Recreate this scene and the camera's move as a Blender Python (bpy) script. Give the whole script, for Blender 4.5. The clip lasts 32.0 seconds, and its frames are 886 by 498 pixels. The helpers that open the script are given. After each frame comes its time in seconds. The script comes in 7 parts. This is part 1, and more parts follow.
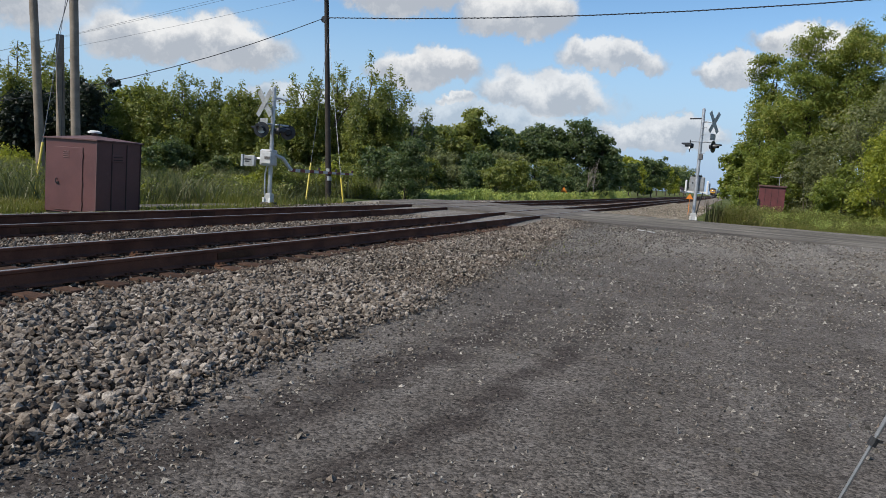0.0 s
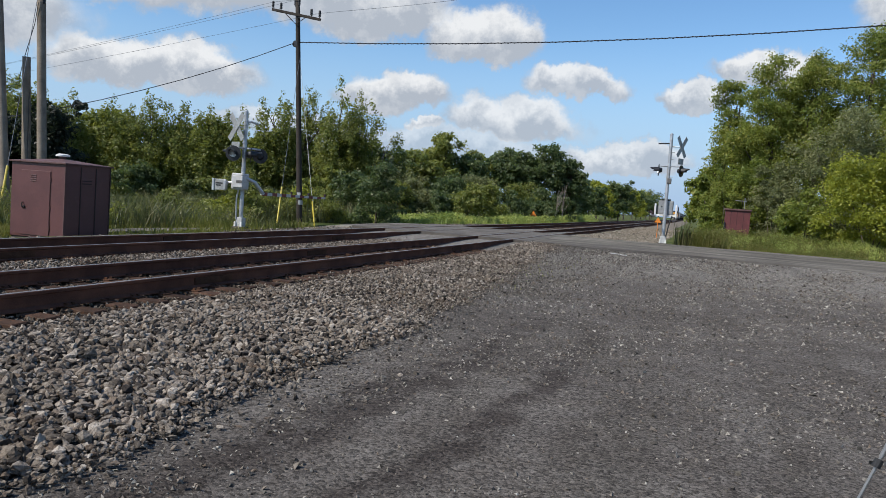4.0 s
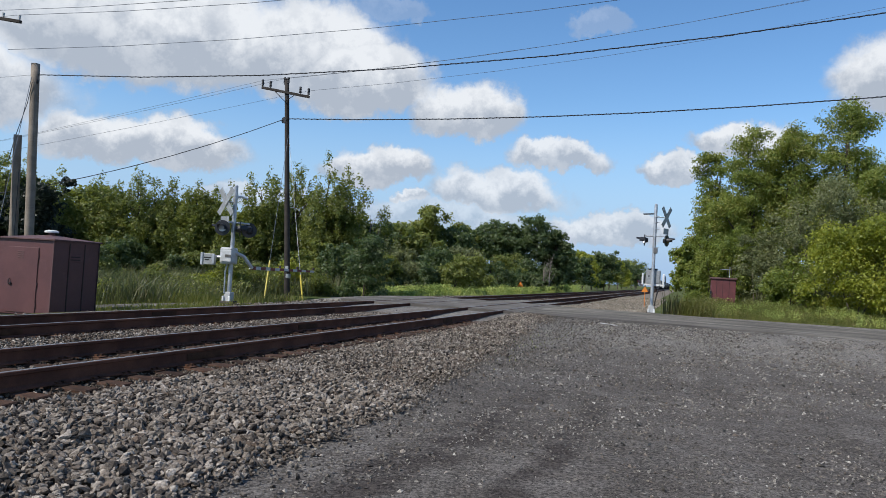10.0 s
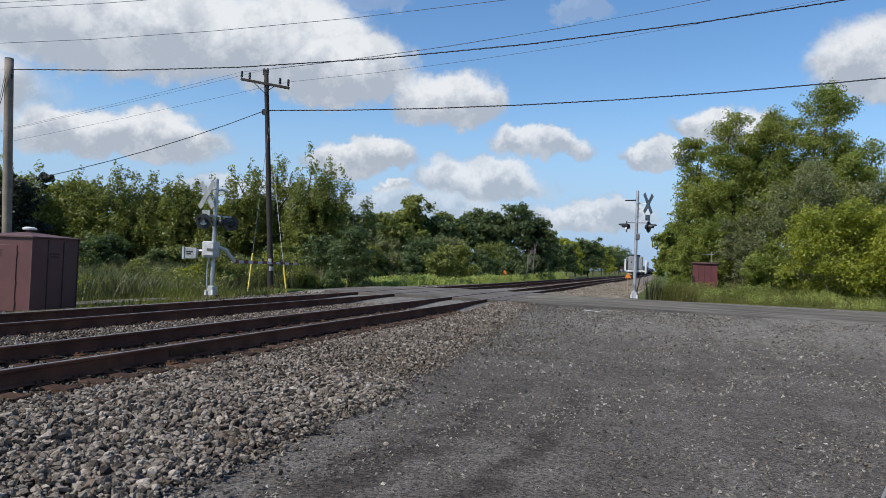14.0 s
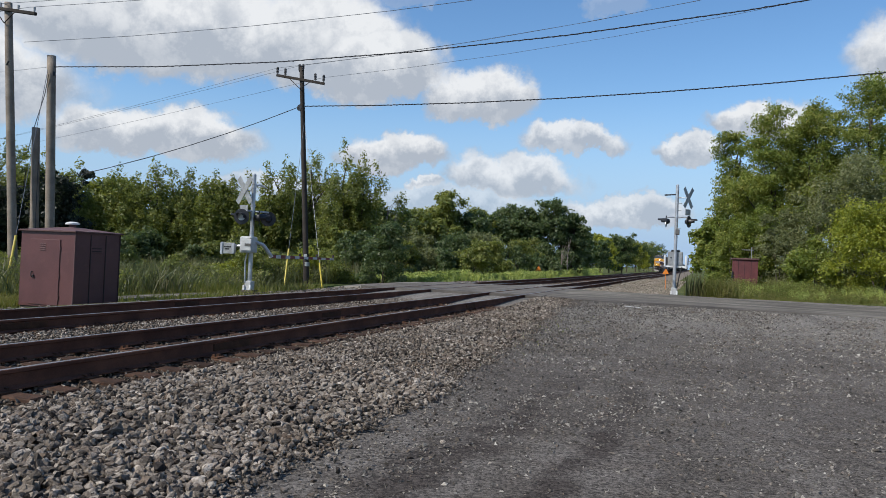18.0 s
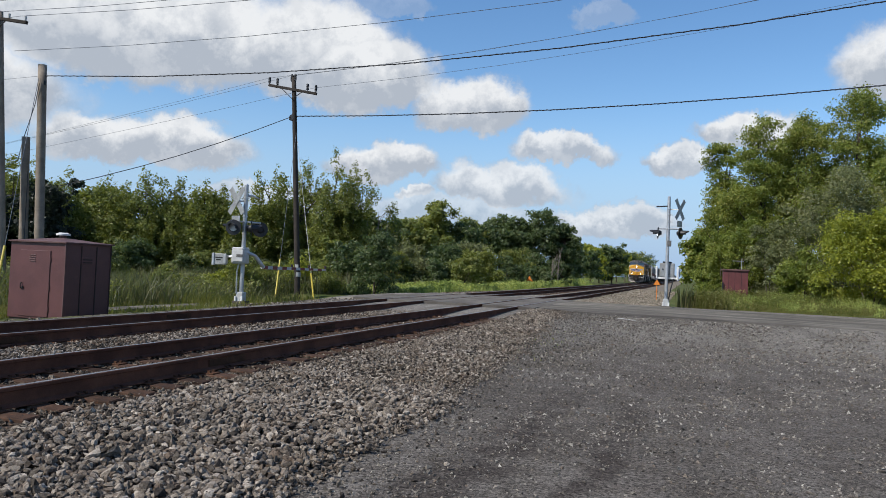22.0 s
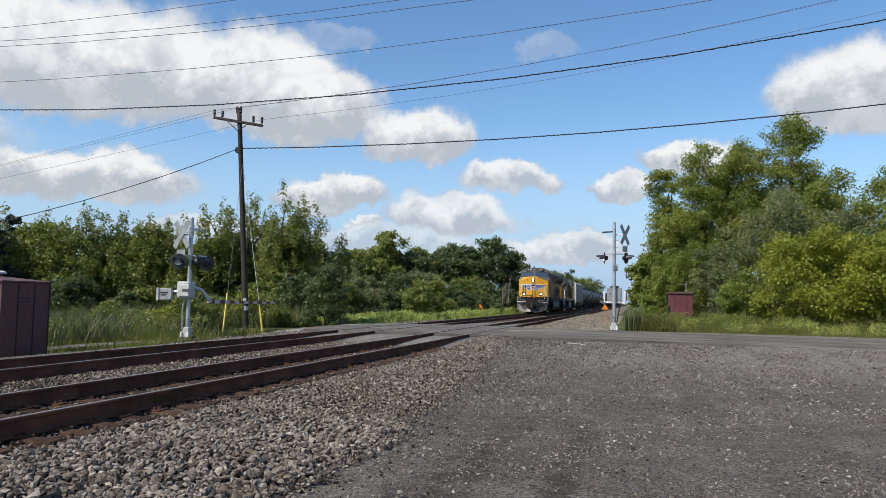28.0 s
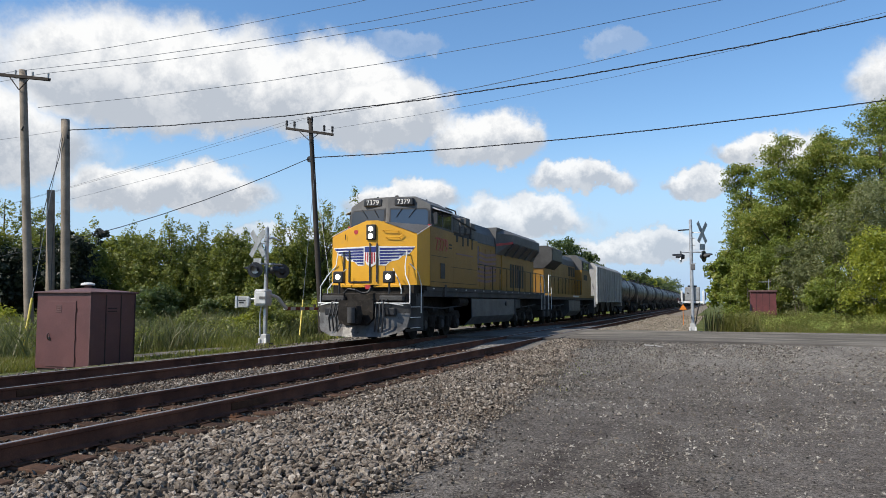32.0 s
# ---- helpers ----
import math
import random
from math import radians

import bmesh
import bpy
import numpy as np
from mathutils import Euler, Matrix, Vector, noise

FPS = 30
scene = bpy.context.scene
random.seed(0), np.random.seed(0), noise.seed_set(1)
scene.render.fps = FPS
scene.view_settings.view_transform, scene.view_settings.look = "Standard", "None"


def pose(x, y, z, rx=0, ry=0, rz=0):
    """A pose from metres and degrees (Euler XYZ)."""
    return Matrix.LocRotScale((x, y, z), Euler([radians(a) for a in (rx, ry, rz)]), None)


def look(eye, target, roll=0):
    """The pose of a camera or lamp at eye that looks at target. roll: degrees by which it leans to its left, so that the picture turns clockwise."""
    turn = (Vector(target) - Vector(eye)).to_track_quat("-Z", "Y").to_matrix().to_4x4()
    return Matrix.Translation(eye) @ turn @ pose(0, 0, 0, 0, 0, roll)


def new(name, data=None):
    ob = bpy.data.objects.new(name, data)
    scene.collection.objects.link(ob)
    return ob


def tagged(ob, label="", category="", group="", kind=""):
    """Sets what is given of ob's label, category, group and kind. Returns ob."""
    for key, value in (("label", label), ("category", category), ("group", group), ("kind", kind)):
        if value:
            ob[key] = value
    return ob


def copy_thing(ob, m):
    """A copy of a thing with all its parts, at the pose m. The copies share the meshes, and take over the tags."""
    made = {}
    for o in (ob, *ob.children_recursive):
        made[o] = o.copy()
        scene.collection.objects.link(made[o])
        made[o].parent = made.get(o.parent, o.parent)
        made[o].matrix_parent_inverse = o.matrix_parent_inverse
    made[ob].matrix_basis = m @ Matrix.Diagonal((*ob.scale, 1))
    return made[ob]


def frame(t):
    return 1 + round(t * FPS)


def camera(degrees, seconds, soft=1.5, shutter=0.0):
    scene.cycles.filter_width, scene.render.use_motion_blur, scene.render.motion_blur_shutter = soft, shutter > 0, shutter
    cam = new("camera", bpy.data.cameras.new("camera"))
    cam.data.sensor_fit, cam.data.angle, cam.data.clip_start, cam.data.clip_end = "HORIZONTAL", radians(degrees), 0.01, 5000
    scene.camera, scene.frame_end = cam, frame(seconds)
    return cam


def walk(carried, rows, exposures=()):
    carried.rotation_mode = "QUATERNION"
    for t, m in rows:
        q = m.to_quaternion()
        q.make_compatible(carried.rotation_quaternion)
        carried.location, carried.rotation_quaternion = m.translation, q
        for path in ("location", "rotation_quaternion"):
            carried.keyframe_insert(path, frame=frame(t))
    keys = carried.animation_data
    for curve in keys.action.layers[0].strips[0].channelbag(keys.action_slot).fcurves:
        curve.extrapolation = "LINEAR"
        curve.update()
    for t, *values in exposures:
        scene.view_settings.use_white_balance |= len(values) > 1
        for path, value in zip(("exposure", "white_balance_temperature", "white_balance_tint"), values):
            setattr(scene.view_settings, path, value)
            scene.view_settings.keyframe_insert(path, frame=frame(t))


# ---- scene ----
cam = camera(61.04, 32.0, soft=0.8)

# seconds, x, y, z, yaw, pitch, roll of the hand-held camera
PATH = (
    (0, 0.266, -0.107, 1.584, 20.630, -5.651, 4.176),
    (0.5, 0.286, -0.105, 1.596, 19.713, -4.739, 4.395),
    (1, 0.271, -0.101, 1.589, 19.254, -4.454, 4.048),
    (1.5, 0.243, -0.096, 1.590, 19.253, -3.452, 3.599),
    (2, 0.207, -0.102, 1.582, 18.140, -3.032, 3.651),
    (2.5, 0.255, -0.085, 1.577, 18.464, -3.107, 4.310),
    (3, 0.279, -0.069, 1.569, 19.468, -3.782, 4.291),
    (3.5, 0.192, -0.101, 1.566, 18.207, -3.925, 4.417),
    (5.5, -0.083, -0.136, 1.563, 19.873, -2.288, 2.762),
    (6, -0.073, -0.144, 1.552, 19.868, -1.923, 2.697),
    (6.5, -0.065, -0.162, 1.575, 20.032, 1.373, 3.384),
    (7, -0.063, -0.170, 1.580, 19.786, 1.867, 3.367),
    (7.5, -0.064, -0.152, 1.571, 19.122, 1.892, 3.679),
    (8, -0.060, -0.155, 1.572, 18.581, 1.867, 3.689),
    (8.5, -0.049, -0.153, 1.568, 18.111, 1.880, 3.708),
    (9, -0.050, -0.153, 1.563, 18.140, 1.855, 3.611),
    (9.5, -0.049, -0.157, 1.563, 17.973, 1.822, 3.550),
    (10, -0.050, -0.156, 1.561, 17.687, 1.862, 3.494),
    (10.5, -0.057, -0.163, 1.569, 17.459, 1.732, 2.913),
    (11, -0.056, -0.162, 1.575, 17.215, 1.796, 2.414),
    (11.5, -0.059, -0.155, 1.576, 17.214, 1.422, 2.001),
    (12, -0.052, -0.154, 1.579, 16.647, 1.965, 1.811),
    (12.5, -0.053, -0.154, 1.578, 16.793, 1.306, 1.846),
    (13, -0.059, -0.158, 1.576, 16.475, 1.524, 2.023),
    (13.5, -0.051, -0.158, 1.582, 16.410, 1.436, 2.273),
    (15.5, 0.215, -0.119, 1.594, 16.570, -0.183, 2.740),
    (16, 0.260, -0.096, 1.581, 17.506, -0.222, 2.398),
    (16.5, 0.243, -0.060, 1.587, 19.064, -0.190, 2.606),
    (17, 0.187, -0.025, 1.578, 19.311, -0.393, 2.509),
    (17.5, -0.011, -0.001, 1.562, 19.847, 0.143, 3.032),
    (18, -0.296, 0.027, 1.536, 18.824, 0.718, 2.489),
    (18.5, -0.355, 0.099, 1.533, 19.550, 0.596, 2.948),
    (19, -0.391, 0.132, 1.511, 19.551, -1.269, 3.036),
    (19.5, -0.446, 0.143, 1.523, 19.712, -1.988, 2.578),
    (20, -0.441, 0.147, 1.538, 20.280, -1.133, 2.784),
    (20.5, -0.450, 0.139, 1.556, 20.242, -0.636, 2.552),
    (21, -0.463, 0.098, 1.579, 19.492, -0.399, 2.707),
    (21.5, -0.463, 0.077, 1.595, 18.861, 0.552, 2.683),
    (22, -0.431, 0.055, 1.611, 18.090, 1.461, 2.637),
    (22.5, -0.424, 0.053, 1.607, 17.751, 2.135, 2.774),
    (23, -0.415, 0.033, 1.614, 16.902, 2.666, 2.311),
    (23.5, -0.403, 0.015, 1.613, 16.077, 3.275, 2.111),
    (24, -0.388, -0.009, 1.624, 15.106, 3.835, 1.779),
    (24.5, -0.395, -0.022, 1.617, 14.284, 4.524, 1.610),
    (26.5, -0.371, -0.013, 1.618, 13.862, 4.979, 1.003),
    (27, -0.402, 0.002, 1.598, 13.811, 4.359, 0.678),
    (27.5, -0.394, 0.023, 1.594, 14.060, 3.914, 0.838),
    (28, -0.404, 0.016, 1.580, 14.368, 3.858, 1.202),
    (28.5, -0.386, 0.020, 1.588, 14.556, 3.934, 1.129),
    (29, -0.364, 0.024, 1.591, 14.864, 4.160, 0.982),
    (29.5, -0.363, 0.014, 1.605, 15.142, 4.357, 0.960),
    (30, -0.347, 0.020, 1.590, 15.075, 3.797, 1.074),
    (30.5, -0.349, 0.032, 1.586, 15.486, 3.441, 0.691),
    (31, -0.349, 0.047, 1.603, 16.292, 3.039, 0.399),
    (31.5, -0.363, 0.076, 1.608, 17.462, 3.607, 0.237),
    (32, -0.382, 0.114, 1.601, 19.852, 4.025, 0.196),
)
EXPOSURES = ((0.0, 0.38, 6400, 10), (2.0, 0.36, 6250, 10), (6.0, 0.42, 6300, 10), (9.0, 0.40, 6100, 10), (14.0, 0.34, 6150, 10), (20.0, 0.38, 6250, 10), (25.0, 0.40, 6300, 10), (28.0, 0.47, 6400, 10), (32.0, 0.58, 6450, 10))
walk(cam, [(t, pose(x, y, z, 90 + p, 0, w) @ pose(0, 0, 0, 0, 0, r)) for t, x, y, z, w, p, r in PATH], EXPOSURES)

# ---- light ----
SUN_AZ, SUN_EL = radians(222), radians(46)      # from +y towards +x
world = bpy.data.worlds.new("sky")
scene.world = world
world.use_nodes = True
wn, wl = world.node_tree.nodes, world.node_tree.links
wn.clear()


def put(tree, node, i, v):
    if isinstance(v, bpy.types.NodeSocket):
        tree.links.new(v, node.inputs[i])
    elif v is not None:
        node.inputs[i].default_value = v


def calc(tree, op, a, b=None, c=None, clamp=False):
    n = tree.nodes.new("ShaderNodeMath")
    n.operation, n.use_clamp = op, clamp
    for i, v in enumerate((a, b, c)):
        put(tree, n, i, v)
    return n.outputs[0]


def ramp(tree, v, lo, hi, out_lo=0.0, out_hi=1.0, smooth=True):
    n = tree.nodes.new("ShaderNodeMapRange")
    n.interpolation_type = "SMOOTHSTEP" if smooth else "LINEAR"
    for i, x in enumerate((v, lo, hi, out_lo, out_hi)):
        put(tree, n, i, x)
    return n.outputs[0]


def mixc(tree, f, a, b, kind="MIX"):
    n = tree.nodes.new("ShaderNodeMix")
    n.data_type, n.blend_type = "RGBA", kind
    put(tree, n, 0, f), put(tree, n, 6, a), put(tree, n, 7, b)
    return n.outputs[2]


def noise_node(tree, vec, scale, detail=4.0, rough=0.55, kind="ShaderNodeTexNoise"):
    n = tree.nodes.new(kind)
    if vec is not None:
        tree.links.new(vec, n.inputs["Vector"])
    n.inputs["Scale"].default_value = scale
    if kind == "ShaderNodeTexNoise":
        n.inputs["Detail"].default_value, n.inputs["Roughness"].default_value = detail, rough
    return n


# fair-weather cumulus: bearing, elevation, half width, half height (radians), thickness
CLOUDS = (
    (-0.70, 0.290, 0.21, 0.085, 1.0), (-0.50, 0.285, 0.12, 0.075, 1.0), (-0.415, 0.255, 0.085, 0.060, 1.0),
    (-0.287, 0.222, 0.066, 0.052, 1.0), (-0.70, 0.145, 0.125, 0.042, 1.0), (-0.398, 0.142, 0.068, 0.034, 1.0),
    (-0.158, 0.165, 0.075, 0.027, 0.95), (-0.24, 0.117, 0.090, 0.034, 0.9), (-0.097, 0.078, 0.075, 0.022, 0.85),
    (-0.010, 0.148, 0.043, 0.025, 0.95), (0.074, 0.190, 0.070, 0.028, 1.0), (0.255, 0.265, 0.095, 0.062, 1.0),
    (-0.13, 0.329, 0.036, 0.022, 0.35), (-0.397, 0.345, 0.050, 0.020, 0.3), (-0.98, 0.20, 0.19, 0.075, 1.0),
    (-0.36, 0.095, 0.030, 0.012, 0.9), (0.47, 0.20, 0.14, 0.05, 1.0), (-0.33, 0.075, 0.14, 0.024, 0.6), (-0.55, 0.085, 0.10, 0.02, 0.7),
    (0.95, 0.30, 0.2, 0.09, 1.0), (1.7, 0.4, 0.25, 0.1, 1.0), (2.6, 0.35, 0.3, 0.1, 1.0), (-1.7, 0.4, 0.3, 0.12, 1.0), (-2.4, 0.3, 0.2, 0.08, 1.0),
)
wt = world.node_tree
wco = wn.new("ShaderNodeTexCoord").outputs["Generated"]
sep = wn.new("ShaderNodeSeparateXYZ")
wl.new(wco, sep.inputs[0])
bearing = calc(wt, "ARCTAN2", sep.outputs[0], sep.outputs[1])
elevation = calc(wt, "ARCSINE", sep.outputs[2])
wob = noise_node(wt, wco, 9.0, 6.0, 0.62)
wsep = wn.new("ShaderNodeSeparateColor")
wl.new(wob.outputs["Color"], wsep.inputs[0])
puff = noise_node(wt, wco, 24.0, 7.0, 0.66)
bear_w = calc(wt, "ADD", bearing, calc(wt, "MULTIPLY", calc(wt, "SUBTRACT", wsep.outputs[0], 0.5), 0.13))
elev_w = calc(wt, "ADD", elevation, calc(wt, "ADD", calc(wt, "MULTIPLY", calc(wt, "SUBTRACT", wsep.outputs[1], 0.5), 0.07),
                                           calc(wt, "MULTIPLY", calc(wt, "SUBTRACT", puff.outputs[0], 0.5), 0.048)))
cover, light_side = None, None
for az_c, el_c, half_w, half_h, thick in CLOUDS:
    u = calc(wt, "MULTIPLY", calc(wt, "SUBTRACT", bear_w, az_c), 0.9 / half_w)
    v = calc(wt, "MULTIPLY", calc(wt, "SUBTRACT", elev_w, el_c - half_h * 0.35), 0.88 / half_h)
    v = calc(wt, "MAXIMUM", v, calc(wt, "MULTIPLY", v, -1.75))          # flat base
    d = calc(wt, "ADD", calc(wt, "MULTIPLY", u, u), calc(wt, "MULTIPLY", v, v))
    m = ramp(wt, d, 1.18, 0.56, 0.0, thick)
    up = calc(wt, "MULTIPLY", calc(wt, "SUBTRACT", elev_w, el_c - half_h * 0.55), 1 / half_h)
    up = calc(wt, "MULTIPLY", ramp(wt, up, -0.05, 0.95), m)
    cover = m if cover is None else calc(wt, "MAXIMUM", cover, m)
    light_side = up if light_side is None else calc(wt, "MAXIMUM", light_side, up)
mottle = ramp(wt, puff.outputs[0], 0.35, 0.65, -0.24, 0.24)
lit = calc(wt, "ADD", light_side, mottle, clamp=True)
cloud_col = mixc(wt, lit, (0.53, 0.575, 0.64, 1), (1.0, 1.0, 0.99, 1))
sky = wn.new("ShaderNodeTexSky")
sky.sky_type, sky.sun_disc = "NISHITA", False
sky.sun_elevation, sky.sun_rotation = SUN_EL, SUN_AZ
sky.air_density, sky.dust_density, sky.ozone_density = 1.0, 0.4, 2.0
out_w = wn.new("ShaderNodeOutputWorld")
bg = wn.new("ShaderNodeBackground")
bg.inputs[1].default_value = 0.066
cloud_lum = mixc(wt, 1.0, cloud_col, (10.0, 10.0, 10.0, 1), "MULTIPLY")
# thin haze towards the horizon
haze = ramp(wt, elevation, 0.24, 0.0, 0.0, 0.95)
hsv = wn.new("ShaderNodeHueSaturation")
hsv.inputs["Saturation"].default_value, hsv.inputs["Value"].default_value = 1.18, 1.74
wl.new(sky.outputs[0], hsv.inputs["Color"])
sky_h = mixc(wt, haze, hsv.outputs[0], (4.3, 6.1, 8.7, 1))
wl.new(mixc(wt, cover, sky_h, cloud_lum), bg.inputs[0])
wl.new(bg.outputs[0], out_w.inputs[0])

sun_data = bpy.data.lights.new("sun", "SUN")
sun_data.energy, sun_data.angle, sun_data.color = 4.1, radians(0.6), (1.0, 0.93, 0.82)
sun = new("sun", sun_data)
sun.matrix_world = look((math.sin(SUN_AZ) * 50, math.cos(SUN_AZ) * 50, 60), (0, 0, 60 - 50 * math.tan(SUN_EL)))

# ---- materials ----
def material(name, base, dark=None, rough=0.7, metal=0.0, scale=6.0, fine=60.0, bump=0.15, spots=None, spread=0.5, rnd=0.0, lo=0.35, hi=0.7):
    """Two scales of colour variation and a fine relief; spots adds rust or dirt of another colour; rnd varies pieces one by one."""
    m = bpy.data.materials.new(name)
    m.use_nodes = True
    t = m.node_tree
    b = t.nodes["Principled BSDF"]
    co = t.nodes.new("ShaderNodeTexCoord").outputs["Object"]
    dark = dark or tuple(c * 0.72 for c in base)
    big = noise_node(t, co, scale, 5.0, 0.6)
    small = noise_node(t, co, fine, 4.0, 0.6)
    f = ramp(t, big.outputs[0], lo, hi)
    col = mixc(t, f, (*dark, 1), (*base, 1))
    col = mixc(t, ramp(t, small.outputs[0], 0.3, 0.7, 0.0, spread), col, mixc(t, 1.0, col, (0.62, 0.62, 0.62, 1), "MULTIPLY"))
    if spots:
        sp = noise_node(t, co, scale * 2.7, 6.0, 0.7)
        col = mixc(t, ramp(t, sp.outputs[0], 0.55, 0.68), col, (*spots, 1))
    if rnd:
        r = t.nodes.new("ShaderNodeObjectInfo").outputs["Random"]
        col = mixc(t, 1.0, col, mixc(t, r, (1 - rnd,) * 3 + (1,), (1 + rnd, 1 + rnd * 0.9, 1 + rnd * 0.8, 1)), "MULTIPLY")
    t.links.new(col, b.inputs["Base Color"])
    t.links.new(ramp(t, small.outputs[0], 0.25, 0.75, max(0.05, rough - 0.12), min(1, rough + 0.12)), b.inputs["Roughness"])
    b.inputs["Metallic"].default_value = metal
    b.inputs["Specular IOR Level"].default_value = 0.5 if rough < 0.8 else 0.12
    if bump:
        bp = t.nodes.new("ShaderNodeBump")
        bp.inputs["Strength"].default_value, bp.inputs["Distance"].default_value = bump, 0.01
        t.links.new(small.outputs[0], bp.inputs["Height"])
        t.links.new(bp.outputs[0], b.inputs["Normal"])
    return m


def island_material(name, colours, rough=0.85, bump=0.3, fine=60.0):
    """Loose pieces in one mesh, each with a tone of its own."""
    m = bpy.data.materials.new(name)
    m.use_nodes = True
    t = m.node_tree
    b = t.nodes["Principled BSDF"]
    geo = t.nodes.new("ShaderNodeNewGeometry")
    cr = t.nodes.new("ShaderNodeValToRGB")
    t.links.new(geo.outputs["Random Per Island"], cr.inputs[0])
    els = cr.color_ramp.elements
    els[0].color, els[1].color = (*colours[0], 1), (*colours[-1], 1)
    for i, c in enumerate(colours[1:-1]):
        els.new((i + 1) / (len(colours) - 1)).color = (*c, 1)
    co = t.nodes.new("ShaderNodeTexCoord").outputs["Object"]
    n = noise_node(t, co, fine, 4.0, 0.65)
    patch = noise_node(t, co, 0.6, 3.0, 0.6)
    col = mixc(t, ramp(t, n.outputs[0], 0.36, 0.64, 0.0, 0.85), cr.outputs[0], mixc(t, 1.0, cr.outputs[0], (0.48, 0.46, 0.43, 1), "MULTIPLY"))
    col = mixc(t, ramp(t, patch.outputs[0], 0.42, 0.62, 0.0, 0.5), col, mixc(t, 1.0, col, (0.6, 0.56, 0.5, 1), "MULTIPLY"))
    t.links.new(col, b.inputs["Base Color"])
    b.inputs["Roughness"].default_value, b.inputs["Specular IOR Level"].default_value = rough, 0.15
    bp = t.nodes.new("ShaderNodeBump")
    bp.inputs["Strength"].default_value, bp.inputs["Distance"].default_value = bump, 0.014
    t.links.new(n.outputs[0], bp.inputs["Height"])
    t.links.new(bp.outputs[0], b.inputs["Normal"])
    return m


def leaf_material(name, colours, through_c, gloss=0.5, patch_scale=0.25):
    """Foliage: tone leaf by leaf, some light through the blade."""
    m = bpy.data.materials.new(name)
    m.use_nodes = True
    t = m.node_tree
    b = t.nodes["Principled BSDF"]
    geo = t.nodes.new("ShaderNodeNewGeometry")
    co = t.nodes.new("ShaderNodeTexCoord").outputs["Object"]
    patch = noise_node(t, co, patch_scale, 4.0, 0.6)
    mixv = calc(t, "ADD", calc(t, "MULTIPLY", geo.outputs["Random Per Island"], 0.70), ramp(t, patch.outputs[0], 0.3, 0.7, 0.0, 0.40))
    cr = t.nodes.new("ShaderNodeValToRGB")
    t.links.new(mixv, cr.inputs[0])
    els = cr.color_ramp.elements
    els[0].color, els[1].color = (*colours[0], 1), (*colours[-1], 1)
    for i, c in enumerate(colours[1:-1]):
        els.new((i + 1) / (len(colours) - 1)).color = (*c, 1)
    t.links.new(cr.outputs[0], b.inputs["Base Color"])
    b.inputs["Roughness"].default_value = gloss
    b.inputs["Specular IOR Level"].default_value = 0.35
    tr = t.nodes.new("ShaderNodeBsdfTranslucent")
    t.links.new(mixc(t, 0.5, cr.outputs[0], (*through_c, 1)), tr.inputs[0])
    mx = t.nodes.new("ShaderNodeMixShader")
    mx.inputs[0].default_value = 0.42
    t.links.new(b.outputs[0], mx.inputs[1]), t.links.new(tr.outputs[0], mx.inputs[2])
    t.links.new(mx.outputs[0], t.nodes["Material Output"].inputs[0])
    return m


def glow(name, colour, strength):
    m = bpy.data.materials.new(name)
    m.use_nodes = True
    b = m.node_tree.nodes["Principled BSDF"]
    b.inputs["Base Color"].default_value = (*colour, 1)
    b.inputs["Emission Color"].default_value, b.inputs["Emission Strength"].default_value = (*colour, 1), strength
    return m


def glass_material(name, tint, rough=0.06):
    m = bpy.data.materials.new(name)
    m.use_nodes = True
    b = m.node_tree.nodes["Principled BSDF"]
    b.inputs["Base Color"].default_value = (*tint, 1)
    b.inputs["Roughness"].default_value, b.inputs["Specular IOR Level"].default_value = rough, 0.8
    b.inputs["Coat Weight"].default_value = 0.6
    return m


TRACK_C, TRACK_R = (-44.8, 9.7), 43.0


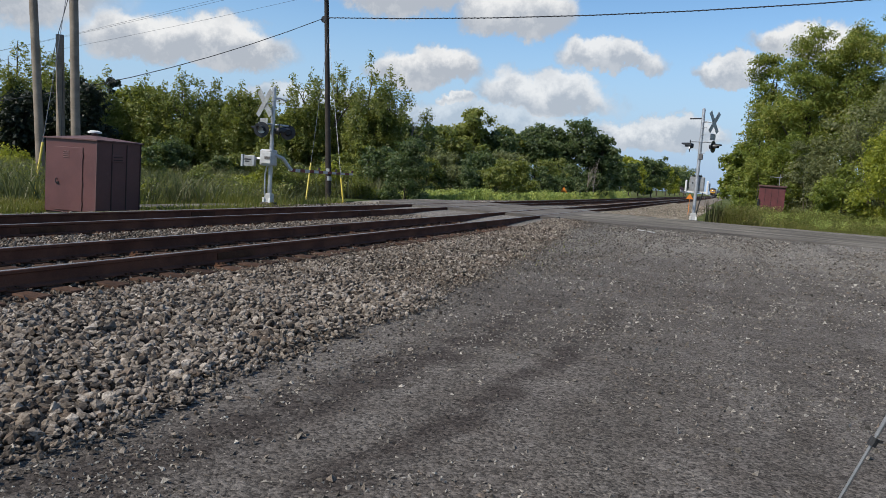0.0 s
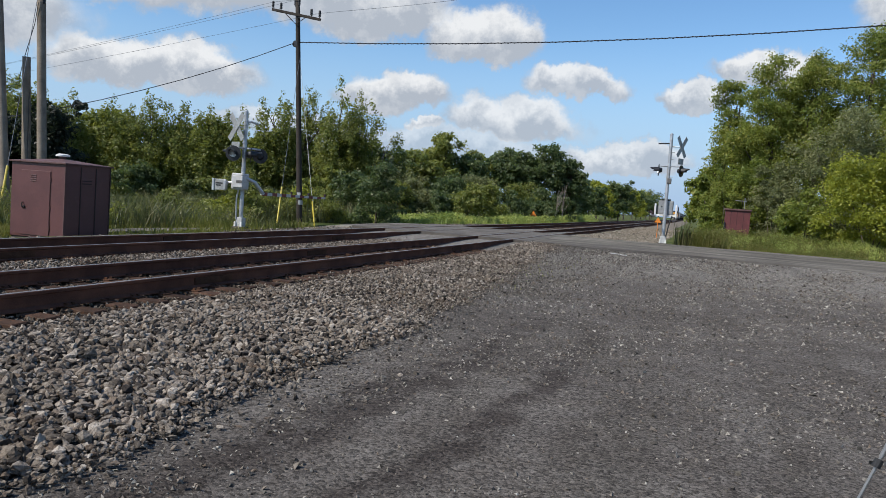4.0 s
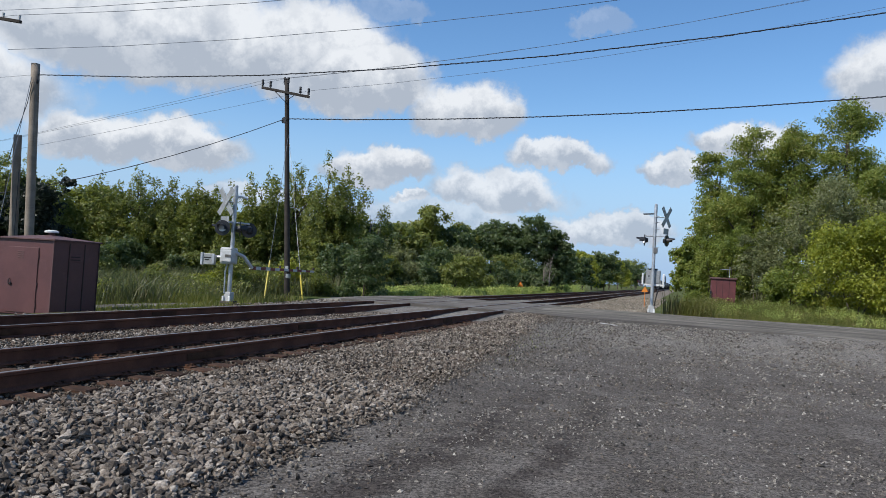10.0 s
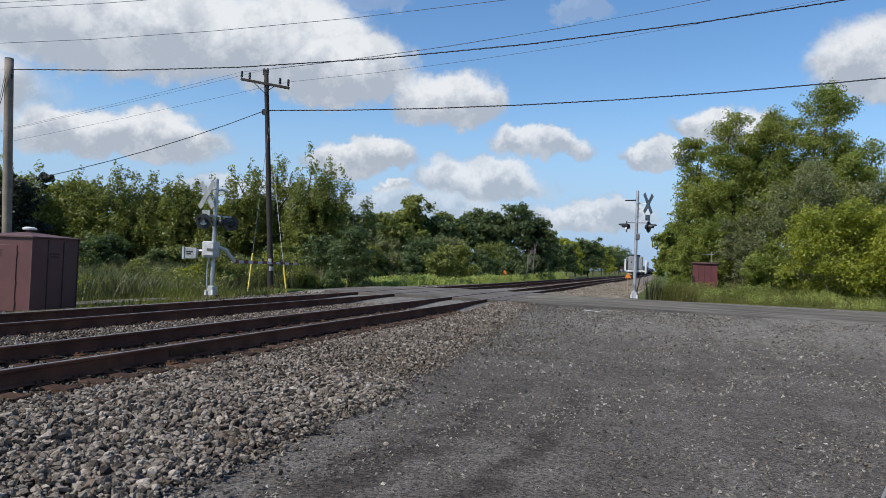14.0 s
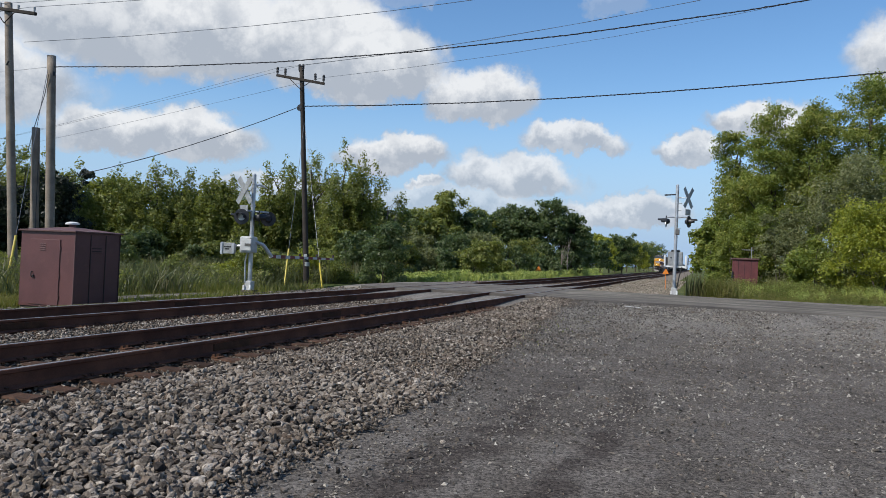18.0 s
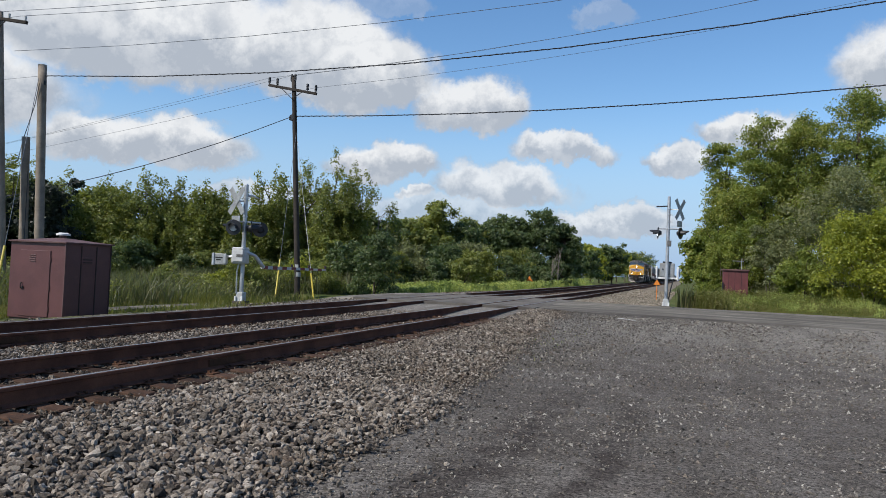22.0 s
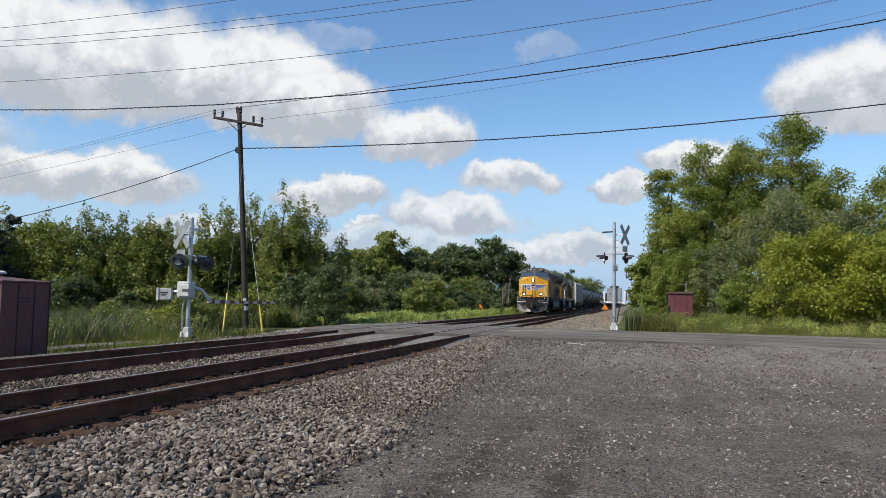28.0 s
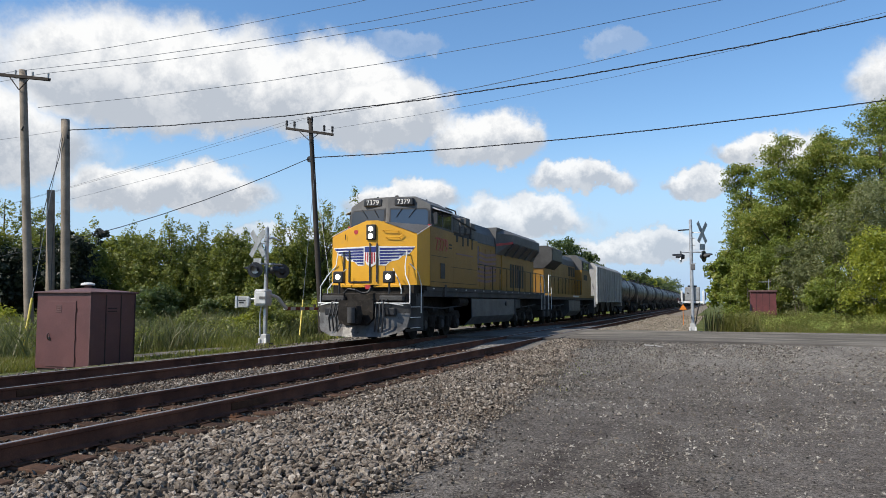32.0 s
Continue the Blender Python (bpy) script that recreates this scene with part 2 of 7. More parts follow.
def ground_material():
    """Packed gravel lot in front of the road, dirt and turf elsewhere."""
    m = bpy.data.materials.new("ground")
    m.use_nodes = True
    t = m.node_tree
    b = t.nodes["Principled BSDF"]
    co = t.nodes.new("ShaderNodeTexCoord").outputs["Object"]
    s = t.nodes.new("ShaderNodeSeparateXYZ")
    t.links.new(co, s.inputs[0])
    x, y = s.outputs[0], s.outputs[1]
    edge = noise_node(t, co, 0.7, 4.0, 0.6)
    ex = calc(t, "ADD", x, calc(t, "MULTIPLY", calc(t, "SUBTRACT", edge.outputs[0], 0.5), 2.2))
    ey = calc(t, "ADD", y, calc(t, "MULTIPLY", calc(t, "SUBTRACT", edge.outputs[0], 0.5), 2.2))
    lot = calc(t, "MULTIPLY", ramp(t, ex, -15.2, -14.4), calc(t, "MAXIMUM", ramp(t, ey, 41.4, 40.2), ramp(t, ex, -4.0, -4.8)))
    # stretched noise along the wheel paths, which bend towards the road
    mp = t.nodes.new("ShaderNodeMapping")
    mp.inputs["Rotation"].default_value, mp.inputs["Scale"].default_value = (0, 0, 0.75), (1.1, 0.16, 1)
    t.links.new(co, mp.inputs[0])
    wheel = noise_node(t, mp.outputs[0], 1.2, 3.0, 0.55)
    patch = noise_node(t, co, 0.45, 5.0, 0.62)
    grit = noise_node(t, co, 38.0, 6.0, 0.75)
    mid = noise_node(t, co, 2.6, 5.0, 0.65)
    vor = noise_node(t, co, 46.0, kind="ShaderNodeTexVoronoi")
    vor2 = noise_node(t, co, 110.0, kind="ShaderNodeTexVoronoi")
    g1 = mixc(t, ramp(t, patch.outputs[0], 0.40, 0.60), (0.090, 0.080, 0.071, 1), (0.121, 0.109, 0.097, 1))
    g1 = mixc(t, ramp(t, mid.outputs[0], 0.42, 0.60, 0.0, 0.5), g1, (0.072, 0.061, 0.052, 1))
    # pale crushed stone is thicker towards the road
    pale = calc(t, "MULTIPLY", ramp(t, ey, 13.0, 24.0), ramp(t, mid.outputs[0], 0.32, 0.56, 0.45, 1.0))
    g1 = mixc(t, pale, g1, (0.178, 0.163, 0.144, 1))
    g1 = mixc(t, ramp(t, wheel.outputs[0], 0.46, 0.62, 0.0, 0.35), g1, (0.056, 0.049, 0.041, 1))
    # worn wheel tracks that swing from the road along the ballast
    for rc, rw in ((TRACK_R - 0.1, 0.42), (TRACK_R + 0.85, 0.22)):
        rx, ry = calc(t, "SUBTRACT", x, TRACK_C[0]), calc(t, "SUBTRACT", y, TRACK_C[1])
        rad = calc(t, "SQRT", calc(t, "ADD", calc(t, "MULTIPLY", rx, rx), calc(t, "MULTIPLY", ry, ry)))
        off = calc(t, "ABSOLUTE", calc(t, "SUBTRACT", calc(t, "ADD", rad, calc(t, "MULTIPLY", calc(t, "SUBTRACT", edge.outputs[0], 0.5), 0.7)), rc))
        band = calc(t, "MULTIPLY", ramp(t, off, rw, rw * 0.3), ramp(t, mid.outputs[0], 0.36, 0.54, 0.25, 0.8))
        band = calc(t, "MULTIPLY", band, ramp(t, y, 12.5, 6.5, 0.0, 1.0))
        g1 = mixc(t, band, g1, (0.040, 0.033, 0.029, 1))
    vs = t.nodes.new("ShaderNodeSeparateColor")
    t.links.new(vor.outputs["Color"], vs.inputs[0])
    vs2 = t.nodes.new("ShaderNodeSeparateColor")
    t.links.new(vor2.outputs["Color"], vs2.inputs[0])
    stone = calc(t, "ADD", ramp(t, vs.outputs[0], 0.0, 1.0, 0.50, 1.55, False), ramp(t, vs2.outputs[1], 0.0, 1.0, -0.28, 0.28, False))
    stone = calc(t, "MULTIPLY", stone, ramp(t, grit.outputs[0], 0.34, 0.56, 0.45, 1.12))
    tone = t.nodes.new("ShaderNodeCombineColor")
    for k in range(3):
        t.links.new(stone, tone.inputs[k])
    g1 = mixc(t, 1.0, g1, tone.outputs[0], "MULTIPLY")
    turf = mixc(t, ramp(t, patch.outputs[0], 0.35, 0.65), (0.055, 0.075, 0.020, 1), (0.12, 0.12, 0.045, 1))
    turf = mixc(t, ramp(t, grit.outputs[0], 0.4, 0.6, 0.0, 0.6), turf, (0.04, 0.055, 0.015, 1))
    t.links.new(mixc(t, lot, turf, g1), b.inputs["Base Color"])
    b.inputs["Roughness"].default_value, b.inputs["Specular IOR Level"].default_value = 0.95, 0.1
    h = calc(t, "ADD", calc(t, "MULTIPLY", vor.outputs["Distance"], -0.9), calc(t, "ADD", grit.outputs[0], calc(t, "MULTIPLY", vor2.outputs["Distance"], -0.5)))
    bp = t.nodes.new("ShaderNodeBump")
    bp.inputs["Strength"].default_value, bp.inputs["Distance"].default_value = 0.7, 0.008
    t.links.new(h, bp.inputs["Height"]), t.links.new(bp.outputs[0], b.inputs["Normal"])
    return m


GROUND = ground_material()


def road_material(base, dark):
    """Worn asphalt, streaked along the road by wheels."""
    m = material("asphalt", base, dark, 0.92, scale=0.5, fine=45, bump=0.5)
    t = m.node_tree
    bsdf = t.nodes["Principled BSDF"]
    old = bsdf.inputs["Base Color"].links[0].from_socket
    mp = t.nodes.new("ShaderNodeMapping")
    mp.inputs["Scale"].default_value = (0.05, 1.0, 1.0)
    t.links.new(t.nodes.new("ShaderNodeTexCoord").outputs["Object"], mp.inputs[0])
    streak = noise_node(t, mp.outputs[0], 1.6, 4.0, 0.6)
    lump = noise_node(t, mp.outputs[0], 5.5, 3.0, 0.6)
    col = mixc(t, ramp(t, streak.outputs[0], 0.40, 0.62), mixc(t, 1.0, old, (0.62, 0.60, 0.58, 1), "MULTIPLY"), mixc(t, 1.0, old, (1.25, 1.22, 1.16, 1), "MULTIPLY"))
    col = mixc(t, ramp(t, lump.outputs[0], 0.50, 0.64, 0.0, 0.5), col, (0.075, 0.069, 0.062, 1))
    t.links.new(col, bsdf.inputs["Base Color"])
    return m


ASPHALT = road_material((0.204, 0.190, 0.166), (0.133, 0.122, 0.106))
ASPHALT_NEW = material("asphalt_panel", (0.168, 0.153, 0.134), (0.100, 0.089, 0.078), 0.9, scale=0.9, fine=50, bump=0.5)
DIRT_EDGE = material("dirty_gravel", (0.10, 0.088, 0.075), (0.055, 0.047, 0.04), 0.95, scale=2, fine=40, bump=0.8)
STONES = island_material("ballast_stone", ((0.035, 0.029, 0.026), (0.109, 0.093, 0.077), (0.214, 0.181, 0.150), (0.328, 0.286, 0.239), (0.143, 0.106, 0.079), (0.275, 0.237, 0.200), (0.502, 0.444, 0.378)), fine=48.0, bump=1.0)
RUST_STONES = island_material("rust_stained_ballast", ((0.039, 0.028, 0.021), (0.100, 0.074, 0.054), (0.169, 0.138, 0.106), (0.127, 0.083, 0.056), (0.254, 0.232, 0.193)), fine=35.0, bump=0.6)
GRIT = island_material("lot_gravel", ((0.055, 0.051, 0.044), (0.140, 0.128, 0.112), (0.091, 0.081, 0.070), (0.253, 0.234, 0.207), (0.168, 0.133, 0.105), (0.356, 0.335, 0.298), (0.119, 0.109, 0.096), (0.504, 0.475, 0.420)))
DARK_GRIT = island_material("fine_gravel", ((0.031, 0.029, 0.027), (0.084, 0.079, 0.073), (0.146, 0.138, 0.126), (0.230, 0.216, 0.196), (0.077, 0.065, 0.054), (0.349, 0.328, 0.294)))
TAN_STONES = island_material("tan_ballast", ((0.10, 0.085, 0.066), (0.21, 0.182, 0.143), (0.33, 0.29, 0.235), (0.43, 0.385, 0.32), (0.16, 0.125, 0.093)))
TIE = material("weathered_tie", (0.085, 0.051, 0.036), (0.042, 0.026, 0.019), 0.9, scale=4, fine=35, bump=0.7, spots=(0.105, 0.050, 0.028), rnd=0.35)
RAIL_SIDE = material("rusty_rail", (0.165, 0.074, 0.048), (0.092, 0.043, 0.030), 0.9, 0.0, scale=1.5, fine=80, bump=0.2)
RAIL_HEAD = material("worn_rail_head", (0.42, 0.39, 0.37), (0.28, 0.26, 0.24), 0.42, 0.8, scale=2, fine=60, bump=0.05)
PLATE = material("rusty_steel", (0.12, 0.060, 0.035), (0.07, 0.038, 0.025), 0.85, 0.3, scale=5, fine=60, bump=0.4)
SHED = material("oxide_red_paint", (0.113, 0.043, 0.041), (0.087, 0.032, 0.032), 0.5, 0.0, scale=1.2, fine=120, bump=0.05, spots=(0.101, 0.041, 0.038))
SHED_TOP = material("faded_red_roof", (0.124, 0.060, 0.056), (0.084, 0.040, 0.038), 0.7, scale=2, fine=60, bump=0.1)
DARK_SEAM = material("dark_seam", (0.03, 0.014, 0.014), rough=0.7)
ALU = material("weathered_aluminium", (0.58, 0.59, 0.60), (0.42, 0.43, 0.44), 0.45, 0.65, scale=3, fine=70, bump=0.05)
WHITE = material("white_paint", (0.78, 0.78, 0.76), (0.62, 0.61, 0.58), 0.5, scale=3, fine=50, bump=0.05, spots=(0.5, 0.47, 0.42))
OFF_WHITE = material("weathered_white_paint", (0.52, 0.53, 0.53), (0.40, 0.40, 0.39), 0.55, scale=3, fine=50, bump=0.05, spots=(0.34, 0.32, 0.29))
GREY_SIGN = material("bare_sign_back", (0.42, 0.43, 0.42), (0.30, 0.30, 0.29), 0.5, 0.5, scale=4, fine=40, bump=0.05)
BLACK = material("black_enamel", (0.018, 0.018, 0.02), (0.010, 0.010, 0.011), 0.45, scale=5, fine=60, bump=0.05)
RED_BAND = material("red_reflective_band", (0.20, 0.04, 0.033), (0.13, 0.03, 0.025), 0.5, scale=8, fine=60, bump=0.03)
WOOD = material("weathered_pole_wood", (0.30, 0.255, 0.205), (0.18, 0.148, 0.118), 0.9, scale=1.2, fine=25, bump=0.6)
WOOD_DARK = material("creosoted_pole_wood", (0.062, 0.053, 0.046), (0.036, 0.031, 0.027), 0.9, scale=1.2, fine=25, bump=0.6)
CABLE = material("cable_sheath", (0.025, 0.025, 0.028), rough=0.6, scale=10, fine=90)
WIRE = material("aluminium_wire", (0.17, 0.18, 0.20), rough=0.5, metal=0.5, scale=10, fine=90)
YELLOW_GUARD = material("yellow_plastic", (0.52, 0.40, 0.03), (0.42, 0.32, 0.03), 0.45, scale=5, fine=60, bump=0.02)
ORANGE = material("orange_sign", (0.75, 0.24, 0.02), (0.65, 0.2, 0.02), 0.5, scale=8, fine=60, bump=0.02)
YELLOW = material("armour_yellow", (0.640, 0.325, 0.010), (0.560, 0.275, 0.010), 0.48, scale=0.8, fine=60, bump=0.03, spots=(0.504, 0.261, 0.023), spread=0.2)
# darker copy of the yellow: side shade put into the colour, with dust
YELLOW_SHADED = material("dusty_shaded_yellow", (0.270, 0.138, 0.014), (0.205, 0.102, 0.011), 0.5, scale=0.7, fine=50, bump=0.04, spots=(0.207, 0.109, 0.024), spread=0.35)
LOCO_GREY = material("harbour_grey", (0.109, 0.109, 0.107), (0.076, 0.075, 0.074), 0.68, scale=1.2, fine=60, bump=0.04, spots=(0.071, 0.068, 0.064))
SOOT = material("sooty_grey", (0.052, 0.051, 0.049), (0.025, 0.024, 0.023), 0.75, scale=1.5, fine=40, bump=0.2)
GRIME = material("running_gear_grime", (0.035, 0.031, 0.027), (0.017, 0.015, 0.013), 0.85, scale=3, fine=40, bump=0.4, spots=(0.052, 0.042, 0.032))
SILVER = material("scuffed_plow_steel", (0.156, 0.151, 0.141), (0.074, 0.069, 0.064), 0.5, 0.5, scale=2.5, fine=40, bump=0.15, spots=(0.044, 0.038, 0.033))
TANK_GREY = material("grey_fuel_tank", (0.128, 0.126, 0.122), (0.083, 0.079, 0.076), 0.6, scale=1.5, fine=40, bump=0.1, spots=(0.060, 0.055, 0.048))
HAND_WHITE = material("white_handrail", (0.74, 0.74, 0.72), (0.6, 0.6, 0.57), 0.5, scale=6, fine=60, bump=0.02)
EMBLEM_BLUE = material("emblem_blue", (0.022, 0.030, 0.17), (0.018, 0.025, 0.13), 0.4, scale=4, fine=60, bump=0.02)
EMBLEM_WHITE = material("emblem_white", (0.75, 0.74, 0.72), (0.66, 0.64, 0.6), 0.4, scale=4, fine=60, bump=0.02)
EMBLEM_RED = material("emblem_red", (0.42, 0.03, 0.035), (0.34, 0.025, 0.03), 0.4, scale=4, fine=60, bump=0.02)
PALE_EMBLEM = material("faded_flag_emblem", (0.216, 0.110, 0.136), (0.156, 0.080, 0.109), 0.5, scale=5, fine=40, bump=0.03)
GLASS = glass_material("cab_glass", (0.025, 0.035, 0.05))
HOPPER = material("hopper_grey_paint", (0.36, 0.355, 0.345), (0.27, 0.262, 0.25), 0.65, scale=0.6, fine=40, bump=0.06, spots=(0.24, 0.215, 0.19))
TANKER = material("black_tanker_paint", (0.019, 0.019, 0.018), (0.010, 0.010, 0.010), 0.45, scale=0.7, fine=50, bump=0.04, spots=(0.028, 0.025, 0.023))
HEADLIGHT = glow("lit_headlight", (1.0, 0.90, 0.70), 6.0)
LENS_RED = glass_material("red_lens", (0.035, 0.006, 0.006), 0.25)
# glow stands in for light reflected at the lamp's tip
LENS_GLINT = glow("glinting_lens", (0.95, 0.95, 0.98), 1.2)
LENS_GREY = glass_material("clear_lens", (0.50, 0.50, 0.50), 0.3)
RUBBER = material("black_plastic", (0.015, 0.015, 0.016), rough=0.6, scale=20, fine=90)
LEG_ALU = material("anodised_leg", (0.30, 0.29, 0.28), (0.24, 0.235, 0.225), 0.4, 0.6, scale=10, fine=120, bump=0.02)
BARK = material("bark", (0.14, 0.115, 0.09), (0.07, 0.056, 0.044), 0.95, scale=2, fine=18, bump=0.8)
DEAD = material("bleached_dead_wood", (0.32, 0.28, 0.24), (0.20, 0.17, 0.145), 0.95, scale=2, fine=18, bump=0.5)
LEAF_POPLAR = leaf_material("poplar_leaves", ((0.049, 0.067, 0.017), (0.108, 0.139, 0.030), (0.181, 0.202, 0.047), (0.295, 0.285, 0.090)), (0.336, 0.364, 0.040))
LEAF_DARK = leaf_material("dark_leaves", ((0.027, 0.047, 0.018), (0.057, 0.089, 0.033), (0.105, 0.136, 0.053), (0.162, 0.184, 0.079)), (0.151, 0.224, 0.040))
LEAF_OLIVE = leaf_material("grey_green_leaves", ((0.057, 0.075, 0.026), (0.118, 0.132, 0.056), (0.180, 0.196, 0.086), (0.271, 0.264, 0.124)), (0.252, 0.283, 0.069))
LEAF_BRIGHT = leaf_material("bright_leaves", ((0.076, 0.101, 0.013), (0.159, 0.192, 0.024), (0.252, 0.277, 0.032), (0.372, 0.354, 0.053)), (0.521, 0.522, 0.037))
LEAF_COTTON = leaf_material("cottonwood_leaves", ((0.051, 0.074, 0.015), (0.107, 0.147, 0.027), (0.189, 0.222, 0.040), (0.340, 0.312, 0.081)), (0.359, 0.417, 0.040))
# near-black green: the shade among the trees is put into the leaf colour
LEAF_SHADED = leaf_material("shaded_leaves", ((0.008, 0.013, 0.008), (0.014, 0.022, 0.012), (0.024, 0.034, 0.018), (0.04, 0.052, 0.026)), (0.02, 0.03, 0.012))
REED = leaf_material("reed_blades", ((0.046, 0.059, 0.024), (0.085, 0.101, 0.037), (0.127, 0.135, 0.055), (0.194, 0.171, 0.093)), (0.169, 0.196, 0.055), patch_scale=0.15)
TURF = leaf_material("grass_blades", ((0.048, 0.068, 0.009), (0.095, 0.116, 0.018), (0.151, 0.152, 0.037), (0.216, 0.184, 0.070)), (0.260, 0.271, 0.041), patch_scale=0.2)
GOLD = leaf_material("goldenrod", ((0.146, 0.201, 0.045), (0.246, 0.311, 0.075), (0.355, 0.401, 0.111), (0.510, 0.501, 0.127)), (0.383, 0.474, 0.089), patch_scale=0.3)

# ---- mesh helpers ----
rng = np.random.default_rng(7)


def mesh_of(bm, name, *mats, smooth=False):
    me = bpy.data.meshes.new(name)
    bm.to_mesh(me)
    bm.free()
    for m in mats:
        me.materials.append(m)
    if smooth:
        for p in me.polygons:
            p.use_smooth = True
    return me


def part(name, bm, mat, parent=None, label="", smooth=False):
    ob = new(name, bm if isinstance(bm, bpy.types.Mesh) else mesh_of(bm, name, mat, smooth=smooth))
    ob.parent = parent
    return tagged(ob, label) if label else ob


def thing(name, x, y, z, label, category, group="", rz=0.0):
    ob = new(name)
    ob.empty_display_size = 0.2
    ob.matrix_world = pose(x, y, z, 0, 0, rz)
    return tagged(ob, label, category, group)


def box(bm, x0, x1, y0, y1, z0, z1, bevel=0.0, m=None):
    r = bmesh.ops.create_cube(bm, size=1)
    for v in r["verts"]:
        v.co = Vector(((x0 + x1) / 2 + v.co.x * (x1 - x0), (y0 + y1) / 2 + v.co.y * (y1 - y0), (z0 + z1) / 2 + v.co.z * (z1 - z0)))
    if bevel:
        es = list({e for v in r["verts"] for e in v.link_edges})
        r2 = bmesh.ops.bevel(bm, geom=es, offset=bevel, segments=1, affect="EDGES")
        vs = r2["verts"]
    else:
        vs = r["verts"]
    if m is not None:
        bmesh.ops.transform(bm, matrix=m, verts=list({v for v in vs}))
    return bm


def abox(*a, **k):
    return box(bmesh.new(), *a, **k)


def rod(bm, p0, p1, r0, r1=None, seg=10, caps=True):
    p0, p1 = Vector(p0), Vector(p1)
    d = p1 - p0
    m = Matrix.Translation((p0 + p1) / 2) @ d.to_track_quat("Z", "Y").to_matrix().to_4x4()
    bmesh.ops.create_cone(bm, cap_ends=caps, segments=seg, radius1=r0, radius2=r0 if r1 is None else r1, depth=d.length, matrix=m)
    return bm


def arod(*a, **k):
    return rod(bmesh.new(), *a, **k)


def rods(pts, r, seg=8):
    bm = bmesh.new()
    for a, b in zip(pts[:-1], pts[1:]):
        rod(bm, a, b, r, seg=seg)
    return bm


def prism(bm, outline, y0, y1, axis="y"):
    """An outline swept between two planes; axis y: outline is (x, z); axis x: outline is (y, z); axis z: (x, y)."""
    def at(a, b, c):
        return {"y": (a, c, b), "x": (c, a, b), "z": (a, b, c)}[axis]
    lo = [bm.verts.new(at(a, b, y0)) for a, b in outline]
    hi = [bm.verts.new(at(a, b, y1)) for a, b in outline]
    n = len(outline)
    fs = [bm.faces.new(lo), bm.faces.new(hi[::-1])]
    for i in range(n):
        fs.append(bm.faces.new((lo[i], hi[i], hi[(i + 1) % n], lo[(i + 1) % n])))
    bmesh.ops.recalc_face_normals(bm, faces=fs)
    return bm


def aprism(*a, **k):
    return prism(bmesh.new(), *a, **k)


def disc(bm, c, normal, r, depth, seg=20):
    c, n = Vector(c), Vector(normal).normalized()
    return rod(bm, c - n * depth / 2, c + n * depth / 2, r, seg=seg)


def raw_mesh(name, verts, faces, mat, smooth=False):
    """A mesh straight from arrays: verts (n, 3), faces (m, k)."""
    me = bpy.data.meshes.new(name)
    k = faces.shape[1]
    me.vertices.add(len(verts))
    me.vertices.foreach_set("co", np.ascontiguousarray(verts, dtype=np.float32).ravel())
    me.loops.add(faces.size)
    me.loops.foreach_set("vertex_index", np.ascontiguousarray(faces, dtype=np.int32).ravel())
    me.polygons.add(len(faces))
    me.polygons.foreach_set("loop_start", np.arange(0, faces.size, k, dtype=np.int32))
    me.polygons.foreach_set("loop_total", np.full(len(faces), k, dtype=np.int32))
    me.polygons.foreach_set("use_smooth", np.full(len(faces), smooth, dtype=bool))
    me.materials.append(mat)
    me.update(calc_edges=True)
    return me


def lettering(text, size, mat, parent, m, name="number", label=""):
    cu = bpy.data.curves.new("letters", "FONT")
    cu.body, cu.size, cu.extrude, cu.align_x, cu.align_y = text, size, 0.004, "CENTER", "CENTER"
    tmp = bpy.data.objects.new("letters", cu)
    scene.collection.objects.link(tmp)
    me = bpy.data.meshes.new_from_object(tmp.evaluated_get(bpy.context.evaluated_depsgraph_get()))
    bpy.data.objects.remove(tmp)
    me.materials.clear()
    me.materials.append(mat)
    ob = new(name, me)
    ob.parent = parent
    ob.matrix_local = m
    return tagged(ob, label) if label else ob


# ---- ground ----
RAIL_TOP = 0.28
TRACK_X = (-7.35, -11.25)
HALF = 0.755
ROAD_Y0, ROAD_Y1 = 28.6, 38.6


def step(a, b, v):
    t = np.clip((v - a) / (b - a), 0, 1)
    return t * t * (3 - 2 * t)


def height(x, y):
    x, y = np.asarray(x, float), np.asarray(y, float)
    z = 0.0 * x
    bed = step(-15.6, -13.8, x) * step(-2.8, -6.2, x)
    z = z + bed * 0.005
    left = step(-14.6, -17.5, x)
    z = z - left * 0.34
    up = step(20.0, 28.3, y) * step(60.0, 39.5, y) * step(-15.5, -13.5, x) * step(40, 14, x)
    z = z * (1 - up) + up * 0.17
    dip = step(-14.8, -19.5, x) * step(28.0, 30.5, y) * step(40.5, 38.0, y)
    z = z * (1 - dip) - 0.80 * dip
    far = step(41, 60, y) * step(-5.5, 2, x)
    z = z + far * 0.25 * step(-4, 6, x)
    wav = 0.015 * np.sin(x * 1.3 + 0.4 * y) + 0.012 * np.sin(y * 0.9 - x * 0.5)
    return z + wav * step(-3.5, -1.5, x) * step(27, 24, y)


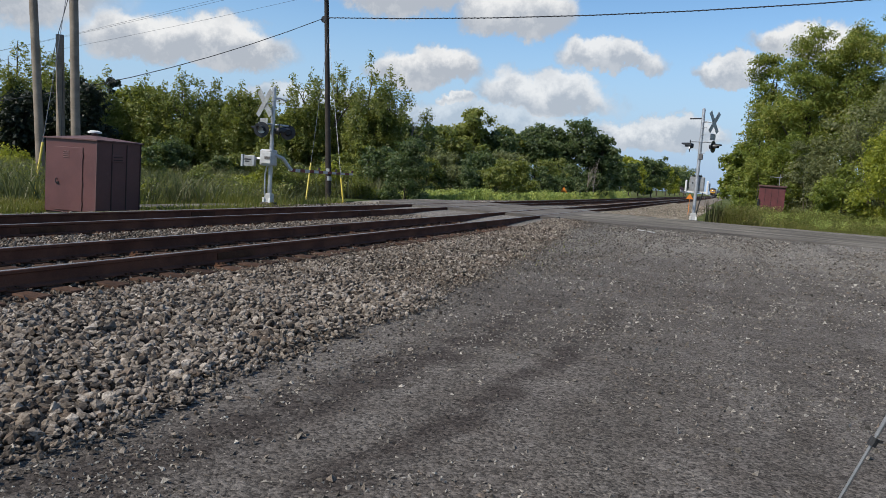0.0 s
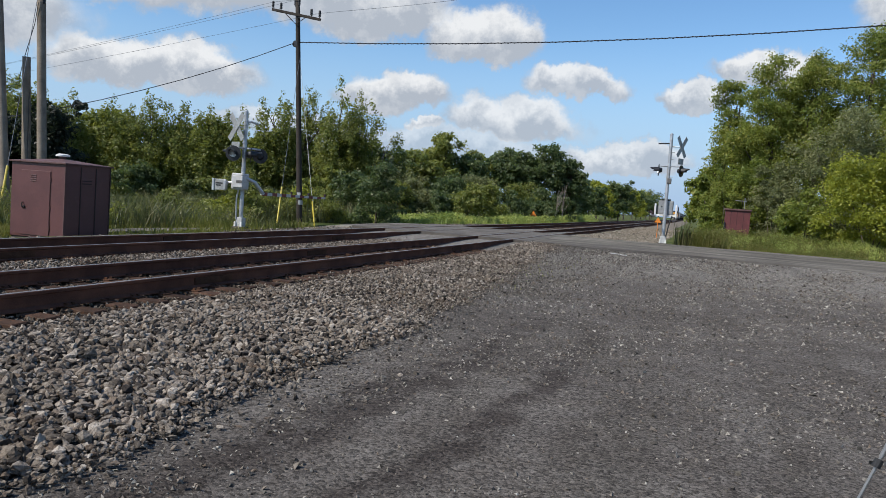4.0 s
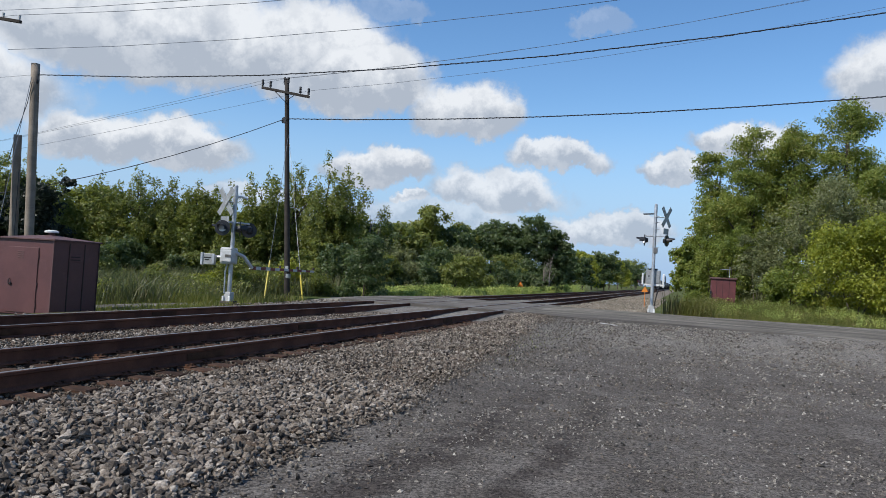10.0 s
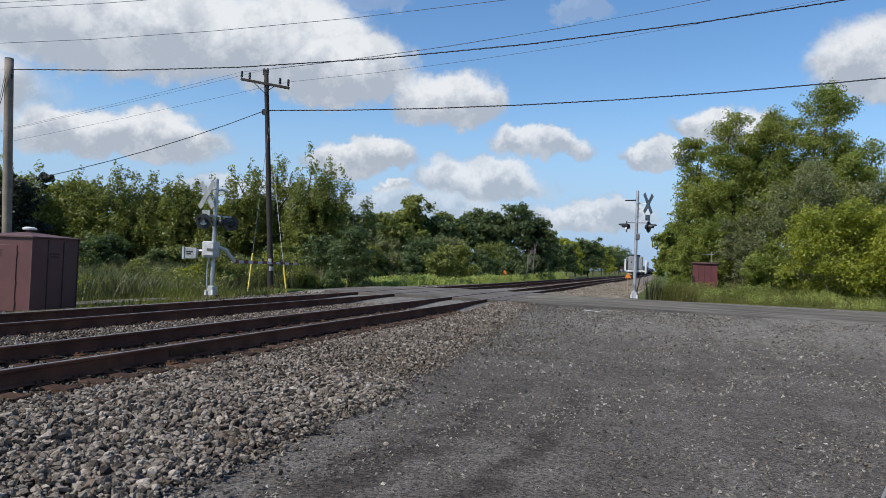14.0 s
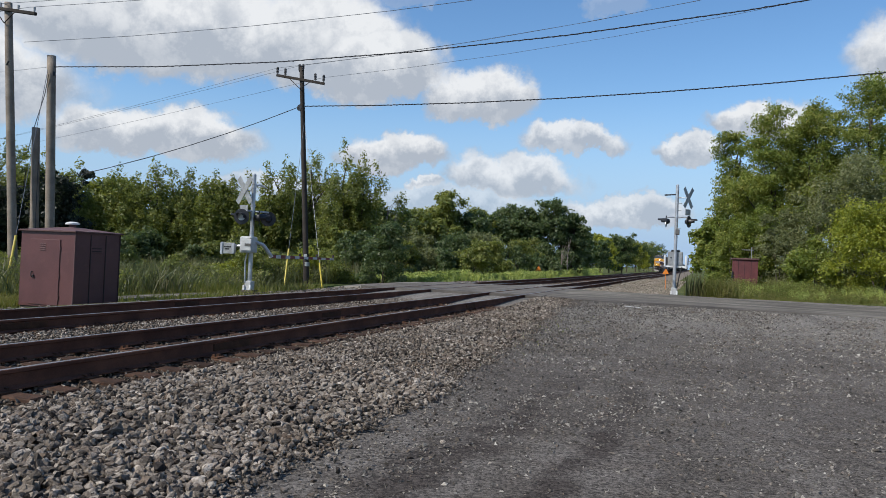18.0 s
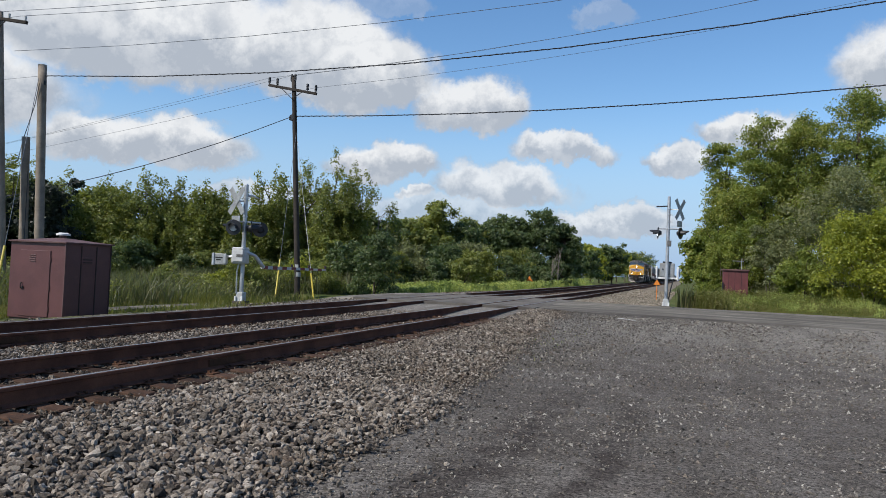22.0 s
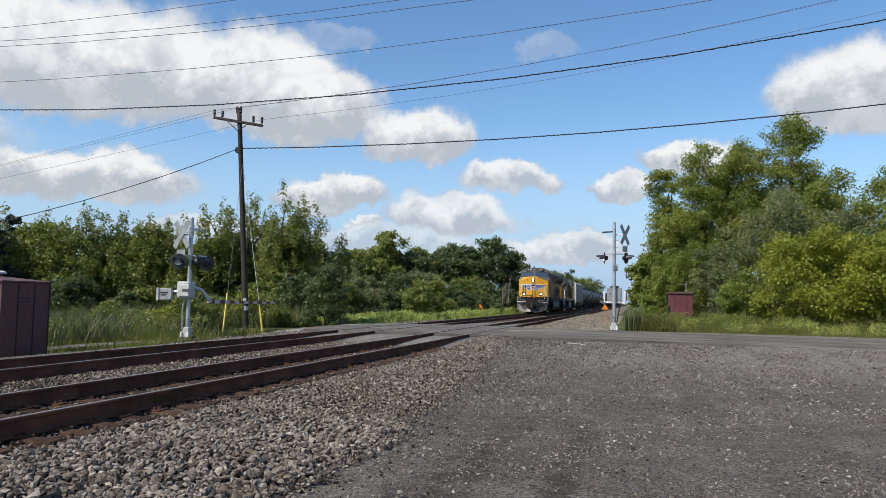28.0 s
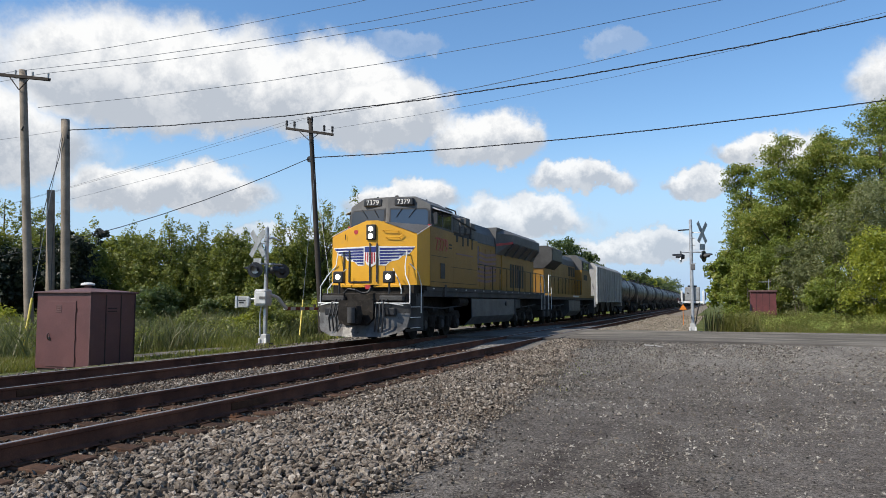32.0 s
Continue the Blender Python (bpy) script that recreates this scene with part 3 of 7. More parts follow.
xs = np.unique(np.concatenate([np.linspace(-700, -70, 14), np.linspace(-70, -24, 24), np.linspace(-24, 14, 96), np.linspace(14, 60, 24), np.linspace(60, 700, 14)]))
ys = np.unique(np.concatenate([np.linspace(-120, -6, 12), np.linspace(-6, 46, 105), np.linspace(46, 130, 30), np.linspace(130, 2500, 24)]))
gx, gy = np.meshgrid(xs, ys)
gv = np.stack([gx.ravel(), gy.ravel(), height(gx, gy).ravel()], 1)
ii = np.arange(len(xs) * len(ys)).reshape(len(ys), len(xs))
gf = np.stack([ii[:-1, :-1].ravel(), ii[:-1, 1:].ravel(), ii[1:, 1:].ravel(), ii[1:, :-1].ravel()], 1)
ground = tagged(new("ground", raw_mesh("ground", gv, gf, GROUND, True)), "packed grey gravel lot and rough turf around the railway", "ground", kind="structure")


# ---- road over the tracks ----
def strip(name, cols, rows_y, z_of, mat, thick):
    """A slab whose top follows z_of(x, y)."""
    bm = bmesh.new()
    top = [[bm.verts.new((x, y, z_of(x, y))) for x in cols] for y in rows_y]
    low = [[bm.verts.new((v.co.x, v.co.y, v.co.z - thick)) for v in r] for r in top]
    for j in range(len(rows_y) - 1):
        for i in range(len(cols) - 1):
            bm.faces.new((top[j][i], top[j][i + 1], top[j + 1][i + 1], top[j + 1][i]))
    for j in (0, len(rows_y) - 1):
        for i in range(len(cols) - 1):
            bm.faces.new((top[j][i], low[j][i], low[j][i + 1], top[j][i + 1]))
    for i in (0, len(cols) - 1):
        for j in range(len(rows_y) - 1):
            bm.faces.new((top[j][i], top[j + 1][i], low[j + 1][i], low[j][i]))
    bmesh.ops.recalc_face_normals(bm, faces=bm.faces)
    return mesh_of(bm, name, mat, smooth=False)


def road_z(x, y):
    e = 0.03 * math.cos((y - (ROAD_Y0 + ROAD_Y1) / 2) / (ROAD_Y1 - ROAD_Y0) * math.pi)
    if x > -5:
        return 0.265 + e - 0.09 * float(step(-4, 16, x))
    return RAIL_TOP - 0.01 if x > -14 else RAIL_TOP - 0.01 + e - 1.0 * float(step(-13.6, -20, x))


def ragged(y, x, a):
    return y + a * (noise.noise(Vector((x * 0.35, y, 3.1))) + 0.5 * noise.noise(Vector((x * 1.7, y, 9.1))))


right_cols = [-5.9 + 0.35 * i for i in range(40)] + [9 + 4 * i for i in range(24)]
left_cols = [-80 + 5 * i for i in range(11)] + [-24 + 0.5 * i for i in range(20)] + [-13.55]


def road_slab(name, cols, label):
    rows = (0.0, 0.12, 0.3, 0.5, 0.7, 0.88, 1.0)
    bm = bmesh.new()
    grid = []
    for k in rows:
        r = []
        for x in cols:
            y = ROAD_Y0 + k * (ROAD_Y1 - ROAD_Y0)
            if x < -14:
                y = y + (33.9 - y) * 0.34 * float(step(-14, -18, x))
            if k in (0.0, 1.0):
                y = ragged(y, x, 0.28)
            r.append(bm.verts.new((x, y, road_z(x, y) - (0.03 if k in (0.0, 1.0) else 0))))
        grid.append(r)
    low = [[bm.verts.new((v.co.x, v.co.y + d, v.co.z - 0.16)) for v in r] for r, d in ((grid[0], -0.35), (grid[-1], 0.35))]
    for j in range(len(rows) - 1):
        for i in range(len(cols) - 1):
            bm.faces.new((grid[j][i], grid[j][i + 1], grid[j + 1][i + 1], grid[j + 1][i]))
    for i in range(len(cols) - 1):
        bm.faces.new((low[0][i], low[0][i + 1], grid[0][i + 1], grid[0][i]))
        bm.faces.new((grid[-1][i], grid[-1][i + 1], low[1][i + 1], low[1][i]))
    bmesh.ops.recalc_face_normals(bm, faces=bm.faces)
    return tagged(new(name, mesh_of(bm, name, ASPHALT)), label, "road", kind="structure")


road = road_slab("road", right_cols, "worn grey asphalt road with crumbled edges, east of the tracks")
road_slab("road", left_cols, "worn grey asphalt road falling away west of the tracks")
# asphalt between and beside the rails, with flangeways
panels = []
for c in TRACK_X:
    panels += [(c - HALF + 0.10, c + HALF - 0.10)]
panels += [(TRACK_X[1] + HALF + 0.05, TRACK_X[0] - HALF - 0.05), (-5.9 - 0.02 - 0.62, -5.92), (-13.53, TRACK_X[1] - HALF - 0.05)]
for i, (a, b) in enumerate(panels):
    n = max(2, int((b - a) / 0.4))
    p = part("crossing_panel", strip("crossing_panel", [a + (b - a) * k / n for k in range(n + 1)], [ROAD_Y0 - 0.1 - 0.25 * (i % 2) + (ROAD_Y1 - ROAD_Y0 + 0.4) * k / 5 for k in range(6)],
                                     lambda x, y: RAIL_TOP - 0.012 + 0.006 * noise.noise(Vector((x, y, 0))), ASPHALT_NEW, 0.2), None, road)
# crumbled shoulder in front of the road
sh = bmesh.new()
sh_rows = []
for k in range(60):
    x = -6.0 + 0.5 * k
    ya = ragged(ROAD_Y0 + 0.15, x, 0.28)
    w = 1.5 * max(0.15, 1 - max(0, x + 2) / 9) + 0.35 * noise.noise(Vector((x * 0.9, 0, 5)))
    sh_rows.append((sh.verts.new((x, ya, 0.225 - 0.06 * float(step(-4, 16, x)))), sh.verts.new((x, ya - max(0.3, w), float(height(x, ya - w)) - 0.02))))
for (a, b), (c, d) in zip(sh_rows[:-1], sh_rows[1:]):
    sh.faces.new((b, d, c, a))
tagged(new("road_shoulder", mesh_of(sh, "road_shoulder", DIRT_EDGE)), "broken dark gravel shoulder along the road edge", "road", kind="structure")
# farm lane along the far side of the tracks
tagged(new("lane", strip("lane", [-19.5, -19.0, -18.5], [17.6 + 1.5 * i for i in range(8)] + [29.4], lambda x, y: -0.275 + 0.02 * noise.noise(Vector((x, y * 0.3, 0))), ASPHALT, 0.08)),
       "narrow pale gravel lane beside the tracks", "road", kind="structure")


# ---- railway tracks ----
RAIL_H = 0.198


def rail_profile():
    return [(-0.076, 0), (0.076, 0), (0.076, 0.012), (0.013, 0.036), (0.010, 0.150), (0.037, 0.162), (0.038, 0.192), (0.032, RAIL_H), (-0.032, RAIL_H), (-0.038, 0.192), (-0.037, 0.162), (-0.010, 0.150), (-0.013, 0.036), (-0.076, 0.012)]


tie_bm = abox(-1.30, 1.30, -0.115, 0.115, -0.17, 0.0, 0.012)
for v in tie_bm.verts:
    v.co += Vector((0.02 * noise.noise(v.co * 3), 0.014 * noise.noise(v.co * 5 + Vector((3, 0, 0))), 0.008 * noise.noise(v.co * 4)))
tie_mesh = mesh_of(tie_bm, "tie", TIE)
plate_bm = abox(-0.19, 0.19, -0.095, 0.095, 0.0, 0.018, 0.004)
for sx in (-0.1, 0.1):
    for sy in (-0.05, 0.05):
        box(plate_bm, sx - 0.02, sx + 0.02, sy - 0.012, sy + 0.012, 0.018, 0.045)
plate_mesh = mesh_of(plate_bm, "tie_plate", PLATE)
TIE_TOP = RAIL_TOP - RAIL_H - 0.016
for c in TRACK_X:
    tr = thing("railway_track", c, 0, 0, "rusty steel railway track on weathered wooden ties", "railway track", "tracks")
    for sx in (-HALF, HALF):
        prof = [(x + sx, z + RAIL_TOP - RAIL_H) for x, z in rail_profile()]
        ra = part("rail", aprism(prof, -25, 1800), RAIL_SIDE, tr, "rust-brown steel rail with a worn head")
        part("rail_head", abox(sx - 0.026, sx + 0.026, -25, 1800, RAIL_TOP - 0.004, RAIL_TOP + 0.0025), RAIL_HEAD, ra, "dull polished running surface")
        for k in range(10):      # joint bars
            y = 3.4 + 11.9 * k + (5.9 if sx > 0 else 0)
            if ROAD_Y0 - 0.6 < y < ROAD_Y1 + 0.6:
                continue
            part("joint_bar", abox(sx - 0.028, sx + 0.028, y - 0.45, y + 0.45, RAIL_TOP - 0.16, RAIL_TOP - 0.06, 0.006), PLATE, ra)
    y = -3.0
    k = 0
    while y < 92:
        if not ROAD_Y0 - 0.1 < y < ROAD_Y1 + 0.1:
            t = part("tie", tie_mesh, None, tr)
            t.matrix_local = pose(0.07 * rng.normal(), y + 0.02 * rng.normal(), TIE_TOP + 0.004 * rng.normal(), 0, 0, 0.8 * rng.normal())
            if y < 24:
                for sx in (-HALF, HALF):
                    p = part("tie_plate", plate_mesh, None, t)
                    p.matrix_local = Matrix.Translation((sx, 0, 0.001))
        y += 0.53
        k += 1
    far = bmesh.new()
    for k in range(420):
        box(far, -1.3, 1.3, 92 + 0.53 * k, 92.23 + 0.53 * k, TIE_TOP - 0.17, TIE_TOP)
    tagged(part("far_ties", far, TIE, tr), kind="stuff")


# ---- ballast and gravel ----
_b = bmesh.new()
bmesh.ops.create_icosphere(_b, subdivisions=1, radius=1.0)
_b.verts.ensure_lookup_table()
ICO_V = np.array([v.co[:] for v in _b.verts])
ICO_F = np.array([[v.index for v in f.verts] for f in _b.faces])
_b.free()
TET_V = np.array([[0, 0, 1.0], [0.94, 0, -0.33], [-0.47, 0.82, -0.33], [-0.47, -0.82, -0.33]])
TET_F = np.array([[0, 1, 2], [0, 2, 3], [0, 3, 1], [1, 3, 2]])
OCT_V = np.array([[1, 0, 0], [-1, 0, 0], [0, 1, 0], [0, -1, 0], [0, 0, 1], [0, 0, -1]], float)
OCT_F = np.array([[0, 2, 4], [2, 1, 4], [1, 3, 4], [3, 0, 4], [2, 0, 5], [1, 2, 5], [3, 1, 5], [0, 3, 5]])


def rocks(name, pos, size, mat, base_v, base_f, label, category, flat=0.7, jag=0.28, skew=0.2):
    n, k = len(pos), len(base_v)
    v = base_v[None] * (1 + jag * rng.normal(size=(n, k, 1)).clip(-1.6, 1.6)) + skew * rng.normal(size=(n, k, 3)).clip(-1.6, 1.6)
    v = v * (size[:, None, None] * np.stack([rng.uniform(0.75, 1.3, n), rng.uniform(0.65, 1.1, n), np.full(n, flat) * rng.uniform(0.7, 1.2, n)], 1)[:, None, :])
    a, b = rng.uniform(0, 6.283, n), rng.normal(0, 0.7, n)
    ca, sa, cb, sb = np.cos(a), np.sin(a), np.cos(b), np.sin(b)
    x, y, z = v[..., 0], v[..., 1], v[..., 2]
    x, z = x * cb[:, None] - z * sb[:, None], x * sb[:, None] + z * cb[:, None]
    x, y = x * ca[:, None] - y * sa[:, None], x * sa[:, None] + y * ca[:, None]
    v = np.stack([x, y, z], -1) + pos[:, None, :]
    f = base_f[None] + (np.arange(n) * k)[:, None, None]
    return tagged(new(name, raw_mesh(name, v.reshape(-1, 3), f.reshape(-1, 3), mat)), label, category, kind="stuff")


def scatter(n, x0, x1, y0, y1, near=0.0):
    """Places in a rectangle, denser towards small y by the power near."""
    u = rng.uniform(0, 1, n)
    y = y0 + (y1 - y0) * u ** (1 + near)
    return np.stack([rng.uniform(x0, x1, n), y], 1)


def out_of_road(p):
    return p[(p[:, 1] < ROAD_Y0 - 0.35) | (p[:, 1] > ROAD_Y1 + 0.3)]


def edge_noise(ys_):
    return np.array([noise.noise(Vector((0.0, q * 0.45, 2.0))) + 0.6 * noise.noise(Vector((1.0, q * 1.6, 5.0))) for q in ys_])


def ballast_limit(ys_):
    """East edge of the ballast shoulder."""
    return -2.95 + 0.35 * edge_noise(ys_) - 0.075 * np.clip(ys_ - 8, 0, 30)


def shoulder_z(p):
    return height(p[:, 0], p[:, 1]) + 0.030 * step(-3.2, -5.0, p[:, 0]) - 0.022 * step(-5.4, -6.0, p[:, 0])


BALLAST_L = "coarse angular pale grey crushed-stone ballast beside the track"
for n, y0, y1, near, bv, bf in ((21500, 1.6, 9.0, 0.35, ICO_V * 1.20, ICO_F), (36000, 9.0, 29.0, 0.55, OCT_V * 0.95, OCT_F)):
    p = scatter(n, -5.98, -2.2, y0, y1, near)
    lim = ballast_limit(p[:, 1])
    thin = np.clip((p[:, 1] - 11) / 16, 0, 0.72)
    keep = ((p[:, 0] < lim) & (rng.uniform(size=len(p)) > thin * step(-5.6, -4.2, p[:, 0]))) | (rng.uniform(size=len(p)) < 0.10 * np.exp(-(p[:, 0] - lim) / 0.22))
    p, lim = p[keep], lim[keep]
    ok = p[:, 1] < ROAD_Y0 - 0.35
    p, lim = p[ok], lim[ok]
    sz = rng.uniform(0.017, 0.036, len(p)) * np.where(rng.uniform(size=len(p)) < 0.06, 1.3, 1.0) * (1 + 0.015 * np.clip(p[:, 1] - 8, 0, 20))
    sz *= np.where(p[:, 0] > lim - 0.25, 0.62, 1.0)
    rocks("ballast", np.column_stack([p, shoulder_z(p) + 0.25 * sz + rng.uniform(0.0, 0.05, len(p))]), sz, STONES, bv, bf, BALLAST_L, "ballast", 0.62, 0.19, 0.19)
p = scatter(9000, -5.98, -2.7, -6.0, 1.6)
rocks("ballast", np.column_stack([p, shoulder_z(p) + 0.02]), rng.uniform(0.022, 0.04, len(p)), STONES, OCT_V * 0.95, OCT_F, BALLAST_L, "ballast", 0.62, 0.2)
# rust-stained stones along and between the tie ends
p = scatter(8000, -6.35, -5.5, 1.6, 28.2, 0.5)
crib = np.abs(((p[:, 1] + 3.0) / 0.53 + 0.5) % 1.0 - 0.5) * 0.53 > 0.16
p = p[(rng.uniform(size=len(p)) < step(-5.45, -5.8, p[:, 0])) & (crib | (p[:, 0] > -5.98))]
sz = rng.uniform(0.014, 0.030, len(p)) * (1 + 0.015 * np.clip(p[:, 1] - 8, 0, 20))
rocks("ballast", np.column_stack([p, np.where(p[:, 0] < -6.0, TIE_TOP - 0.045, shoulder_z(p) + 0.015) + rng.uniform(0, 0.02, len(p))]), sz, RUST_STONES, OCT_V * 0.95, OCT_F, "rust-stained crushed stone along the tie ends", "ballast", 0.62, 0.2)
# finer dark gravel mixed in towards the road
p = scatter(40000, -5.9, 3.5, 8.0, 28.4, 0.0)
lim = ballast_limit(p[:, 1])
p = p[rng.uniform(size=len(p)) < np.where(p[:, 0] < lim, 0.9, 0.8 * np.exp(-(p[:, 0] - lim) / (0.30 + 0.14 * np.clip(p[:, 1] - 8, 0, 20))))]
sz = rng.uniform(0.010, 0.026, len(p)) * (1 + 0.02 * np.clip(p[:, 1] - 9, 0, 20))
rocks("fine_gravel", np.column_stack([p, shoulder_z(p) + 0.3 * sz + rng.uniform(0, 0.012, len(p))]), sz, DARK_GRIT, TET_V, TET_F, "fine dark grey gravel spilling from the ballast towards the road", "gravel", 0.7)
ps = []
for c in TRACK_X:          # cribs between the ties
    ps.append(scatter(5500, c - 1.28, c + 1.28, 1.0, 60, 1.0))
p = scatter(15000, TRACK_X[0] - 1.25, TRACK_X[0] + 1.25, 2.0, 28.2, 0.6)
p = p[np.abs(((p[:, 1] + 3.0) / 0.53 + 0.5) % 1.0 - 0.5) * 0.53 > 0.135]
sz = rng.uniform(0.016, 0.034, len(p)) * (1 + 0.014 * np.clip(p[:, 1] - 8, 0, 20))
rocks("ballast", np.column_stack([p, np.full(len(p), TIE_TOP - 0.03) + rng.uniform(0, 0.03, len(p))]), sz, RUST_STONES, OCT_V * 0.95, OCT_F, "rust-stained ballast between the ties", "ballast", 0.62, 0.2)
ps.append(scatter(17000, TRACK_X[1] + 1.0, TRACK_X[0] - 1.0, 3.0, 40, 0.5))
ps.append(scatter(3000, -14.4, TRACK_X[1] - 1.3, 4.0, 60, 0.6))
ps.append(scatter(1200, -17.4, -15.0, 22.5, 28.0))
p = out_of_road(np.concatenate(ps))
sz = rng.uniform(0.018, 0.036, len(p)) * (1 + 0.014 * np.clip(p[:, 1] - 10, 0, 70))
near_track = np.minimum(np.abs(p[:, 0] - TRACK_X[0]), np.abs(p[:, 0] - TRACK_X[1])) < 1.35
zz = np.where((p[:, 0] > TRACK_X[1] + 0.95) & (p[:, 0] < TRACK_X[0] - 0.95), TIE_TOP + 0.0, np.where(near_track, TIE_TOP - 0.035, height(p[:, 0], p[:, 1]) + 0.03)) + rng.uniform(0, 0.03, len(p))
rocks("ballast", np.column_stack([p, zz]), sz, STONES, OCT_V * 0.95, OCT_F, "grey crushed-stone ballast between the rails and ties", "ballast", 0.62, 0.2)
p = scatter(7500, -6.2, -1.6, 39.2, 95, 0.9)
sz = rng.uniform(0.03, 0.055, len(p)) * (1 + 0.014 * np.clip(p[:, 1] - 40, 0, 70))
rocks("ballast", np.column_stack([p, np.maximum(height(p[:, 0], p[:, 1]), 0.10 - 0.03 * (p[:, 0] + 5.8)) + 0.02]), sz, TAN_STONES, OCT_V * 0.95, OCT_F, "pale tan crushed-stone ballast beyond the road", "ballast", 0.62, 0.2)
# loose gravel on the lot
p = scatter(105000, -3.6, 10.0, 1.6, 28.0, 0.75)
p = p[p[:, 0] > ballast_limit(p[:, 1]) - 0.1]
clump = np.array([noise.noise(Vector((q[0] * 0.5, q[1] * 0.35, 7.0))) + 0.5 * noise.noise(Vector((q[0] * 1.9, q[1] * 1.6, 3.0))) for q in p])
p = p[rng.uniform(size=len(p)) < np.clip(0.62 + 1.1 * clump, 0.12, 1)]
u_ = rng.uniform(size=len(p))
sz = rng.uniform(0.007, 0.015, len(p)) * np.where(u_ < 0.05, 2.3, np.where(u_ < 0.28, 1.55, 1.0)) * (1 + 0.045 * np.clip(p[:, 1] - 4, 0, 25))
rocks("lot_gravel", np.column_stack([p, height(p[:, 0], p[:, 1]) + 0.25 * sz]), sz, GRIT, TET_V, TET_F, "loose small stones strewn over the packed lot", "gravel", 0.55)
# trackbed under the ballast, paler beyond the road
def trackbed(profile, y0, y1, mat, label):
    tagged(new("trackbed", mesh_of(aprism(profile, y0, y1), "trackbed", mat)), label, "trackbed", kind="structure")


BED = material("ballast_bed", (0.075, 0.056, 0.043), (0.036, 0.027, 0.021), 0.95, scale=3, fine=22, bump=1.0)
BED_FAR = material("tan_ballast_bed", (0.24, 0.205, 0.162), (0.13, 0.108, 0.085), 0.95, scale=3, fine=22, bump=1.0)
trackbed([(-14.6, -0.3), (-5.0, -0.1), (-4.2, 0.0), (-5.85, TIE_TOP - 0.03), (-12.9, TIE_TOP - 0.03), (-14.6, -0.25)], -25, ROAD_Y0 - 0.2, BED, "dark stained crushed-stone trackbed")
trackbed([(-14.6, -0.3), (-5.0, -0.1), (-1.9, 0.0), (-5.85, TIE_TOP - 0.03), (-12.9, TIE_TOP - 0.03), (-14.6, -0.25)], ROAD_Y1 + 0.2, 1800, BED_FAR, "pale tan crushed-stone trackbed beyond the road")

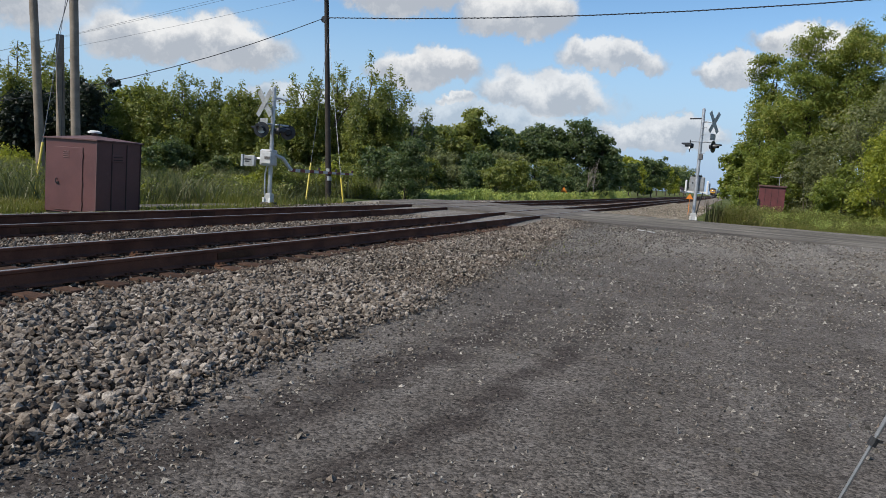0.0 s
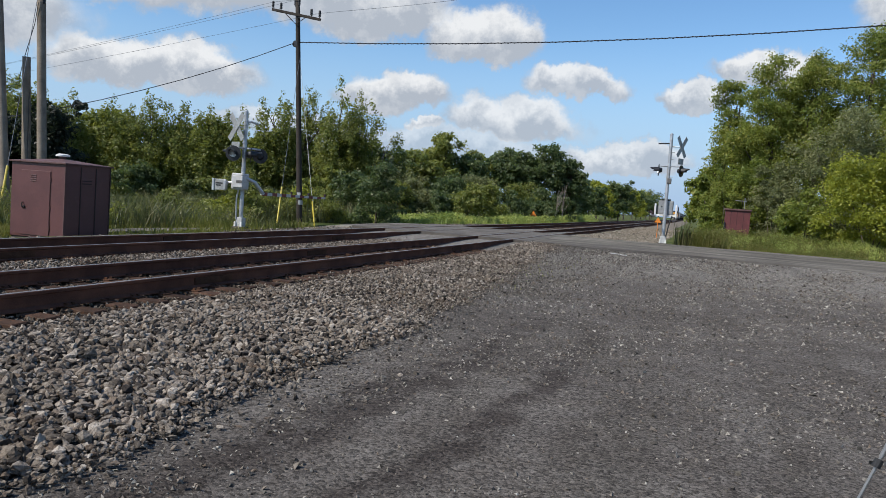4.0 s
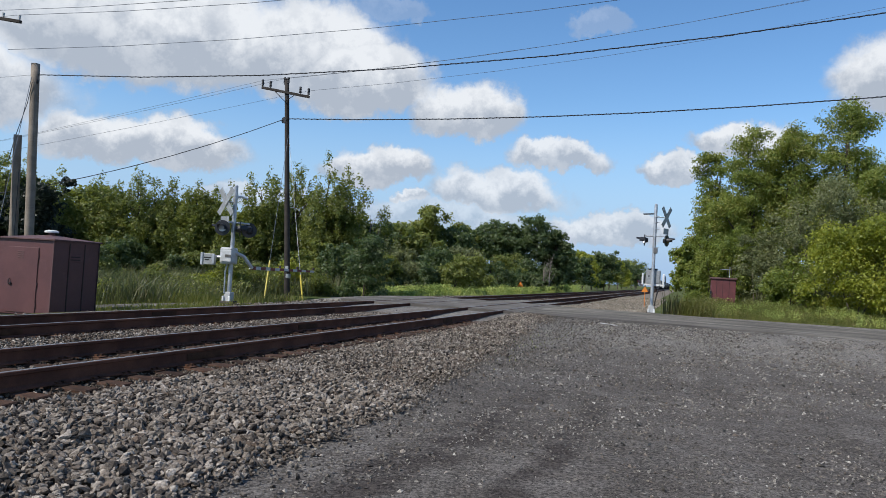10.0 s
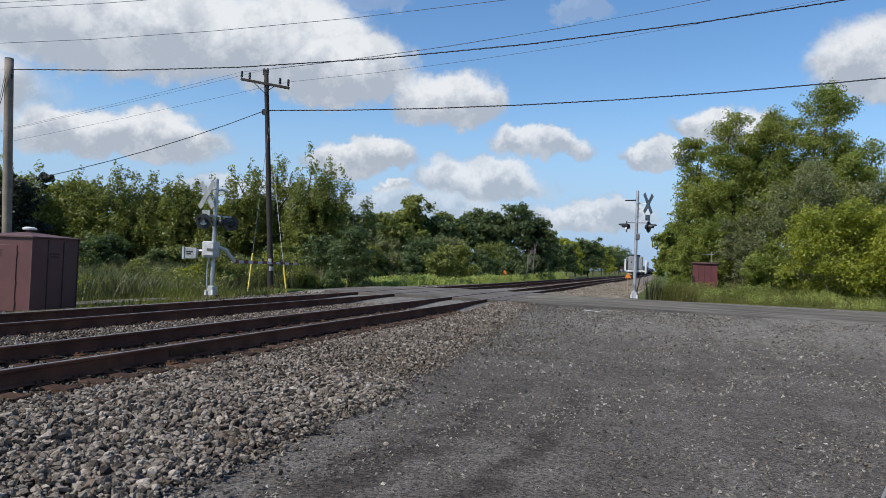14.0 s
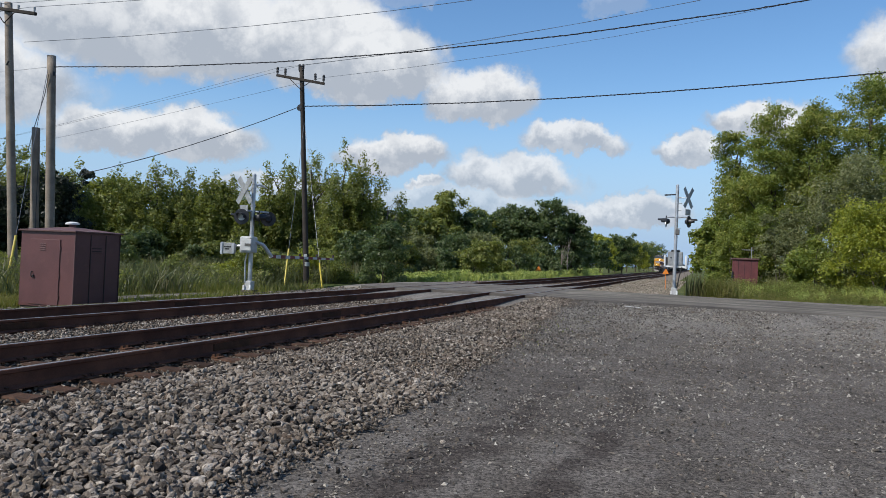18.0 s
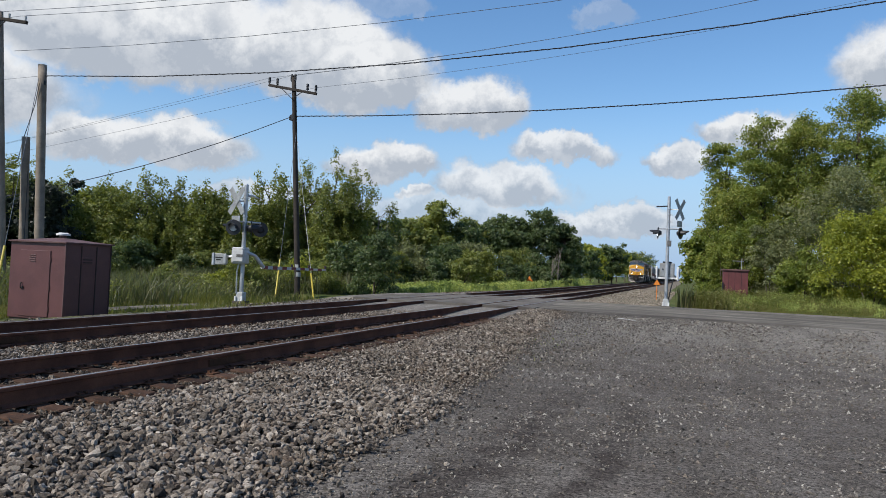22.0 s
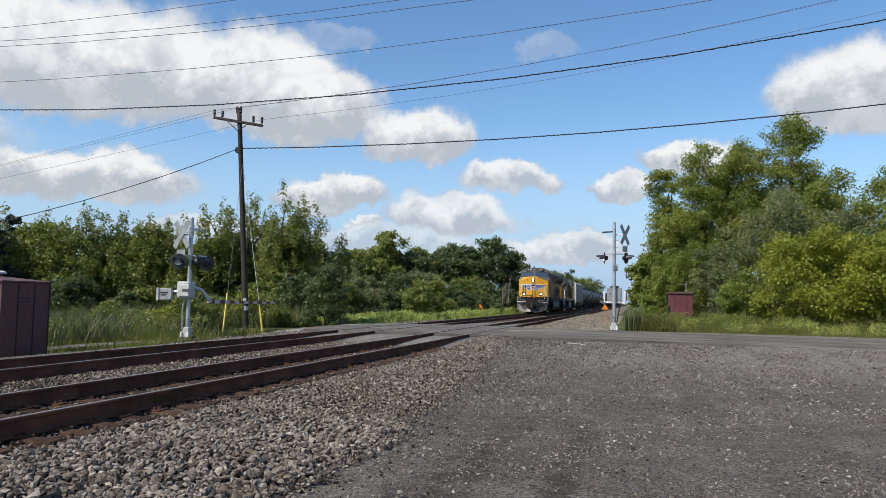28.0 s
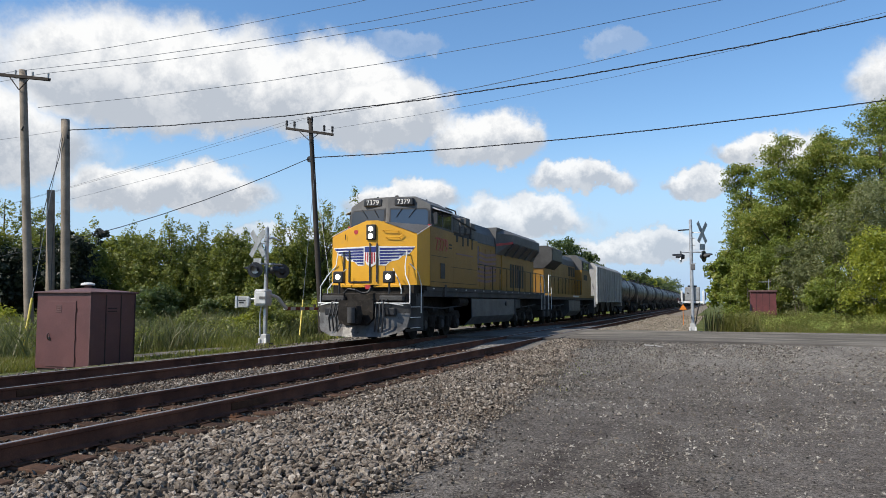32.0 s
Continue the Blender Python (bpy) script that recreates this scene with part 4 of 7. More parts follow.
# ---- signal shed ----
def shed(x, y, z, w, d, h, label):
    """Origin at the middle of the base; w along x, d along y."""
    s = thing("equipment_shed", x, y, z, label, "shed")
    body = part("body", abox(-w / 2, w / 2, -d / 2, d / 2, 0, h, 0.008), SHED, s)
    for i in (1, 2):     # lapped panels on the long side
        yy = -d / 2 + d * i / 3
        part("panel_seam", abox(w / 2, w / 2 + 0.012, yy - 0.016, yy + 0.016, 0.02, h - 0.05), DARK_SEAM, body)
    part("edge_trim", abox(w / 2 - 0.02, w / 2 + 0.014, -d / 2 - 0.014, -d / 2 + 0.02, 0, h), SHED_TOP, body)
    part("edge_trim", abox(w / 2 - 0.02, w / 2 + 0.014, d / 2 - 0.03, d / 2 + 0.006, 0, h), DARK_SEAM, body)
    # double doors on the front
    dx0, dx1 = -w * 0.30, w * 0.24
    door = part("door", abox(dx0, dx1, -d / 2 - 0.022, -d / 2, 0.06, h - 0.22, 0.006), SHED, s, "oxide-red steel door with louvres")
    part("door_gap", abox(dx0 - 0.012, dx0 - 0.002, -d / 2 - 0.006, -d / 2 + 0.002, 0.06, h - 0.22), DARK_SEAM, door)
    part("door_gap", abox(dx1 + 0.002, dx1 + 0.014, -d / 2 - 0.006, -d / 2 + 0.002, 0.06, h - 0.22), DARK_SEAM, door)
    for k in range(4):
        part("louvre", abox(dx0 + 0.32, dx0 + 0.54, -d / 2 - 0.034, -d / 2 - 0.02, h - 0.36 - 0.055 * k, h - 0.335 - 0.055 * k, 0.004), SHED_TOP, door)
    hd = part("handle", rods([(dx0 + 0.10, -d / 2 - 0.03, 0.80), (dx0 + 0.10, -d / 2 - 0.07, 0.84), (dx0 + 0.10, -d / 2 - 0.07, 0.94), (dx0 + 0.10, -d / 2 - 0.03, 0.96)], 0.014), BLACK, door, "black latch handle")
    part("padlock", abox(dx0 + 0.12, dx0 + 0.17, -d / 2 - 0.06, -d / 2 - 0.03, 0.80, 0.87, 0.006), BLACK, door)
    for zz in (0.28, 0.85, h - 0.45):
        part("hinge", arod((dx1 + 0.012, -d / 2 - 0.02, zz - 0.06), (dx1 + 0.012, -d / 2 - 0.02, zz + 0.06), 0.014), SHED_TOP, door)
    # vent plate on the long side
    vent = part("vent_plate", abox(w / 2, w / 2 + 0.02, -0.28, 0.16, h - 0.56, h - 0.36, 0.006), SHED, s)
    for k in range(2):
        part("vent_slot", abox(w / 2 + 0.02, w / 2 + 0.028, -0.24, 0.10, h - 0.52 + 0.08 * k, h - 0.49 + 0.08 * k), DARK_SEAM, vent)
    ov = 0.06
    roof = bmesh.new()
    prism(roof, [(-w / 2 - ov, h), (w / 2 + ov, h), (w / 2 + ov, h + 0.035), (-w / 2 - ov, h + 0.035)], -d / 2 - ov, d / 2 + ov)
    b = [roof.verts.new(v) for v in ((-w / 2 - ov, -d / 2 - ov, h + 0.035), (w / 2 + ov, -d / 2 - ov, h + 0.035), (w / 2 + ov, d / 2 + ov, h + 0.035), (-w / 2 - ov, d / 2 + ov, h + 0.035))]
    apex = roof.verts.new((0, 0, h + 0.17))
    for i in range(4):
        roof.faces.new((b[i], b[(i + 1) % 4], apex))
    part("roof", roof, SHED_TOP, s, "shallow faded red hip roof")
    v = part("roof_vent", arod((0, 0, h + 0.13), (0, 0, h + 0.24), 0.09, seg=16), SHED_TOP, s, "pale mushroom roof vent")
    cap = bmesh.new()
    rod(cap, (0, 0, h + 0.23), (0, 0, h + 0.275), 0.19, 0.19, seg=20)
    rod(cap, (0, 0, h + 0.275), (0, 0, h + 0.31), 0.19, 0.10, seg=20)
    part("vent_cap", cap, WHITE, v)
    part("plinth", abox(-w / 2 + 0.03, w / 2 - 0.03, -d / 2 + 0.03, d / 2 - 0.03, -0.3, 0.0), DIRT_EDGE, s)
    return s


shed(-17.265, 16.935, -0.27, 1.91, 1.67, 2.08, "oxide-red steel equipment shed with a hip roof, beside the tracks")
far_shed = thing("equipment_shed", 3.1, 63.0, 0.50, "small faded red equipment shed half sunk in weeds", "shed")
fb = part("body", abox(-0.90, 0.90, -0.8, 0.8, -0.4, 1.92, 0.01), material("faded_red_paint", (0.135, 0.034, 0.036), (0.10, 0.027, 0.028), 0.6, scale=2, fine=60, bump=0.05), far_shed)
for xx in (-0.5, -0.05, 0.42):
    part("panel_seam", abox(xx - 0.012, xx + 0.012, -0.812, -0.8, 0.05, 1.88), DARK_SEAM, fb)
part("side_post", abox(-0.98, -0.86, -0.9, -0.8, 0, 1.0), BLACK, far_shed)
part("roof", abox(-0.98, 0.98, -0.9, 0.9, 1.92, 2.06, 0.03), SHED_TOP, far_shed, "flat dark roof")
an = part("antenna_mast", arod((0.45, 0, 2.06), (0.45, 0, 2.95), 0.025), ALU, far_shed, "thin metal antenna")
part("antenna_bar", arod((-0.25, 0, 2.72), (0.6, 0, 2.72), 0.018), ALU, an)


# ---- crossing signals ----
def lamp_head(parent, c, n, lens=LENS_RED):
    """A flashing-light unit: round black backing, hood, lens; n points where it shines."""
    c, n = Vector(c), Vector(n).normalized()
    u = part("light_unit", disc(bmesh.new(), c, n, 0.29, 0.03, 24), BLACK, parent, "black round flashing-light unit with a hood")
    back = bmesh.new()
    rod(back, c - n * 0.17, c - n * 0.01, 0.10, 0.15, seg=16)
    part("housing", back, BLACK, u)
    hood = bmesh.new()
    q = n.to_track_quat("Z", "Y").to_matrix().to_4x4()
    side = Vector((0, 0, 1)).cross(n).normalized()
    a0 = []
    for k in range(13):
        a = math.pi * (-0.12 + 1.24 * k / 12)
        o = (side * math.cos(a) + Vector((0, 0, 1)) * math.sin(a)) * 0.155
        ln = 0.40 if 2 < k < 10 else 0.24
        a0.append((hood.verts.new(c + o + n * 0.015), hood.verts.new(c + o * 0.86 + n * ln), hood.verts.new(c + o * 0.80 + n * ln), hood.verts.new(c + o * 0.93 + n * 0.015)))
    for p0, p1 in zip(a0[:-1], a0[1:]):
        for i in range(3):
            hood.faces.new((p0[i], p1[i], p1[i + 1], p0[i + 1]))
    part("hood", hood, BLACK, u)
    part("lens", disc(bmesh.new(), c + n * 0.025, n, 0.145, 0.03, 20), lens, u, "round signal lens")
    return u


def crossbuck(parent, c, n, mat=GREY_SIGN, plate=True):
    c, n = Vector(c), Vector(n).normalized()
    s = Vector((0, 0, 1)).cross(n).normalized()
    up = Vector((0, 0, 1))
    for sg in (-1, 1):
        d = (s * sg * 0.62 + up * 0.78).normalized()
        w = d.cross(n).normalized()
        b = bmesh.new()
        vs = [b.verts.new(c + d * a * 0.61 + w * e * 0.115 + n * (f * 0.006 + 0.012 * sg)) for f in (-1, 1) for a, e in ((-1, -1), (1, -1), (1, 1), (-1, 1))]
        b.faces.new(vs[:4]), b.faces.new(vs[4:][::-1])
        for i in range(4):
            b.faces.new((vs[i], vs[i + 4], vs[(i + 1) % 4 + 4], vs[(i + 1) % 4]))
        bmesh.ops.recalc_face_normals(b, faces=b.faces)
        part("crossbuck_blade", b, mat, parent, "weathered crossbuck blade")
    if plate:
        b = bmesh.new()
        q = Matrix.Translation(c - up * 0.72) @ n.to_track_quat("Y", "Z").to_matrix().to_4x4()
        box(b, -0.23, 0.23, -0.006, 0.006, -0.15, 0.15, m=q)
        part("track_count_plate", b, mat, parent, "small plate under the crossbuck")


def gate_arm(parent, p0, p1, bands):
    """A tapered striped arm from p0 to p1."""
    p0, p1 = Vector(p0), Vector(p1)
    arm = part("gate_arm", arod(p0, p0.lerp(p1, 0.03), 0.05, seg=8), WHITE, parent, "lowered red and white striped gate arm")
    d = (p1 - p0).normalized()
    s = d.cross(Vector((0, 0, 1))).normalized()
    for k in range(bands):
        a, b = p0.lerp(p1, 0.02 + 0.98 * k / bands), p0.lerp(p1, 0.02 + 0.98 * (k + 1) / bands)
        h0, h1 = 0.070 - 0.030 * k / bands, 0.070 - 0.030 * (k + 1) / bands
        bm = bmesh.new()
        vs = [bm.verts.new(q + s * e * 0.018 + Vector((0, 0, f * hh))) for q, hh in ((a, h0), (b, h1)) for e, f in ((-1, -1), (1, -1), (1, 1), (-1, 1))]
        bm.faces.new(vs[:4]), bm.faces.new(vs[4:][::-1])
        for i in range(4):
            bm.faces.new((vs[i], vs[i + 4], vs[(i + 1) % 4 + 4], vs[(i + 1) % 4]))
        bmesh.ops.recalc_face_normals(bm, faces=bm.faces)
        part("stripe", bm, RED_BAND if k % 2 == 0 else OFF_WHITE, arm)
    for f in (0.45, 0.72, 0.99):
        q = p0.lerp(p1, f)
        part("arm_lamp", rod(bmesh.new(), q + Vector((0, 0, 0.06)), q + Vector((0, 0, 0.17)), 0.045, seg=10), LENS_RED, arm)
    return arm


def signal_base(s, h, lean):
    mast = part("mast", arod((0, 0, 0.05), (lean, 0, h), 0.085, 0.078, seg=16), ALU, s, "weathered aluminium signal mast")
    part("mast_cap", arod((lean, 0, h), (lean, 0, h + 0.05), 0.078, 0.03, seg=16), ALU, mast)
    base = part("junction_base", abox(-0.14, 0.14, -0.14, 0.14, 0.0, 0.36, 0.02), OFF_WHITE, s, "white junction-box base")
    part("base_flange", abox(-0.24, 0.24, -0.24, 0.24, -0.25, 0.02, 0.02), DIRT_EDGE, base)
    for sx in (-0.14, 0.14):
        part("base_lug", abox(sx - 0.04, sx + 0.04, -0.2, -0.15, 0.0, 0.2, 0.01), WHITE, base)
    return mast


ls = thing("crossing_signal", -16.5, 24.85, 0.0, "aluminium level-crossing signal with crossbuck, flashing lights and lowered gate", "crossing signal", "crossing signals")
mast = signal_base(ls, 4.42, 0.0)
for zz in (3.9, 4.05, 3.2):
    part("clamp", arod((0, 0, zz), (0, 0, zz + 0.05), 0.10, seg=14), ALU, mast)
part("top_bracket", rods([(0, 0, 3.98), (0.10, 0.25, 4.05), (0.16, 0.62, 3.98)], 0.035), ALU, mast, "angled bracket")
crossbuck(ls, (-0.22, -0.28, 3.80), (-0.30, -0.95, 0))
part("crossbuck_brace", rods([(0, 0, 3.80), (-0.22, -0.26, 3.80)], 0.025), ALU, ls)
part("light_arm", rods([(-0.22, -0.62, 3.02), (0.30, 0.62, 3.02)], 0.035, 10), ALU, ls, "cross arm for the lights")
for (cx, cy), n in (((-0.10, -0.58), (0.30, -0.95)), ((-0.42, -0.10), (-0.83, -0.5)), ((0.26, 0.06), (0.83, 0.5)), ((0.24, 0.72), (-0.55, 0.80))):
    lamp_head(ls, (cx, cy, 2.78), (*n, 0), LENS_GREY if n[1] < -0.9 else LENS_RED)
    part("lamp_stem", rods([(cx * 0.4, cy * 0.4, 3.02), (cx, cy, 3.0)], 0.022), ALU, ls)
mech = part("gate_mechanism", abox(-0.30, 0.22, -0.36, 0.12, 1.42, 2.05, 0.05), OFF_WHITE, ls, "white gate mechanism housing")
part("mechanism_cover", abox(-0.2, 0.25, -0.40, -0.36, 1.5, 1.95, 0.02), OFF_WHITE, mech)
part("mechanism_slot", abox(-0.02, 0.24, -0.415, -0.40, 1.68, 1.78), TANK_GREY, mech)
cw = part("counterweight", abox(-1.02, -0.44, -0.46, -0.40, 1.36, 1.78, 0.015), GREY_SIGN, ls, "grey counterweight plates")
part("weight_plate", abox(-1.04, -0.94, -0.50, -0.36, 1.34, 1.80, 0.01), ALU, cw)
part("weight_plate", abox(-0.52, -0.42, -0.50, -0.36, 1.40, 1.74, 0.01), ALU, cw)
part("weight_arm", rods([(-1.0, -0.43, 1.62), (0.1, -0.2, 1.72)], 0.05), ALU, cw)
for x0, x1, z0 in ((-0.90, -0.58, 1.60), (-0.86, -0.66, 1.52)):
    part("writing_bar", abox(x0, x1, -0.466, -0.46, z0, z0 + 0.05), BLACK, cw)
for a in (0.15, 0.24):
    part("arm_bracket", rods([(0.15, a - 0.3, 1.9), (0.34, a + 0.1, 1.75), (0.45, a + 0.55, 1.32)], 0.055), ALU, ls)
gate_arm(ls, (0.42, 0.65, 1.32), (1.50, 3.95, 1.30), 14)
part("cable_conduit", rods([(-0.12, -0.14, 0.3), (-0.14, -0.15, 1.1), (-0.05, -0.16, 1.5)], 0.03), ALU, ls)

rs = thing("crossing_signal", -1.42, 39.3, 0.22, "aluminium level-crossing signal with crossbuck and side lights beside the road", "crossing signal", "crossing signals")
mast = signal_base(rs, 5.48, -0.02)
for zz in (4.85, 4.55, 4.2, 3.85, 3.3):
    part("clamp", arod((0, 0, zz), (0, 0, zz + 0.05), 0.10, seg=14), ALU, mast)
    part("band_stud", arod((0.05, -0.05, zz + 0.02), (0.2, -0.1, zz + 0.02), 0.014, seg=6), ALU, mast)
part("top_bracket", rods([(0.05, 0, 5.02), (-0.62, -0.05, 4.98)], 0.035), BLACK, mast, "dark top bracket")
crossbuck(rs, (0.52, -0.06, 4.85), (0.86, -0.5, 0))
part("crossbuck_brace", rods([(0, 0, 4.85), (0.5, -0.05, 4.85)], 0.022), ALU, rs)
part("light_arm", rods([(-0.45, -0.02, 3.88), (0.55, -0.02, 3.88)], 0.035, 10), ALU, rs, "cross arm for the lights")
lamp_head(rs, (-0.50, -0.08, 3.66), (-0.99, -0.13, 0), LENS_GLINT)
lamp_head(rs, (0.58, -0.10, 3.66), (0.93, -0.38, 0))
part("relay_box", abox(-0.04, 0.16, -0.14, 0.08, 3.0, 3.28, 0.02), TANK_GREY, rs)
mech = part("gate_mechanism", abox(-0.36, 0.36, 0.10, 0.52, 1.42, 2.16, 0.03), GREY_SIGN, rs, "grey gate mechanism housing")
part("mechanism_door", abox(-0.33, -0.08, 0.07, 0.10, 1.48, 2.1, 0.02), GREY_SIGN, mech)
part("mechanism_door", abox(0.12, 0.33, 0.07, 0.10, 1.48, 2.1, 0.02), GREY_SIGN, mech)
part("door_knob", disc(bmesh.new(), (-0.2, 0.06, 1.85), (0, 1, 0), 0.04, 0.03), BLACK, mech)
part("cross_rail", abox(-0.55, 0.60, 0.08, 0.15, 1.36, 1.45, 0.01), WHITE, rs, "white cross rail of the gate")
for xx in (-0.50, 0.52):
    part("counterweight", abox(xx - 0.045, xx + 0.045, 0.02, 0.16, 1.30, 1.98, 0.015), WHITE, rs, "upright white counterweight plate")
    part("side_plate", abox(xx + 0.07, xx + 0.12, 0.1, 0.4, 1.5, 1.88, 0.01), TANK_GREY, rs)
part("top_cap", abox(-0.22, 0.22, 0.1, 0.4, 2.16, 2.24, 0.02), BLACK, mech)
gate_arm(rs, (-0.50, 0.0, 1.34), (-0.47, -4.4, 1.42), 14)
part("cable_conduit", rods([(0.12, -0.05, 0.3), (0.22, -0.1, 0.9), (0.34, -0.1, 1.4)], 0.03), RUBBER, rs)


# ---- poles and wires ----
def insulator(parent, c, mat=BLACK):
    bm = bmesh.new()
    c = Vector(c)
    for k in range(4):
        rod(bm, c + Vector((0, 0, 0.09 * k)), c + Vector((0, 0, 0.09 * k + 0.075)), 0.085, 0.06, seg=10)
    rod(bm, c - Vector((0, 0, 0.1)), c + Vector((0, 0, 0.36)), 0.02, seg=6)
    return part("insulator", bm, mat, parent, "dark ribbed insulator")


def pole_body(name, x, y, z0, z1, lean, r0, r1, mat, label):
    p = thing(name, x, y, z0, label, "utility pole", "utility poles")
    bm = bmesh.new()
    n = 9
    h = z1 - z0
    prev = None
    for k in range(n + 1):
        f = k / n
        c = Vector((lean[0] * f, lean[1] * f, h * f - (0.3 if k == 0 else 0)))
        r = r0 + (r1 - r0) * f
        ring = [bm.verts.new(c + Vector((math.cos(a), math.sin(a), 0)) * r * (1 + 0.04 * noise.noise(Vector((k, a, x))))) for a in [i * math.pi / 6 for i in range(12)]]
        if prev:
            for i in range(12):
                bm.faces.new((prev[i], prev[(i + 1) % 12], ring[(i + 1) % 12], ring[i]))
        prev = ring
    bm.faces.new(prev)
    part("shaft", bm, mat, p, smooth=True)
    return p


up = pole_body("utility_pole", -21.78, 38.8, -0.36, 12.45, (-0.98, 0, 0), 0.17, 0.125, WOOD_DARK, "dark wooden utility pole with a crossarm and insulators")
ca = part("crossarm", abox(-0.075, 0.075, -0.06, 0.06, -1.62, 1.62, 0.01), WOOD_DARK, up, "dark wooden crossarm")
ca.matrix_local = Matrix.Translation((-0.93, -0.16, 11.98)) @ Matrix.Rotation(radians(101), 4, "Y")
for a in (-0.75, 0.75):
    part("arm_brace", rods([(-0.93 + a, -0.2, 11.98 - a * 0.16), (-0.90, -0.2, 11.42)], 0.022), WOOD_DARK, up)
for a in (-1.55, -1.02, 0.98, 1.52):
    insulator(up, (-0.93 + a, -0.16, 12.12 - a * 0.19))
for a in (-0.10, 0.14):
    insulator(up, (-0.98 + a, -0.05, 12.55))
part("cable_clamp", arod((-0.95, -0.1, 10.34), (-0.9, 0.1, 10.34), 0.19, seg=12), BLACK, up)
part("marker_band", arod((-0.05, 0, 1.1), (-0.05, 0, 1.35), 0.175, 0.174, seg=12), GREY_SIGN, up)
part("pole_tag", abox(-0.16, 0.05, -0.19, -0.172, 1.5, 1.8), GREY_SIGN, up)

p1 = pole_body("utility_pole", -24.86, 21.8, -0.4, 10.65, (-0.97, 0, 0), 0.175, 0.14, WOOD, "tall weathered wooden utility pole with a crossarm")
ca = part("crossarm", abox(-0.06, 0.06, -0.06, 0.06, -1.45, 1.45, 0.01), WOOD_DARK, p1, "wooden crossarm")
ca.matrix_local = Matrix.Translation((-0.82, -0.16, 10.72)) @ Matrix.Rotation(radians(100), 4, "Y")
for a in (-1.3, -0.35, 0.55, 1.35):
    part("pin_insulator", arod((-0.82 + a, -0.16, 10.78 - a * 0.17), (-0.82 + a, -0.16, 10.95 - a * 0.17), 0.035, 0.05, seg=10), OFF_WHITE, p1, "small pale pin insulator")
for a in (-0.6, 0.6):
    part("arm_brace", rods([(-0.90 + a, -0.2, 10.76 - a * 0.16), (-0.90, -0.2, 10.2)], 0.02), WOOD_DARK, p1)
part("pole_step", arod((-0.80, -0.1, 8.6), (-0.52, -0.25, 8.7), 0.03), BLACK, p1)
p2 = pole_body("utility_pole", -24.05, 22.7, -0.4, 8.78, (-0.46, 0, 0), 0.185, 0.16, WOOD, "weathered wooden pole carrying a twisted cable")
part("cable_clamp", arod((-0.45, -0.02, 8.45), (-0.43, 0.05, 8.45), 0.2, seg=12), BLACK, p2)
part("hanging_wire", rods([(-0.35, -0.2, 8.4), (-0.5, -0.2, 7.6), (-1.0, -0.2, 6.2), (-1.2, -0.2, 5.4)], 0.014, 5), CABLE, p2)
p3 = pole_body("utility_pole", -24.76, 22.6, -0.4, 5.95, (-0.25, 0, 0), 0.17, 0.15, WOOD, "short weathered wooden pole stub")
part("ground_wire", rods([(0.12, -0.16, 5.0), (0.15, -0.18, 3.0), (0.2, -0.18, 0.2)], 0.014, 5), CABLE, p3)


def guy(a, b, guard_from, label):
    g = thing("guy_wire", *b, label, "guy wire", "guy wires")
    a, b = Vector(a) - Vector(b), Vector((0, 0, 0))
    part("wire", arod(b, a, 0.012, seg=5), WIRE, g)
    part("guard", arod(a.normalized() * 0.02, a.normalized() * guard_from, 0.045, seg=10), YELLOW_GUARD, g, "yellow plastic guy guard")
    return g


guy((-24.45, 22.5, 8.2), (-22.75, 19.6, -0.36), 2.2, "steel guy wire with a yellow guard beside the shed")
guy((-22.4, 38.8, 9.2), (-21.0, 35.0, -0.34), 2.2, "steel guy wire with a yellow guard at the pole")
guy((-22.3, 38.8, 8.6), (-18.85, 35.2, -0.3), 1.5, "short steel guy wire with a yellow guard at the pole")


def wire(pts, r, mat, label, category="wire", name="overhead_wire", twist=0):
    """A hanging wire through points, one span after another with a little sag."""
    bm = bmesh.new()
    full = []
    for (a, b) in zip(pts[:-1], pts[1:]):
        a, b = Vector(a), Vector(b)
        n = 14
        for k in range(n):
            full.append(a.lerp(b, k / n))
    full.append(Vector(pts[-1]))
    for a, b in zip(full[:-1], full[1:]):
        rod(bm, a, b, r, seg=5, caps=False)
    ob = tagged(new(name, mesh_of(bm, name, mat)), label, category, "overhead wires")
    if twist:
        tw = bmesh.new()
        prev = None
        for a, b in zip(full[:-1], full[1:]):
            for k in range(4):
                ph = k * math.pi / 2
                q = a.lerp(b, k / 4) + Vector((0, math.cos(ph) * r * 1.05, math.sin(ph) * r * 1.05))
                if prev is not None:
                    rod(tw, prev, q, r * 0.7, seg=4, caps=False)
                prev = q
        part("messenger_wire", tw, mat, ob)
    return ob


def sagged(a, b, sag, n=10):
    a, b = Vector(a), Vector(b)
    return [a.lerp(b, k / n) - Vector((0, 0, 4 * sag * (k / n) * (1 - k / n))) for k in range(n + 1)]


wire(sagged((-22.68, 38.8, 10.08), (28, 38.8, 13.15), 1.05), 0.026, CABLE, "thick black twisted overhead cable crossing the tracks", "cable", "overhead_cable", 1)
wire(sagged((-22.68, 38.8, 10.08), (-39.6, 27.2, 3.0), 0.85), 0.022, CABLE, "thick black overhead cable sloping off over the trees", "cable", "overhead_cable")
wire(sagged((-24.5, 22.7, 8.35), (26, 22.7, 13.43), 1.98), 0.017, CABLE, "twisted overhead service cable from the wooden pole", "cable", "overhead_cable", 1)
wire(sagged((-24.5, 22.7, 8.35), (-70, 24, 8.4), 0.4), 0.006, WIRE, "thin overhead wire behind the poles")
